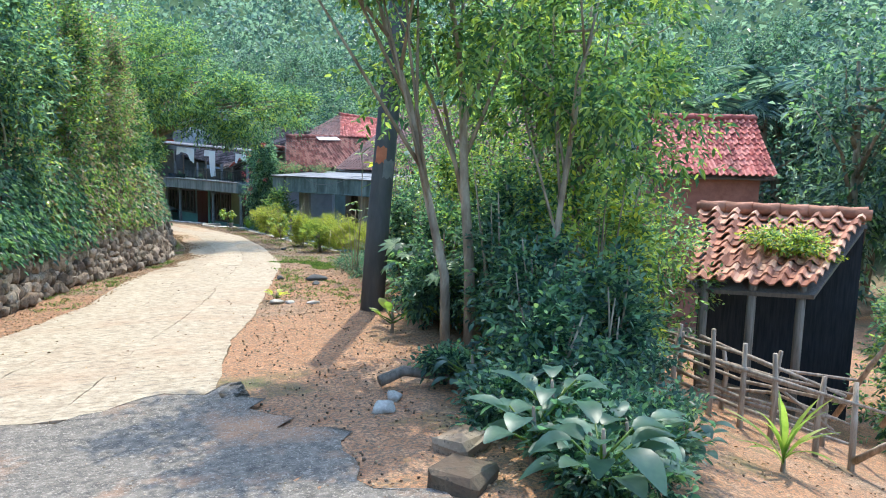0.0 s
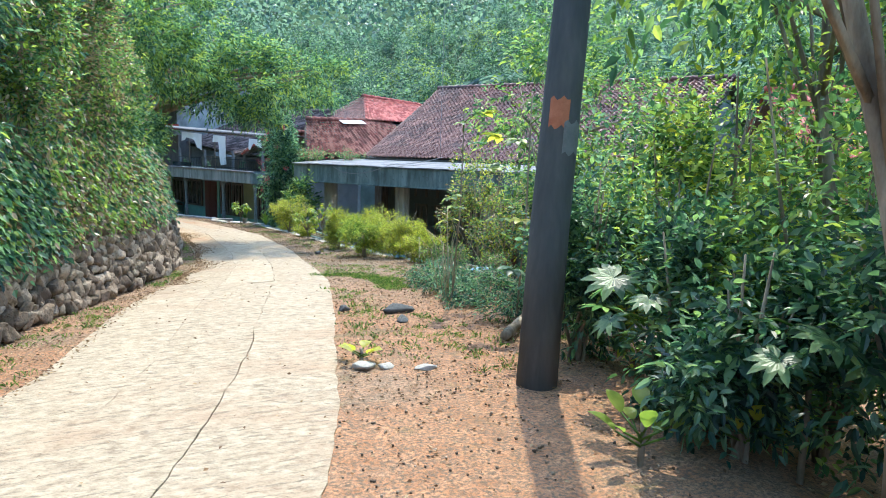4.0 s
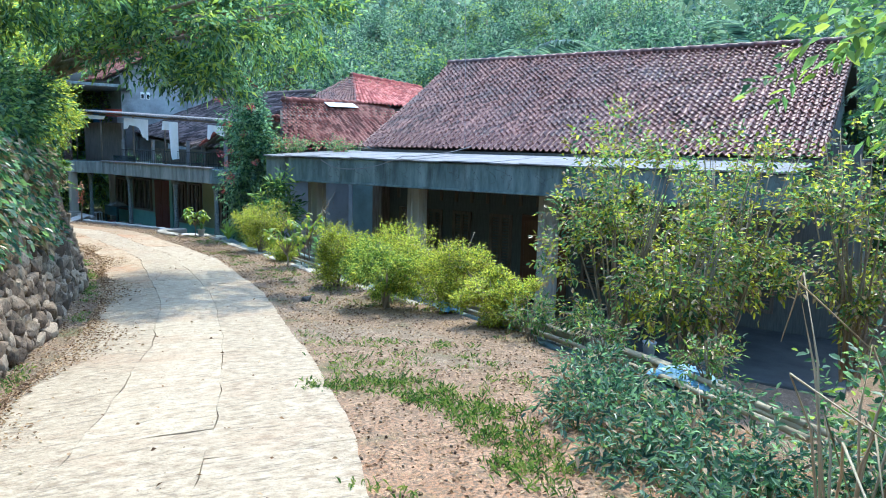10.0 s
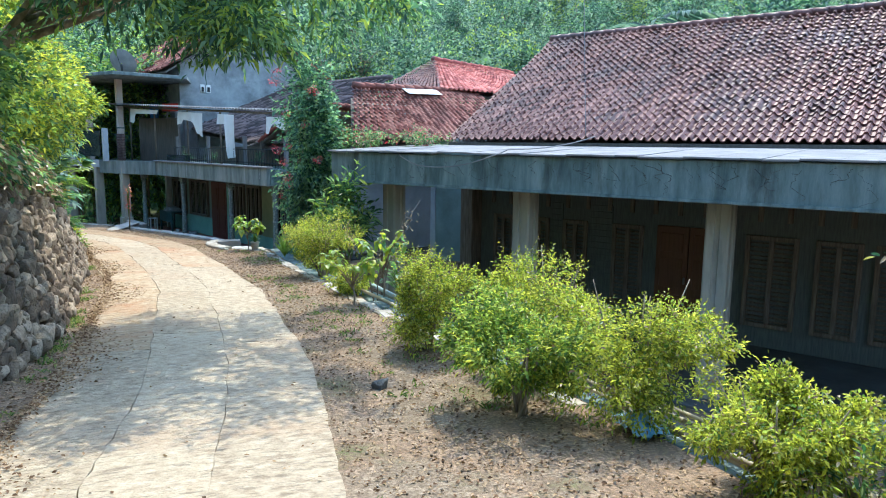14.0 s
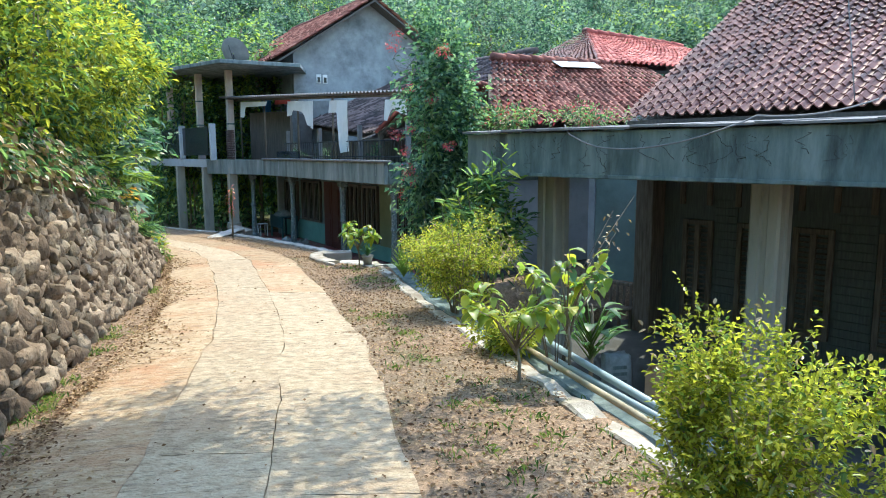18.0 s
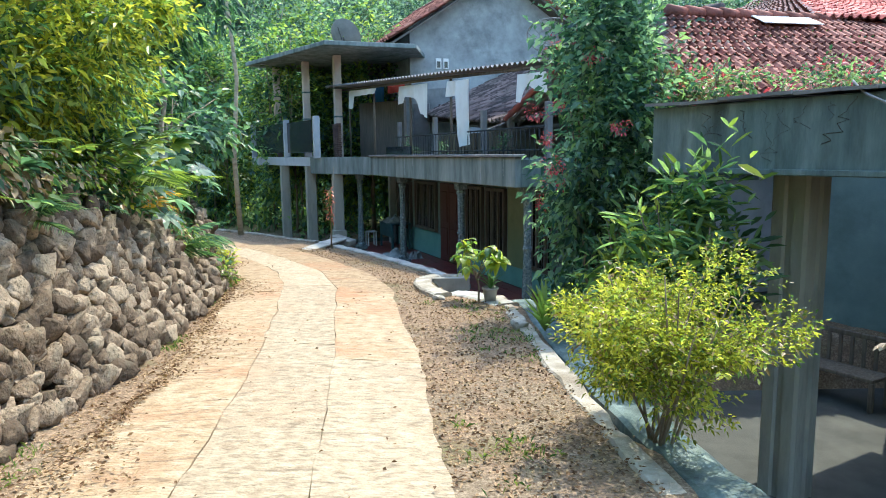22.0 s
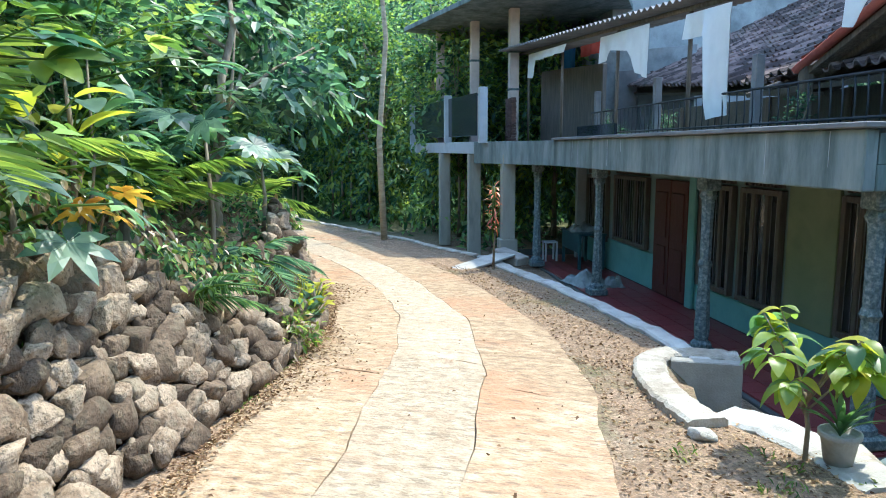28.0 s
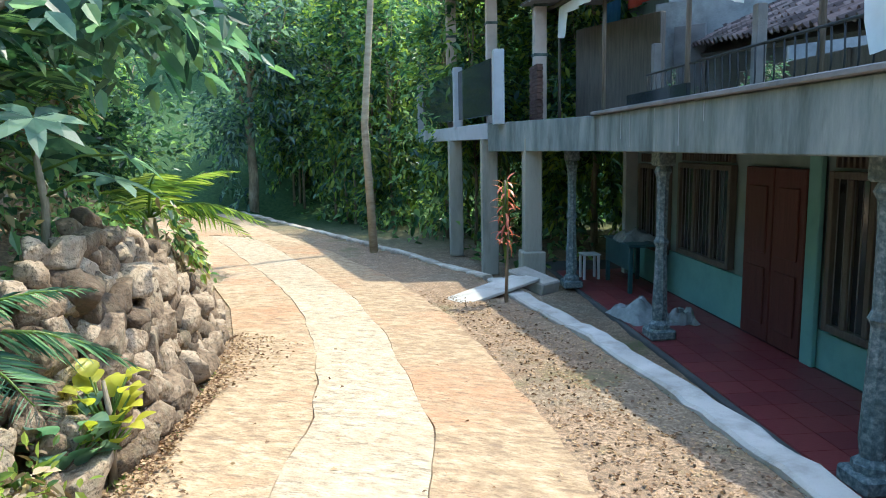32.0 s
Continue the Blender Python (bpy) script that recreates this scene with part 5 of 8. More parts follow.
def tree(label, x, y, height, crown, n, leaf, mats, seed, trunk_r=0.12, lean=(0, 0), limbs=7, crown_at=None, name="tree", category="tree", group="", width=0.45, lumps=22, z=None, lump=0.3, fork=0.45, whole=False, trunk_mat="bark"):
    """A tree: tapered trunk with limbs, and a crown of leaves gathered at limb ends."""
    g = np.random.default_rng(seed)
    zz = float(terrain(x, y)) if z is None else z
    ob = thing(name, label, category, pose(x, y, zz), group)
    cx, cy = lean
    top = Vector((cx, cy, height * 0.8))
    pts = [Vector((0, 0, -0.15))]
    for t in (0.2, 0.4, 0.6, 0.8, 1.0):
        pts.append(Vector((cx * t ** 1.4, cy * t ** 1.4, height * 0.8 * t)) + Vector((g.normal(0, 0.03), g.normal(0, 0.03), 0)) * height * 0.25)
    trunk_run = (pts, [trunk_r * 1.25, trunk_r, trunk_r * 0.85, trunk_r * 0.7, trunk_r * 0.5, trunk_r * 0.3])
    cc = Vector(crown_at) if crown_at else Vector((cx, cy, height * 0.72))
    runs, ends = [], []
    for i in range(limbs):
        t = fork + (0.95 - fork) * i / limbs
        k = t * 5
        a = pts[int(k)].lerp(pts[min(5, int(k) + 1)], k - int(k))
        d = Vector(g.normal(0, 1, 3))
        d.normalize()
        e = cc + Vector((d.x * crown[0], d.y * crown[1], abs(d.z) * crown[2] * 0.8 - 0.1 * crown[2])) * 0.8
        m1 = a.lerp(e, 0.5) + Vector((g.normal(0, 0.12), g.normal(0, 0.12), 0.1)) * crown[0] * 0.5
        runs.append(([a, m1, e], [trunk_r * 0.45, trunk_r * 0.28, trunk_r * 0.08]))
        ends.append(e)
    if whole:
        tubes("trunk", [trunk_run] + runs, M["bark"], ob, sides=7)
    else:
        tubes("trunk", [trunk_run], M[trunk_mat], ob, sides=9)
        for run in runs:
            tubes("limb", [run], M["bark"], ob, sides=6)
    p, out = ball_points(n // 7, cc, crown, g, lumps=lumps, lump=lump)
    p, out = sprays(p, out + g.normal(0, 0.4, p.shape), leaf, g, 7)
    share = np.cumsum([m_[1] for m_ in mats])
    share = share / share[-1]
    pick = np.searchsorted(share, g.random(len(p)))
    for i, (m_, _) in enumerate(mats):
        s = pick == i
        if s.any():
            leaves("crown", p[s], out[s], leaf * g.uniform(0.7, 1.3, s.sum()), M[m_], ob, width=width, seed=seed + 50 + i)
    return ob


def frond_mesh(length, seed, leaflets=34, spread=0.34, arch=0.45, mat="leaf_mid"):
    """One feathered palm frond along +x, arching down: rib and leaflets in arrays."""
    g = np.random.default_rng(seed)
    t = np.linspace(0, 1, 12)
    rib = np.stack([length * t, 0 * t, length * (0.35 * t - (0.35 + arch) * t ** 2)], 1)
    k = np.linspace(0.12, 0.98, leaflets)
    base, along, size = [], [], []
    for q in k:
        p = np.array([np.interp(q, t, rib[:, i]) for i in range(3)])
        for sgn in (-1, 1):
            base.append(p)
            along.append(np.array([0.55, sgn * 1.0, -0.25]) + g.normal(0, 0.08, 3))
            size.append(length * spread * math.sin(math.pi * (0.12 + 0.82 * q)) * g.uniform(0.85, 1.1))
    return rib, np.array(base), np.array(along), np.array(size)


def palm(label, x, y, trunk_h, frond_l, fronds, seed, mat="leaf_mid", trunk_r=0.09, group="", z=None, name="palm", tilt=(0.1, 0.9), blade=0.06):
    g = np.random.default_rng(seed)
    zz = float(terrain(x, y)) if z is None else z
    ob = thing(name, label, "palm", pose(x, y, zz), group)
    if trunk_h > 0.1:
        tubes("trunk", [([(0, 0, -0.1), (0.05, 0, trunk_h * 0.5), (0.02, 0.03, trunk_h)], [trunk_r * 1.3, trunk_r, trunk_r * 0.8])], M["bark"], ob)
    for i in range(fronds):
        rib, b, a, s = frond_mesh(frond_l * g.uniform(0.8, 1.1), seed + i)
        m = Matrix.Translation((0.02, 0.03, trunk_h)) @ Matrix.Rotation(2.4 * i + g.normal(0, 0.2), 4, "Z") @ Matrix.Rotation(-g.uniform(*tilt), 4, "Y")
        r = np.array(m.to_3x3())
        o = np.array(m.translation)
        f_ob = leaves("frond", b @ r.T + o, a @ r.T, s, M[mat], ob, width=blade, droop=0.3, fold=0.1, seed=seed + i)
        tubes("rib", [([tuple(p @ r.T + o) for p in rib[::2]], [0.016, 0.014, 0.012, 0.009, 0.006, 0.004])], M["leaf_light"], f_ob, sides=4)
    return ob


def palmate_leaf(g, size, lobes=7, spread=2.4):
    """A lobed leaf (papaya or cassava) as flat lobes from one point: arrays."""
    verts, faces = [], []
    for i in range(lobes):
        a = spread * (i / (lobes - 1) - 0.5) * 2
        L = size * (1 - 0.25 * abs(a) / spread)
        w = size * 0.15
        c, s = math.cos(a), math.sin(a)
        o = len(verts)
        for u, v, zz in ((0, 0, 0), (0.35, 1.0, 0.02), (0.7, 0.8, -0.02), (1.0, 0, -0.12), (0.7, -0.8, -0.02), (0.35, -1.0, 0.02), (0.55, 0, 0.01)):
            px, py = u * L, v * w
            verts.append((px * c - py * s, px * s + py * c, zz * size))
        for a1, b1 in ((0, 1), (1, 2), (2, 3), (3, 4), (4, 5), (5, 0)):
            faces.append((o + a1, o + b1, o + 6))
    return np.array(verts), np.array(faces)


def palmate_plant(label, x, y, height, leaf, count, mat, seed, lobes=7, z=None, name="plant", category="plant", spread=0.5, group="", lean=(0, 0), stem_mat="leaf_light", low=0.5, stem_r=1.0):
    g = np.random.default_rng(seed)
    zz = float(terrain(x, y)) if z is None else z
    ob = thing(name, label, category, pose(x, y, zz), group)
    tip = Vector((lean[0], lean[1], height))
    tubes("stem", [([(0, 0, -0.05), tip * 0.5 + Vector((0.03, 0.02, 0)), tip], [0.03 * stem_r, 0.024 * stem_r, 0.014 * stem_r])], M["bark"], ob, sides=6)
    for i in range(count):
        a = 2.4 * i + g.normal(0, 0.25)
        h = low + (1 - low) * (i + 0.5) / count
        o = tip * h
        reach = spread * g.uniform(0.7, 1.15)
        e = o + Vector((math.cos(a) * reach, math.sin(a) * reach, spread * g.uniform(0.1, 0.45)))
        v, f = palmate_leaf(g, leaf * g.uniform(0.75, 1.15), lobes)
        m = Matrix.Translation(e) @ Matrix.Rotation(a, 4, "Z") @ Matrix.Rotation(g.uniform(0.15, 0.7), 4, "Y") @ Matrix.Rotation(g.normal(0, 0.25), 4, "X")
        r, t = np.array(m.to_3x3()), np.array(m.translation)
        l_ob = raw("leaf", v @ r.T + t, f, M[mat], ob)
        tubes("petiole", [([o, o.lerp(e, 0.5) + Vector((0, 0, 0.05)), e], [0.01, 0.008, 0.006])], M[stem_mat], l_ob, sides=4)
    return ob


def broad_leaf(g, length, width, bend=0.5, n=6):
    """A broad leaf with a midrib fold, arching: arrays along +x."""
    t = np.linspace(0, 1, n + 1)
    w = width * 0.5 * np.sin(math.pi * np.clip(t * 0.93 + 0.05, 0, 1)) ** 0.8
    x = length * t
    z = length * (0.25 * t - bend * t ** 2)
    v = np.concatenate([np.stack([x, w, z + 0.25 * w], 1), np.stack([x, 0 * t, z], 1), np.stack([x, -w, z + 0.25 * w], 1)])
    f = []
    for r in range(2):
        for i in range(n):
            a = r * (n + 1) + i
            f.append((a, a + n + 1, a + n + 2, a + 1))
    return v, np.array(f)


def broad_plant(label, x, y, count, length, width, mat, seed, height=0.3, z=None, name="plant", category="plant", bend=0.5, lift=(0.3, 1.1), group="", stem=True, petiole=0.0):
    g = np.random.default_rng(seed)
    zz = float(terrain(x, y)) if z is None else z
    ob = thing(name, label, category, pose(x, y, zz), group)
    if stem:
        tubes("stem", [([(0, 0, -0.05), (0.02, 0.01, height * 0.6), (0, 0, height)], [0.022, 0.018, 0.01])], M["bark"], ob, sides=6)
    for i in range(count):
        v, f = broad_leaf(g, length * g.uniform(0.7, 1.15), width * g.uniform(0.8, 1.1), bend * g.uniform(0.7, 1.3))
        a = 2.4 * i + g.normal(0, 0.3)
        h = height * (0.45 + 0.55 * (i + 1) / count) if stem else 0.0
        m = Matrix.Translation((math.cos(a) * petiole, math.sin(a) * petiole, h)) @ Matrix.Rotation(a, 4, "Z") @ Matrix.Rotation(-g.uniform(*lift), 4, "Y")
        r, t = np.array(m.to_3x3()), np.array(m.translation)
        l_ob = raw("leaf", v @ r.T + t, f, M[mat], ob, smooth=True)
        if petiole:
            tubes("petiole", [([(0, 0, h * 0.6), tuple(t)], [0.008, 0.006])], M["leaf_light"], l_ob, sides=4)
    return ob


# the overgrown bank above the stone wall
gb = np.random.default_rng(77)
IVY = (("leaf_ivy", 3), ("leaf_dark", 1), ("leaf_mid", 1))
bank_rows = [  # y, dx behind the wall foot, radii, leaf length, leaves, mix
    (8.5, 0.75, (0.8, 1.4, 1.9), 0.10, 9000, IVY),
    (10.6, 0.7, (0.8, 1.4, 2.1), 0.09, 12000, IVY),
    (12.7, 0.7, (0.8, 1.4, 2.3), 0.085, 13000, (("leaf_ivy", 3), ("leaf_dark", 1), ("leaf_light", 1))),
    (14.8, 0.8, (0.8, 1.3, 2.2), 0.08, 12000, (("leaf_mid", 2), ("leaf_light", 2), ("leaf_dry", 1), ("leaf_ivy", 1))),
    (16.7, 0.85, (0.8, 1.2, 1.8), 0.075, 10000, (("leaf_mid", 2), ("leaf_dry", 2), ("leaf_light", 1))),
    (18.6, 1.1, (0.8, 1.2, 1.6), 0.08, 9000, (("leaf_mid", 2), ("leaf_dry", 1), ("leaf_light", 1))),
    (20.6, 1.15, (0.85, 1.2, 1.3), 0.09, 8000, (("leaf_mid", 2), ("leaf_light", 1), ("leaf_ivy", 1))),
    (22.8, 1.0, (0.9, 1.3, 1.2), 0.10, 7000, (("leaf_mid", 2), ("leaf_ivy", 1))),
    (25.0, 1.05, (0.9, 1.3, 1.2), 0.09, 9000, (("leaf_mid", 3), ("leaf_light", 2))),
    (27.0, 1.0, (0.95, 1.3, 1.5), 0.09, 10000, (("leaf_light", 2), ("leaf_yellow", 2), ("leaf_mid", 1))),
    (29.0, 1.0, (0.95, 1.3, 1.6), 0.11, 8000, (("leaf_light", 2), ("leaf_yellow", 2), ("leaf_mid", 2), ("leaf_dark", 1))),
    (31.0, 1.1, (0.95, 1.3, 1.5), 0.125, 6000, (("leaf_light", 2), ("leaf_yellow", 1), ("leaf_mid", 2), ("leaf_dark", 1.5))),
    (33.0, 1.35, (0.9, 1.2, 1.4), 0.125, 5000, (("leaf_mid", 3), ("leaf_light", 1), ("leaf_dark", 1.5))),
    (35.0, 1.75, (0.9, 1.1, 1.2), 0.12, 4600, (("leaf_mid", 2), ("leaf_dark", 1), ("leaf_light", 1))),
    (37.0, 1.9, (0.9, 1.1, 1.1), 0.12, 5000, (("leaf_mid", 2), ("leaf_dry", 1), ("leaf_light", 1))),
    (39.2, 1.6, (1.1, 1.1, 1.1), 0.12, 5000, (("leaf_mid", 2), ("leaf_dark", 1))),
    (41.5, 2.0, (1.3, 1.3, 1.4), 0.12, 5000, (("leaf_mid", 2), ("leaf_dark", 1), ("leaf_light", 1))),
]
for i, (y, dx, rad, leaf, n, mats) in enumerate(bank_rows):
    x = float(along_y(WALL_BASE, y)) - dx
    bush("dense green shrub on the bank above the stone wall", x, y, rad, n, leaf, mats, 200 + i, group="bank shrubs", stems=5, lumps=26, lump=0.34)
# higher, darker growth behind them
for i, y in enumerate(np.arange(6, 46, 2.6)):
    x = float(along_y(WALL_BASE, y)) - 3.4 - gb.uniform(0, 1.0)
    mats = (("leaf_mid", 2), ("leaf_dark", 2), ("leaf_ivy", 1)) if y < 20 else (("leaf_mid", 2), ("leaf_dark", 1), ("leaf_light", 1))
    tree("leafy young tree on the wooded bank", x, y + gb.uniform(-0.5, 0.5), gb.uniform(4.2, 5.6), (2.0, 2.0, 2.4), 6500, 0.15, mats, 260 + i, trunk_r=0.08, group="bank trees", limbs=8, fork=0.2,
         crown_at=(0, 0, 2.9))

# ivy and creepers hanging over the wall face
def creeper(y0, y1, n, low, seed, mats, leaf=0.085):
    g = np.random.default_rng(seed)
    y = g.uniform(y0, y1, n)
    patch = 0.5 + 0.5 * np.sin(y * 2.3 + seed) * np.sin(y * 0.9 + 2 * seed)
    xw = along_y(WALL_BASE, y)
    hw = np.interp(y, WALL_HEIGHT[:, 0], WALL_HEIGHT[:, 1])
    reach = low + (1 - low) * g.random(n) ** (0.6 + 1.2 * patch)
    h = hw * (reach * 1.22) + g.normal(0, 0.1, n)
    keep = g.random(n) < 0.35 + 0.65 * (np.sin(y * 3.1 + h * 4.0 + seed) * np.sin(y * 1.3 - h * 2.2) > -0.25)
    y, xw, hw, h, n = y[keep], xw[keep], hw[keep], h[keep], int(keep.sum())
    out = 0.10 + 0.14 * g.random(n)
    x = xw - 0.46 * h / hw + out
    p = np.stack([x, y, gz(y) + h + 0.08], 1)
    a = np.stack([0.6 + g.normal(0, 0.4, n), g.normal(0, 0.5, n), -0.5 + g.normal(0, 0.4, n)], 1)
    ob = thing("creeper", "small-leaved creeper hanging over the stone wall", "creeper", kind="stuff")
    k = g.integers(0, len(mats), n)
    for i, m_ in enumerate(mats):
        s = k == i
        leaves("foliage", p[s], a[s], leaf * g.uniform(0.6, 1.3, s.sum()), M[m_], ob, width=0.6, seed=seed + i)


creeper(6, 14, 12000, 0.38, 300, ("leaf_ivy", "leaf_dark", "leaf_mid"))
creeper(12.5, 18, 7000, 0.45, 304, ("leaf_mid", "leaf_dry", "leaf_light"), leaf=0.07)
creeper(17, 22.5, 4500, 0.5, 301, ("leaf_mid", "leaf_dry", "leaf_ivy"))
creeper(22, 29, 2500, 0.85, 302, ("leaf_mid", "leaf_dry"))
creeper(29, 34.5, 1100, 0.92, 303, ("leaf_dry", "leaf_light", "leaf_mid"), leaf=0.06)
creeper(37.6, 39.6, 1200, 0.7, 305, ("leaf_mid", "leaf_dry", "leaf_light"))

# the tree whose limbs reach over the road
tree("feathery tree on the bank with limbs over the road", 0.0, 25.4, 4.0, (2.7, 2.5, 1.3), 21000, 0.13, (("leaf_ivy", 3), ("leaf_light", 2), ("leaf_mid", 2)), 320, trunk_r=0.13,
     lean=(3.0, 0.3), crown_at=(3.7, -0.9, 2.75), limbs=14, width=0.32, lumps=54, lump=0.2)
tree("feathery tree leaning from the bank", -1.6, 22.0, 4.6, (2.2, 2.4, 1.9), 16000, 0.12, (("leaf_mid", 3), ("leaf_light", 2), ("leaf_ivy", 1)), 321, trunk_r=0.14,
     lean=(1.8, 0.4), crown_at=(2.2, 0.6, 2.6), limbs=11, width=0.35, lumps=36, lump=0.27)
tree("broad-leaved tree with a forked trunk above the stone wall", -0.35, 35.0, 3.4, (1.25, 1.7, 0.8), 1700, 0.17, (("leaf_ivy", 2), ("leaf_mid", 1), ("leaf_dark", 3)), 325, trunk_r=0.065, lean=(-0.1, 0.7), crown_at=(-0.3, 1.2, 2.0), limbs=9, fork=0.25, width=0.55, lumps=20, lump=0.3)
tree("bright green tree on the bank", -1.1, 29.2, 4.8, (1.8, 2.0, 1.7), 9000, 0.14, (("leaf_light", 3), ("leaf_yellow", 2)), 322, trunk_r=0.1, lean=(0.7, 0), limbs=9, lumps=26)
tree("feathery yellow-green shrub tree leaning over the stone wall", -0.5, 30.2, 2.9, (1.25, 1.9, 1.2), 13000, 0.09, (("leaf_yellow", 3), ("leaf_light", 2), ("leaf_mid", 1)), 324, trunk_r=0.06, lean=(0.9, 0), crown_at=(1.1, -0.2, 1.35), limbs=9, lumps=30, lump=0.28, width=0.38)
tree("broad-leaved tree at the bend", -3.2, 38.0, 5.5, (2.2, 2.2, 1.8), 5500, 0.22, (("leaf_dark", 2), ("leaf_mid", 2)), 323, trunk_r=0.13, lean=(0.9, 0.5), limbs=9, lumps=24)

# palms, papaya and tall stalks on the bank
palm("young palm with long yellow-green fronds leaning over the wall", 0.55, 31.1, 0.4, 1.15, 8, 339, mat="leaf_light", tilt=(0.2, 1.1))
palm("young palm with arching yellow-green fronds", -0.3, 33.6, 0.5, 1.25, 8, 340, mat="leaf_light")
palm("young palm with arching fronds above the wall", -1.2, 36.0, 0.6, 1.15, 8, 341, mat="leaf_mid")
palm("small feathery palm at the road bend", -2.2, 38.9, 0.4, 1.1, 10, 342, mat="leaf_light")
for i, (x, y, h) in enumerate(((-0.15, 31.6, 1.5), (-0.45, 34.7, 1.9), (-0.75, 35.7, 1.7), (-0.2, 32.8, 1.1))):
    palmate_plant("papaya plant with large lobed leaves on the bank", x - 0.25, y, h, 0.30, 9, "leaf_mid" if i % 2 else "leaf_ivy", 350 + i, group="papaya plants", name="papaya_plant", spread=0.55)
palmate_plant("slender young papaya above the stone wall", -0.15, 35.6, 0.8, 0.30, 8, "leaf_ivy", 358, name="papaya_plant", group="papaya plants", spread=0.45)
for i, (x, y, l_) in enumerate(((0.6, 30.5, 0.42), (0.5, 33.1, 0.7), (0.15, 34.6, 0.75), (0.85, 28.9, 0.6))):
    palm("fern with feathery fronds hanging over the stone wall", x, y, 0.15, l_, 9, 3400 + 20 * i, mat="leaf_mid" if i % 2 else "leaf_ivy", name="fern", group="wall ferns", z=float(terrain(x, y)) + 0.05)
palmate_plant("papaya plant with large pale lobed leaves above the wall", 0.62, 31.6, 0.7, 0.30, 10, "leaf_ivy", 3490, name="papaya_plant", group="papaya plants", spread=0.5)
palmate_plant("papaya plant with pale deeply lobed leaves above the wall", 0.15, 34.1, 1.5, 0.34, 8, "leaf_ivy", 3491, name="papaya_plant", group="papaya plants", spread=0.5, lobes=9, low=0.75)
for i, (x, y, h) in enumerate(((3.6, 7.1, 0.9), (4.2, 7.4, 1.35), (3.45, 8.2, 0.85), (4.6, 8.0, 1.6))):
    palmate_plant("papaya plant with feathery lobed leaves in the thicket", x, y, h, 0.21, 11, "leaf_ivy" if i % 2 else "leaf_mid", 3495 + i, name="papaya_plant", group="papaya plants", spread=0.42, lobes=9, low=0.6, stem_r=0.7)
broad_plant("broad-leaved plant with large yellowing leaves on the bank", 0.5, 31.9, 9, 0.3, 0.18, "leaf_yellow", 3500, height=0.6, z=-0.3, petiole=0.25, bend=0.45, lift=(-0.2, 0.7), name="broadleaf_plant")
broad_plant("broad-leaved plant with large teal-green leaves on the bank", 0.3, 32.4, 16, 0.28, 0.19, "leaf_ivy", 3501, height=0.85, z=-0.4, petiole=0.25, bend=0.5, lift=(-0.3, 0.6), name="broadleaf_plant")
M["leaf_orange"] = leaf_material("withered_orange_leaf", [(0.50, 0.20, 0.02), (0.62, 0.30, 0.03), (0.70, 0.42, 0.06)], translucent=0.4)
palmate_plant("withered orange lobed leaves hanging on the wall", 0.75, 32.05, 0.2, 0.17, 4, "leaf_orange", 3502, z=-0.45, name="withered_plant", spread=0.14, lobes=7, low=0.3, stem_r=0.3)
# shrubs at the foot of the wall
bush("low shrub at the end of the wall", 0.75, 34.4, (0.3, 0.35, 0.2), 420, 0.08, (("leaf_light", 2), ("leaf_dry", 1)), 361, stems=4)
broad_plant("broad-leaved weed with yellow leaves by the wall", 0.62, 35.15, 26, 0.12, 0.12, "leaf_yellow", 362, height=0.55, petiole=0.12, name="weed")
broad_plant("broad-leaved green weed by the wall", 0.55, 34.95, 22, 0.15, 0.15, "leaf_ivy", 363, height=0.4, petiole=0.12, name="weed")

# hedge beside the road
hedge = [(6.1, 18.2, 0.55, 0.7), (6.1, 19.5, 0.72, 1.1), (6.3, 21.2, 0.72, 1.2), (5.45, 22.15, 0.56, 0.98)]
for i, (x, y, r, h) in enumerate(hedge):
    bush("bushy yellow-green garden shrub beside the road", x, y, (r, r, h * 0.5), 15000, 0.036, (("leaf_yellow", 5), ("leaf_light", 1.2), ("leaf_dry", 0.4)), 400 + i, group="hedge shrubs", stems=9,
         lumps=30, lump=0.3, lift=0.12, stem_r=0.012, z=float(gz(y)) - 0.1)
bush("round yellow-green shrub beside the kerb", 5.45, 27.75, (0.72, 0.78, 0.5), 15000, 0.037, (("leaf_yellow", 3), ("leaf_light", 1), ("leaf_dry", 0.4)), 410, group="hedge shrubs", stems=12, lumps=34, lump=0.3, lift=0.3, stem_r=0.012, z=float(gz(27.7)) - 0.1)
bush("low yellow-green shrub beside the kerb", 5.5, 25.7, (0.35, 0.4, 0.2), 2200, 0.05, (("leaf_yellow", 3), ("leaf_light", 1)), 411, group="hedge shrubs", stems=8, lumps=20, lift=0.05, stem_r=0.01, z=float(gz(25.7)) - 0.05)
bush("light green leafy shrub in front of the hedge", 5.42, 20.0, (0.62, 0.66, 0.46), 13000, 0.042, (("leaf_light", 3), ("leaf_yellow", 1)), 412, group="hedge shrubs", stems=8, lumps=20, z=float(gz(20.0)))
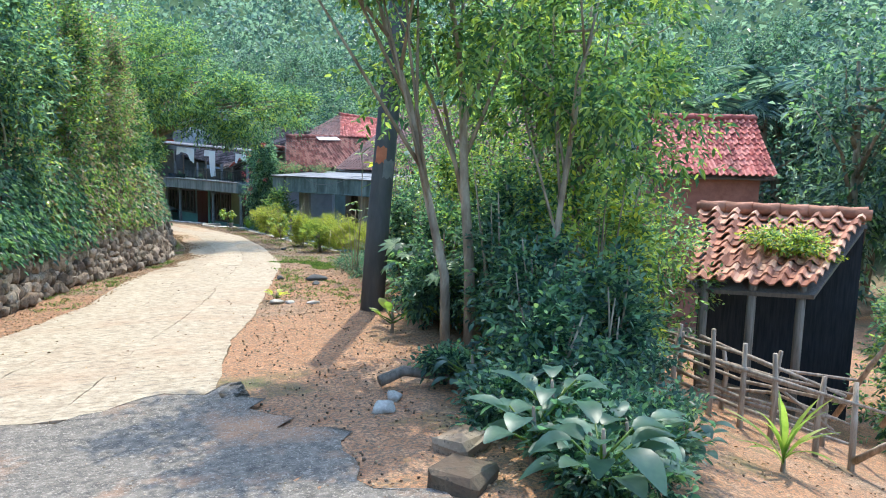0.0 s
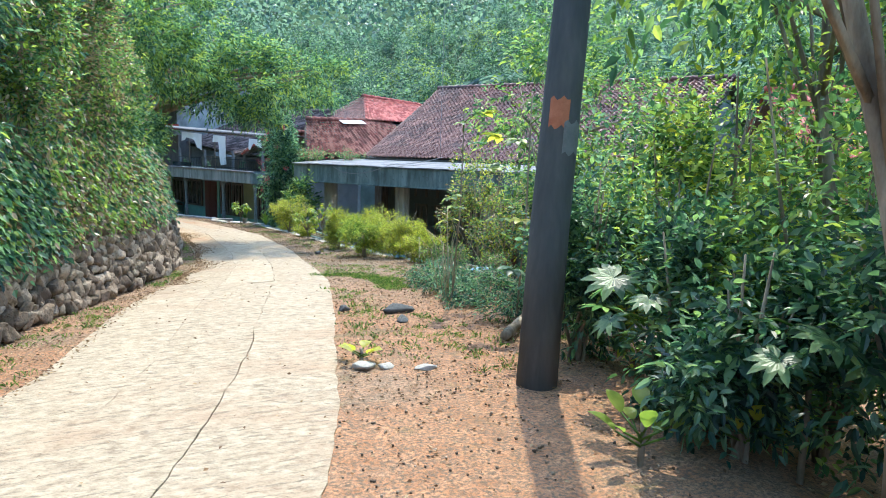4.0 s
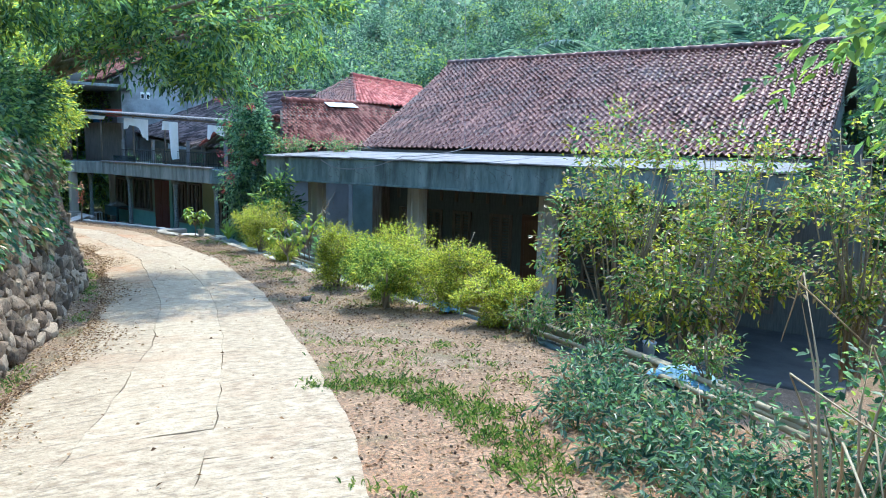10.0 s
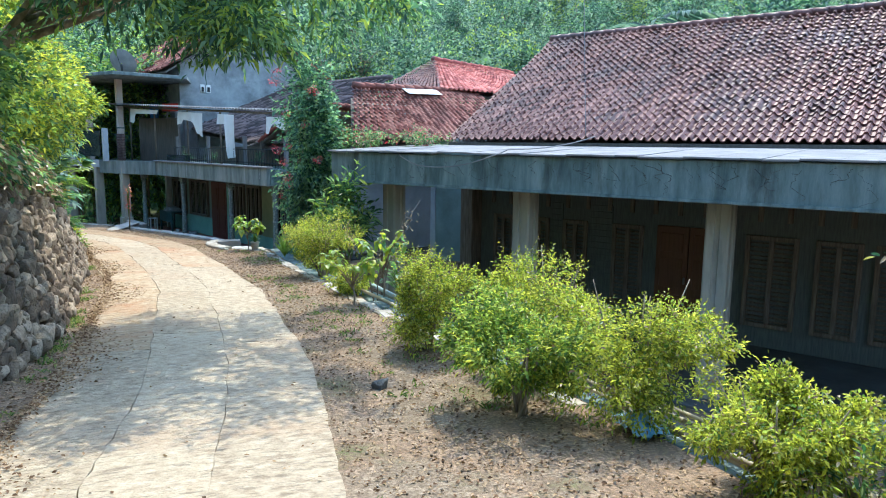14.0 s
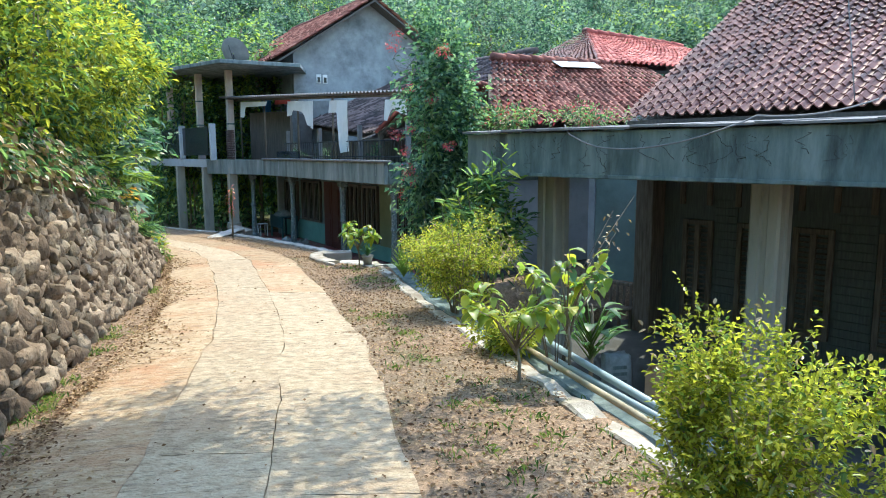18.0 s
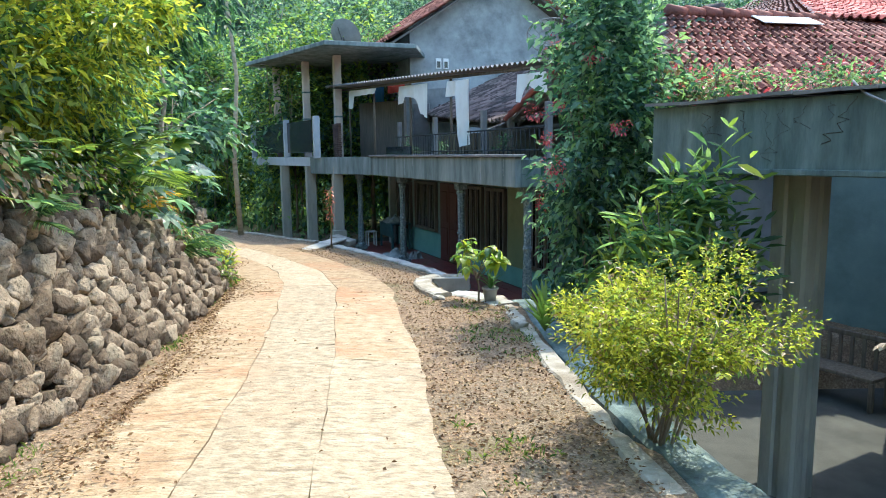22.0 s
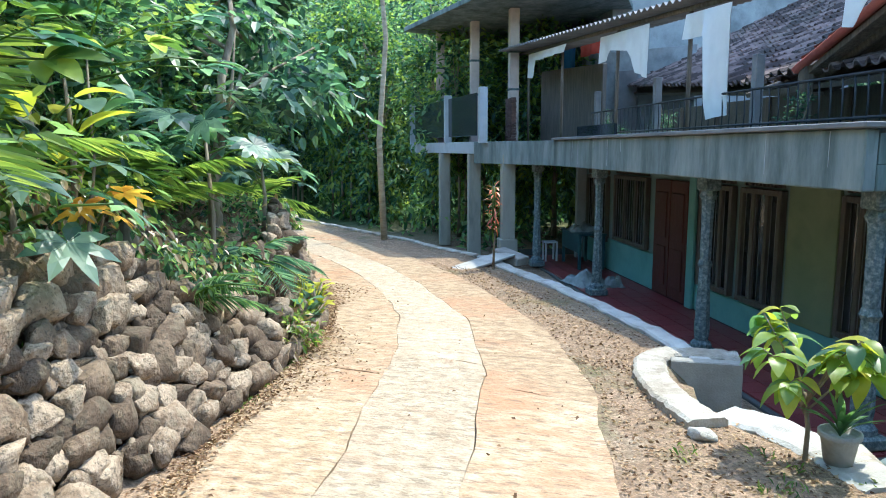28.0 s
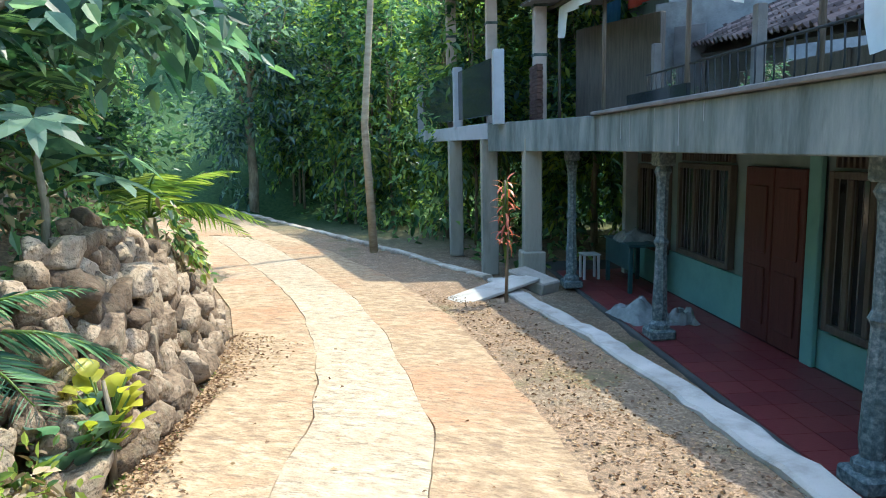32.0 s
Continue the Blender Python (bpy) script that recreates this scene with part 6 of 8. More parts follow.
def limb_plant(label, name, category, x, y, fork, limbs, reach, rise, leaf, per, mats, seed):
    """A thin stem with arching limbs set with broad drooping leaves."""
    g = np.random.default_rng(seed)
    ob = thing(name, label, category, pose(x, y, float(gz(y)) - 0.02))
    tubes("trunk", [([(0, 0, -0.1), (0.01, 0.01, fork * 0.5), (-0.02, 0.02, fork)], [0.016, 0.014, 0.012])], M["bark"], ob, sides=7)
    for k in range(limbs):
        a = 2.4 * k + g.normal(0, 0.2)
        far = reach * g.uniform(0.5, 1.0)
        e = Vector((far * math.cos(a), 0.8 * far * math.sin(a), fork + 0.08 + rise * g.uniform(0.0, 1.0)))
        o = Vector((-0.02, 0.02, fork * (0.7 + 0.3 * k / limbs)))
        mid = o.lerp(e, 0.5) + Vector((0, 0, 0.08))
        limb = tubes("limb", [([o, mid, e], [0.008, 0.006, 0.003])], M["bark"], ob, sides=5)
        for j in range(per):
            length = g.uniform(*leaf)
            v, f = broad_leaf(g, length, length * g.uniform(0.52, 0.66), g.uniform(0.5, 0.95))
            m = Matrix.Translation(mid.lerp(e, j / (per - 1))) @ Matrix.Rotation(g.uniform(0, 6.28), 4, "Z") @ Matrix.Rotation(g.uniform(-0.35, 0.55), 4, "Y")
            raw("leaf", v @ np.array(m.to_3x3()).T + np.array(m.translation), f, M[mats[(j + k) % len(mats)]], limb, smooth=True)
    return ob


limb_plant("leafy plant with broad bright green leaves at the kerb", "garden_plant", "plant", 5.3, 24.8, 0.35, 13, 0.48, 0.45, (0.09, 0.15), 10, ("leaf_light", "leaf_yellow", "leaf_light"), 413)
limb_plant("leafy plant with broad green leaves and dry stalks at the kerb", "garden_plant", "plant", 5.78, 24.95, 0.5, 12, 0.45, 0.5, (0.085, 0.15), 9, ("leaf_light", "leaf_mid", "leaf_yellow"), 414)
broad_plant("large-leaved plant on the slope below the kerb", 6.25, 25.6, 34, 0.2, 0.1, "leaf_mid", 415, height=0.75, petiole=0.16, bend=0.5, lift=(0.0, 0.9), name="garden_plant", z=-1.75)
gd = np.random.default_rng(416)
stalks = thing("dry_stalks", "tall dry stalks with seed heads beside the kerb", "dry plant", pose(5.72, 25.1, float(gz(25.1))))
for k in range(12):
    a_, h_ = gd.uniform(0, 6.28), gd.uniform(0.8, 1.5)
    tip_ = (0.45 * math.cos(a_) * h_, 0.45 * math.sin(a_) * h_, h_)
    st_ = tubes("stalk", [([(0.05 * math.cos(a_), 0.05 * math.sin(a_), -0.05), (tip_[0] * 0.4, tip_[1] * 0.4, h_ * 0.6), tip_], [0.005, 0.0035, 0.002])], M["old_wood"], stalks, sides=5)
    q_s = np.array(tip_) * gd.uniform(0.65, 1.0, (9, 1)) + gd.normal(0, 0.03, (9, 3))
    leaves("seed_head", q_s, gd.normal(0, 1, (9, 3)), 0.045, M["leaf_dry"], st_, width=0.5, seed=417 + k)["kind"] = "stuff"
# the tall airy shrub near the lower yard
for i, (x, y, r, h, n) in enumerate(((6.9, 17.0, 0.9, 2.5, 6500), (7.7, 16.3, 0.95, 2.4, 6000), (6.75, 15.9, 0.6, 1.6, 2600), (8.6, 15.4, 1.0, 2.4, 5200))):
    bush("tall airy shrub with thin brown stems and small leaves", x, y, (r, r, h * 0.5), n, 0.062, (("leaf_mid", 2), ("leaf_dry", 1), ("leaf_yellow", 1.5)), 420 + i, group="airy shrubs", stems=22, lumps=40, lump=0.22,
         lift=0.25, stem_r=0.014, z=float(gz(y)) - 0.35)
# low weeds between the earth verge and the yard
for i in range(20):
    y = 11.0 + 4.6 * i / 20
    x = float(along_y(KERB, y)) - gb.uniform(-0.25, 0.9)
    bush("low tangled weeds at the yard's edge", x, y, (0.45, 0.5, gb.uniform(0.10, 0.22)), 900, 0.06, (("leaf_dark", 2), ("leaf_ivy", 2), ("leaf_mid", 1), ("leaf_dry", 0.8)), 430 + 100 * i, group="edge weeds", stems=4, lumps=12, stem_r=0.007, name="weed_clump", category="weeds", width=0.3,
         z=float(gz(y)) - 0.05)
bush("low yellow-green shrub inside the kerb", 5.7, 28.9, (0.42, 0.5, 0.26), 3600, 0.045, (("leaf_yellow", 3), ("leaf_light", 1)), 427, group="hedge shrubs", stems=8, lumps=22, lift=0.1, stem_r=0.01, z=float(gz(28.9)) - 0.25)
for i, (x, y) in enumerate(((5.75, 15.9), (6.1, 16.5), (5.9, 17.2), (6.2, 17.7), (6.0, 14.9))):
    bush("sparse twiggy weed beside the bamboo poles", x, y, (0.32, 0.36, 0.26), 520, 0.06, (("leaf_mid", 2), ("leaf_dry", 1), ("leaf_light", 1)), 4300 + i, group="edge weeds", stems=9, lumps=14, lump=0.26, stem_r=0.006, name="weed_clump", category="weeds", width=0.3, z=float(gz(y)) - 0.02)
# thicket on the slope beside the lane
thick = [(3.45, 7.4, 0.5, 1.3), (3.75, 8.2, 0.55, 1.5), (3.9, 9.6, 0.55, 1.6), (6.9, 7.6, 0.8, 2.6), (3.1, 4.7, 0.55, 0.9), (3.5, 5.5, 0.7, 1.5), (3.9, 5.0, 0.55, 1.4), (3.7, 6.5, 0.8, 2.0), (4.5, 6.0, 0.8, 2.3), (4.3, 7.5, 0.9, 2.6), (5.3, 7.0, 1.0, 3.0), (4.4, 8.8, 0.8, 2.4), (5.2, 8.8, 1.0, 3.0),
         (4.9, 10.2, 0.8, 2.4), (5.8, 10.4, 1.0, 3.0), (5.2, 11.6, 0.8, 2.2), (6.1, 12.2, 1.0, 2.6), (6.6, 8.9, 1.2, 3.2), (5.9, 7.9, 0.9, 2.6), (6.7, 13.5, 1.0, 2.3), (7.9, 11.0, 1.3, 3.2)]
for i, (x, y, r, h) in enumerate(thick):
    m_ = [(("leaf_mid", 3), ("leaf_light", 2)), (("leaf_ivy", 2), ("leaf_mid", 2), ("leaf_light", 1)), (("leaf_light", 3), ("leaf_mid", 2), ("leaf_yellow", 1))][i % 3] if i % 4 else (("leaf_yellow", 2), ("leaf_light", 3), ("leaf_mid", 1))
    # low shrubs take darker leaves to imitate the thicket's deep shadow
    if h < 2.1:
        m_ = (("leaf_dark", 3), ("leaf_ivy", 2), ("leaf_mid", 1.5))
    bush("dense green thicket shrub on the slope", x, y, (r, r, h * 0.55), 4000, 0.08, m_, 440 + i, group="thicket shrubs", stems=8, lumps=30, lump=0.3, z=float(terrain(x, y)) - 0.05)
trees_near = [(2.85, 6.1, 5.2, 0.045, (-0.8, 0.5)), (3.25, 6.35, 5.6, 0.055, (-0.1, 0.6)), (3.6, 5.5, 4.8, 0.035, (0.6, 0.3)), (4.6, 6.6, 5.4, 0.05, (0.3, 0.2)), (5.4, 8.3, 5.8, 0.06, (0.2, 0.5)), (5.9, 12.6, 5.0, 0.06, (0.2, 0.2))]
for i, (x, y, h, r, lean) in enumerate(trees_near):
    tree("slender grey-barked tree with small leaves", x, y, h, (1.4, 1.4, 1.7) if i else (1.1, 1.1, 0.65), 12000 if i < 1 else 5600, 0.085, (("leaf_mid", 3), ("leaf_light", 2)), 470 + i, trunk_r=r, lean=lean, group="slender trees", limbs=9, fork=0.3, lumps=34, lump=0.26,
         crown_at=(lean[0], lean[1], h * 0.66) if i else (-0.85, 0.3, 4.0))
broad_plant("large dark taro leaves at the lane's edge", 2.7, 3.75, 26, 0.15, 0.10, "leaf_dark", 480, height=0.32, petiole=0.35, bend=0.6, lift=(-0.3, 0.5), name="taro_plant")
broad_plant("large dark taro leaves beside the lane", 3.15, 4.05, 26, 0.15, 0.10, "leaf_dark", 481, height=0.35, petiole=0.32, bend=0.6, lift=(-0.3, 0.5), name="taro_plant")
for i, (x, y) in enumerate(((2.45, 4.3), (2.95, 3.35), (3.45, 3.6), (3.6, 4.5), (2.5, 4.9))):
    broad_plant("clump of large dark taro leaves at the lane's edge", x, y, 22, 0.13, 0.09, "leaf_dark", 4800 + i, height=0.3 + 0.06 * (i % 3), petiole=0.2, bend=0.6, lift=(-0.3, 0.5), name="taro_plant")
for i, (x, y) in enumerate(((2.35, 3.2), (2.7, 3.3), (2.2, 2.9), (3.0, 3.6), (3.4, 4.1), (2.5, 3.8), (2.9, 4.2), (2.2, 3.55))):
    broad_plant("clump of broad teal-green taro leaves at the lane's edge", x, y, 14, 0.22 + 0.03 * (i % 3), 0.16, "leaf_ivy" if i % 2 else "leaf_dark", 4820 + i, height=0.3 + 0.07 * (i % 3), petiole=0.16, bend=0.55, lift=(-0.1, 0.6), name="taro_plant")
for i, (x, y, rr_, h_) in enumerate(((2.75, 4.55, 0.4, 0.4), (3.2, 3.75, 0.45, 0.4), (2.6, 5.3, 0.3, 0.3), (3.7, 4.3, 0.45, 0.6), (2.5, 3.45, 0.4, 0.3), (2.85, 3.85, 0.45, 0.4), (2.3, 4.2, 0.3, 0.3), (2.35, 2.9, 0.35, 0.25), (4.1, 5.0, 0.5, 0.8))):
    bush("low dark green undergrowth at the lane's edge", x, y, (rr_, rr_, h_ * 0.6), 2600, 0.06, (("leaf_ivy", 2), ("leaf_dark", 3), ("leaf_mid", 1)), 4850 + i, group="thicket shrubs", stems=6, lumps=20, stem_r=0.008)
broad_plant("weed with pale green leaves by the utility pole", 2.85, 7.55, 9, 0.17, 0.11, "leaf_light", 482, height=0.3, petiole=0.15, name="weed", bend=0.35)
broad_plant("weed with large yellowish leaves by the utility pole", 3.45, 7.35, 8, 0.2, 0.12, "leaf_yellow", 4821, height=0.32, petiole=0.18, name="weed", bend=0.35)
broad_plant("weed with pale leaves by the utility pole", 3.35, 7.8, 8, 0.16, 0.10, "leaf_light", 483, height=0.2, petiole=0.15, name="weed")
broad_plant("weed with yellowish leaves on the verge", 2.1, 10.3, 5, 0.16, 0.12, "leaf_yellow", 484, height=0.12, petiole=0.08, name="weed")
def fan_plant(label, x, y, leaf_places, leaf, mats, seed, stem_top):
    """A slender stem whose long-stalked leaves are fans of five broad leaflets."""
    g = np.random.default_rng(seed)
    zz = float(terrain(x, y))
    ob = thing("cassava_plant", label, "plant", pose(x, y, zz), "cassava plants")
    top = Vector((stem_top[0] - x, stem_top[1] - y, stem_top[2] - zz))
    tubes("stem", [([(0, 0, -0.05), top * 0.5 + Vector((0.05, 0.03, 0)), top], [0.013, 0.011, 0.008])], M["bark"], ob, sides=6)
    for i, place in enumerate(leaf_places):
        e = Vector((place[0] - x, place[1] - y, place[2] - zz))
        o = top * min(0.97, max(0.25, (e.z - 0.1) / max(top.z, 0.3)))
        turn = math.atan2(e.y - o.y, e.x - o.x) + g.normal(0, 0.3)
        v, f, n = [], [], 0
        for k in range(5):
            lv, lf = broad_leaf(g, leaf * (1.0 - 0.13 * abs(k - 2)) * g.uniform(0.9, 1.1), leaf * 0.44, g.uniform(0.28, 0.5))
            m = Matrix.Rotation((k - 2) * 0.62, 4, "Z")
            v.append(lv @ np.array(m.to_3x3()).T)
            f.append(lf + n)
            n += len(lv)
        m = Matrix.Translation(e) @ Matrix.Rotation(turn, 4, "Z") @ Matrix.Rotation(g.uniform(-0.35, 0.15), 4, "Y") @ Matrix.Rotation(g.normal(0, 0.25), 4, "X")
        l_ob = raw("leaf", np.concatenate(v) @ np.array(m.to_3x3()).T + np.array(m.translation), np.concatenate(f), M[mats[i % len(mats)]], ob, smooth=True)
        tubes("petiole", [([o, o.lerp(e, 0.6) + Vector((0, 0, 0.05)), e], [0.007, 0.006, 0.005])], M["leaf_light"], l_ob, sides=4)


BRIGHT = ("leaf_light", "leaf_yellow", "leaf_light", "leaf_ivy")
fan_plant("tall cassava plant with bright fan leaves at the thicket's edge", 4.05, 12.5, [(3.85, 12.14, 0.75), (3.67, 11.86, 0.5), (4.08, 12.33, 1.63), (4.37, 12.6, 1.4), (3.95, 12.2, 0.62), (4.3, 12.2, 1.75), (4.45, 12.3, 1.1)], 0.19, BRIGHT, 490, (4.15, 12.45, 1.85))
fan_plant("cassava plant with large pale fan leaves beside the pole", 4.2, 11.15, [(3.77, 10.85, 0.61), (3.95, 10.7, 0.62), (4.1, 10.62, 0.5), (3.9, 10.75, 0.1), (4.1, 11.08, 1.43), (3.95, 11.2, 1.45), (4.66, 11.34, 1.82), (4.45, 11.0, 1.7), (4.5, 10.7, 1.3), (4.3, 10.5, 0.25)], 0.21, BRIGHT, 491, (4.3, 11.15, 1.9))
for i, (x, y, zt, lf) in enumerate(((1.0, 30.7, 0.35, 0.24), (0.75, 29.6, 0.45, 0.22), (0.6, 32.6, 0.55, 0.24), (1.1, 28.3, 0.2, 0.2))):
    gf = np.random.default_rng(495 + i)
    fan_plant("cassava plant with pale fan leaves over the stone wall", x - 0.45, y, [(x + gf.normal(0, 0.25), y + gf.normal(0, 0.3), zt + gf.normal(0, 0.2)) for _ in range(9)], lf, ("leaf_ivy", "leaf_light", "leaf_mid"), 495 + i, (x - 0.3, y, zt + 0.1))
dry = thing("dry_shrub", "bent dry brown stems at the edge of the verge", "dry plant", pose(4.04, 12.62, float(terrain(4.04, 12.62))))
for k in range(9):
    gk = np.random.default_rng(880 + k)
    tip_ = Vector((gk.normal(0.0, 0.35), gk.normal(0, 0.3), gk.uniform(0.7, 1.25)))
    tubes("stem", [([(gk.normal(0, 0.05), gk.normal(0, 0.05), -0.05), tip_ * 0.6 + Vector((0, 0, 0.18)), tip_, tip_ + Vector((gk.normal(0, 0.2), gk.normal(0, 0.2), -0.35))], [0.006, 0.005, 0.004, 0.002])], M["bamboo"], dry, sides=5)
trunk_lying = thing("fallen_log", "pale mottled log lying in the undergrowth", "log", pose(0, 0, 0))
tubes("wood", [([(4.35, 11.1, float(terrain(4.35, 11.1)) + 0.12), (4.0, 10.75, float(terrain(4.0, 10.75)) + 0.1), (3.62, 10.4, float(terrain(3.62, 10.4)) + 0.07)], [0.045, 0.055, 0.05])], M["bark"], trunk_lying, sides=9)
broad_plant("clump of long strap leaves by the path", 4.9, 3.9, 18, 0.55, 0.05, "leaf_light", 496, height=0.15, bend=0.5, lift=(0.6, 1.4), name="strap_plant")
broad_plant("clump of spiky aloe beside the kerb", 5.22, 30.8, 38, 0.5, 0.05, "leaf_light", 497, height=0.12, bend=0.35, lift=(0.6, 1.4), name="aloe_plant", z=-1.63, stem=False)
for i, (x, y, r_, h_) in enumerate(((9.2, 5.2, 0.8, 2.0), (10.6, 5.8, 0.9, 2.4), (8.0, 3.6, 0.6, 1.2), (11.8, 6.6, 1.0, 2.8))):
    bush("tangled green shrub beside the shed", x, y, (r_, r_, h_ * 0.5), 4200, 0.085, (("leaf_mid", 2), ("leaf_ivy", 2), ("leaf_light", 1)), 4950 + i, group="yard shrubs", stems=8, lumps=26, lump=0.3)
# creeper mass between the houses
ivy = thing("flowering_creeper", "tall dark creeper with red flowers climbing between the houses", "creeper", pose(6.2, 32.25, -2.6))
gi = np.random.default_rng(500)
for run in stems_for(9, 4.8, (0.7, 0.9), gi, 0.03):
    tubes("stem", [run], M["bark"], ivy, sides=6)
pi_, oi = ball_points(2500, (0, 0, 2.8), (0.84, 1.15, 3.0), gi, lumps=60, lump=0.27)
pi_, oi = sprays(pi_, oi + np.array([0, 0, -0.2]), 0.12, gi, 6)
si = gi.random(len(pi_)) < 0.65
leaves("foliage", pi_[si], oi[si] + gi.normal(0, 0.3, (si.sum(), 3)), 0.12 * gi.uniform(0.6, 1.3, si.sum()), M["leaf_ivy"], ivy, width=0.55, seed=501)
leaves("foliage", pi_[~si], oi[~si] + gi.normal(0, 0.3, ((~si).sum(), 3)), 0.11 * gi.uniform(0.6, 1.3, (~si).sum()), M["leaf_mid"], ivy, width=0.55, seed=502)
for j, (fx, fy, fz) in enumerate(((-1.15, -0.5, 3.3), (-0.95, -1.1, 2.7), (-0.2, -1.5, 3.1), (-0.3, -1.55, 4.6), (-1.1, 0.3, 4.9), (-0.9, 0.9, 5.2), (-0.75, -0.3, 3.4), (-0.85, 0.2, 3.0), (-0.7, 0.7, 4.2), (-0.8, -0.5, 2.5), (-0.5, -0.9, 3.9), (-0.85, 0.5, 2.2))):
    q, o_ = ball_points(90, (fx * 0.84, fy * 0.82, fz), (0.15, 0.17, 0.11), gi, lumps=5, lump=0.5)
    leaves("flower_tuft", q, o_, 0.032, M["flower"], ivy, width=0.6, seed=503 + j)["kind"] = "stuff"
bush("creeper with red flowers on the roof edge", 7.2, 31.8, (0.7, 0.9, 0.3), 1500, 0.08, (("leaf_mid", 3), ("leaf_dry", 1), ("flower", 0.35)), 510, z=0.72, stems=5, name="roof_creeper", category="creeper")
bush("creeper with red flowers trailing on the tiles", 8.6, 31.3, (0.8, 0.5, 0.25), 1000, 0.07, (("leaf_mid", 3), ("leaf_dry", 1), ("flower", 0.4)), 511, z=0.72, stems=4, name="roof_creeper", category="creeper")
bush("leafy shrub with long pale leaves beside the verandah", 6.4, 29.9, (0.6, 0.6, 0.75), 1500, 0.2, (("leaf_mid", 2), ("leaf_light", 1)), 512, width=0.24, stems=9, lumps=16, lift=0.55, z=-1.9, name="oleander_shrub")
bush("leafy shrub with long pale leaves beside the verandah", 6.1, 30.6, (0.45, 0.45, 0.6), 900, 0.18, (("leaf_mid", 1), ("leaf_light", 2)), 513, width=0.24, stems=7, lumps=12, lift=0.3, z=-1.9, name="oleander_shrub")
# little tree in the kerb, potted plant, red-leaved plant
limb_plant("small lime tree with drooping glossy leaves planted in the kerb", "lime_tree", "tree", 4.66, 33.0, 0.42, 9, 0.5, 0.4, (0.12, 0.19), 11, ("leaf_light", "leaf_light", "leaf_mid", "leaf_yellow"), 520)
M["leaf_rust"] = leaf_material("rusty_red_leaf", [(0.28, 0.07, 0.035), (0.48, 0.12, 0.06), (0.60, 0.22, 0.11)], translucent=0.3)
broad_plant("rusty red-leaved cordyline beside the white kerb", 1.62, 40.15, 46, 0.15, 0.035, "leaf_rust", 521, height=1.4, petiole=0.03, bend=0.5, lift=(-1.0, 0.9), name="cordyline")

# woods: individual trees behind the houses and along the far road
gw = np.random.default_rng(600)
proto = []
for i in range(5):
    # the mixes hold the leaf colour with haze painted in
    mats = [(("hazed_leaf", 3), ("leaf_mid", 1)), (("hazed_leaf", 2), ("leaf_dark", 2)), (("hazed_leaf", 2), ("leaf_light", 1))][i % 3]
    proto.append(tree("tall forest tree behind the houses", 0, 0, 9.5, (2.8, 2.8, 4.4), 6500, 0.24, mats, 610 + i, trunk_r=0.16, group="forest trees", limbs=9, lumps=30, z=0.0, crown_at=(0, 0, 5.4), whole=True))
spots = []
for x in np.arange(-22, 42, 4.2):
    for y in np.arange(47, 74, 4.6):
        spots.append((x + gw.uniform(-1.5, 1.5), y + gw.uniform(-1.5, 1.5)))
for x in np.arange(21, 50, 4.4):
    for y in np.arange(4, 47, 4.6):
        spots.append((x + gw.uniform(-1.5, 1.5), y + gw.uniform(-1.5, 1.5)))
used = 0
for x, y in spots:
    if 2 < x < 14 and y < 56 or (x < 4 and y < 50 + 0.0 * x and x > -12 - 0.2 * y) and y < 49.5 - 0.98 * (x + 6) and x < -1:
        continue
    if abs((y - 39.2) + (x + 1.6) / 0.98) < 4.2 and x < -1:
        continue
    if 14 < x < 25 and 14 < y < 46 and x < 24 - (46 - y) * 0.15:
        continue
    if x < 3 and gw.random() < (0.85 if y < 58 else 0.3):
        continue
    k = used % 5
    m = pose(x, y, float(terrain(x, y)) - 0.1, gw.normal(0, 3), gw.normal(0, 3), gw.uniform(0, 360)) @ Matrix.Diagonal((1, 1, 1, 1))
    if used < 5:
        proto[k].matrix_world = m
    else:
        copy_thing(proto[k], m)
    used += 1
# far wooded hillside, beyond counting: crowns of haze-tinted leaves over the slope
cx_, cy_ = gw.uniform(-120, 140, 1500), gw.uniform(-10, 190, 1500)
hd = np.sqrt((cx_ - 4) ** 2 + (cy_ - 22) ** 2)
ok = (hd > 50) & (hd < 165) & (cy_ > 8 - 0.3 * np.abs(cx_))
cx_, cy_, hd = cx_[ok], cy_[ok], hd[ok]
per = 95
k_ = np.repeat(np.arange(len(cx_)), per)
q_ = unit(gw.normal(0, 1, (len(k_), 3))) * gw.uniform(0.55, 1.0, (len(k_), 1))
size_ = gw.uniform(2.2, 4.2, len(cx_))[k_]
hp = np.stack([cx_[k_], cy_[k_], terrain(cx_, cy_)[k_] + size_ * 1.1], 1) + q_ * size_[:, None] * np.array([1, 1, 1.25])
woods = thing("far_woods", "wooded hillside behind the village, leaf colour tinted for haze", "woods", kind="stuff")
leaves("foliage", hp, q_ + gw.normal(0, 0.4, q_.shape) + np.array([0, 0, 0.3]), gw.uniform(0.5, 1.0, len(hp)), M["hazed_leaf"], woods, width=0.7, seed=620)
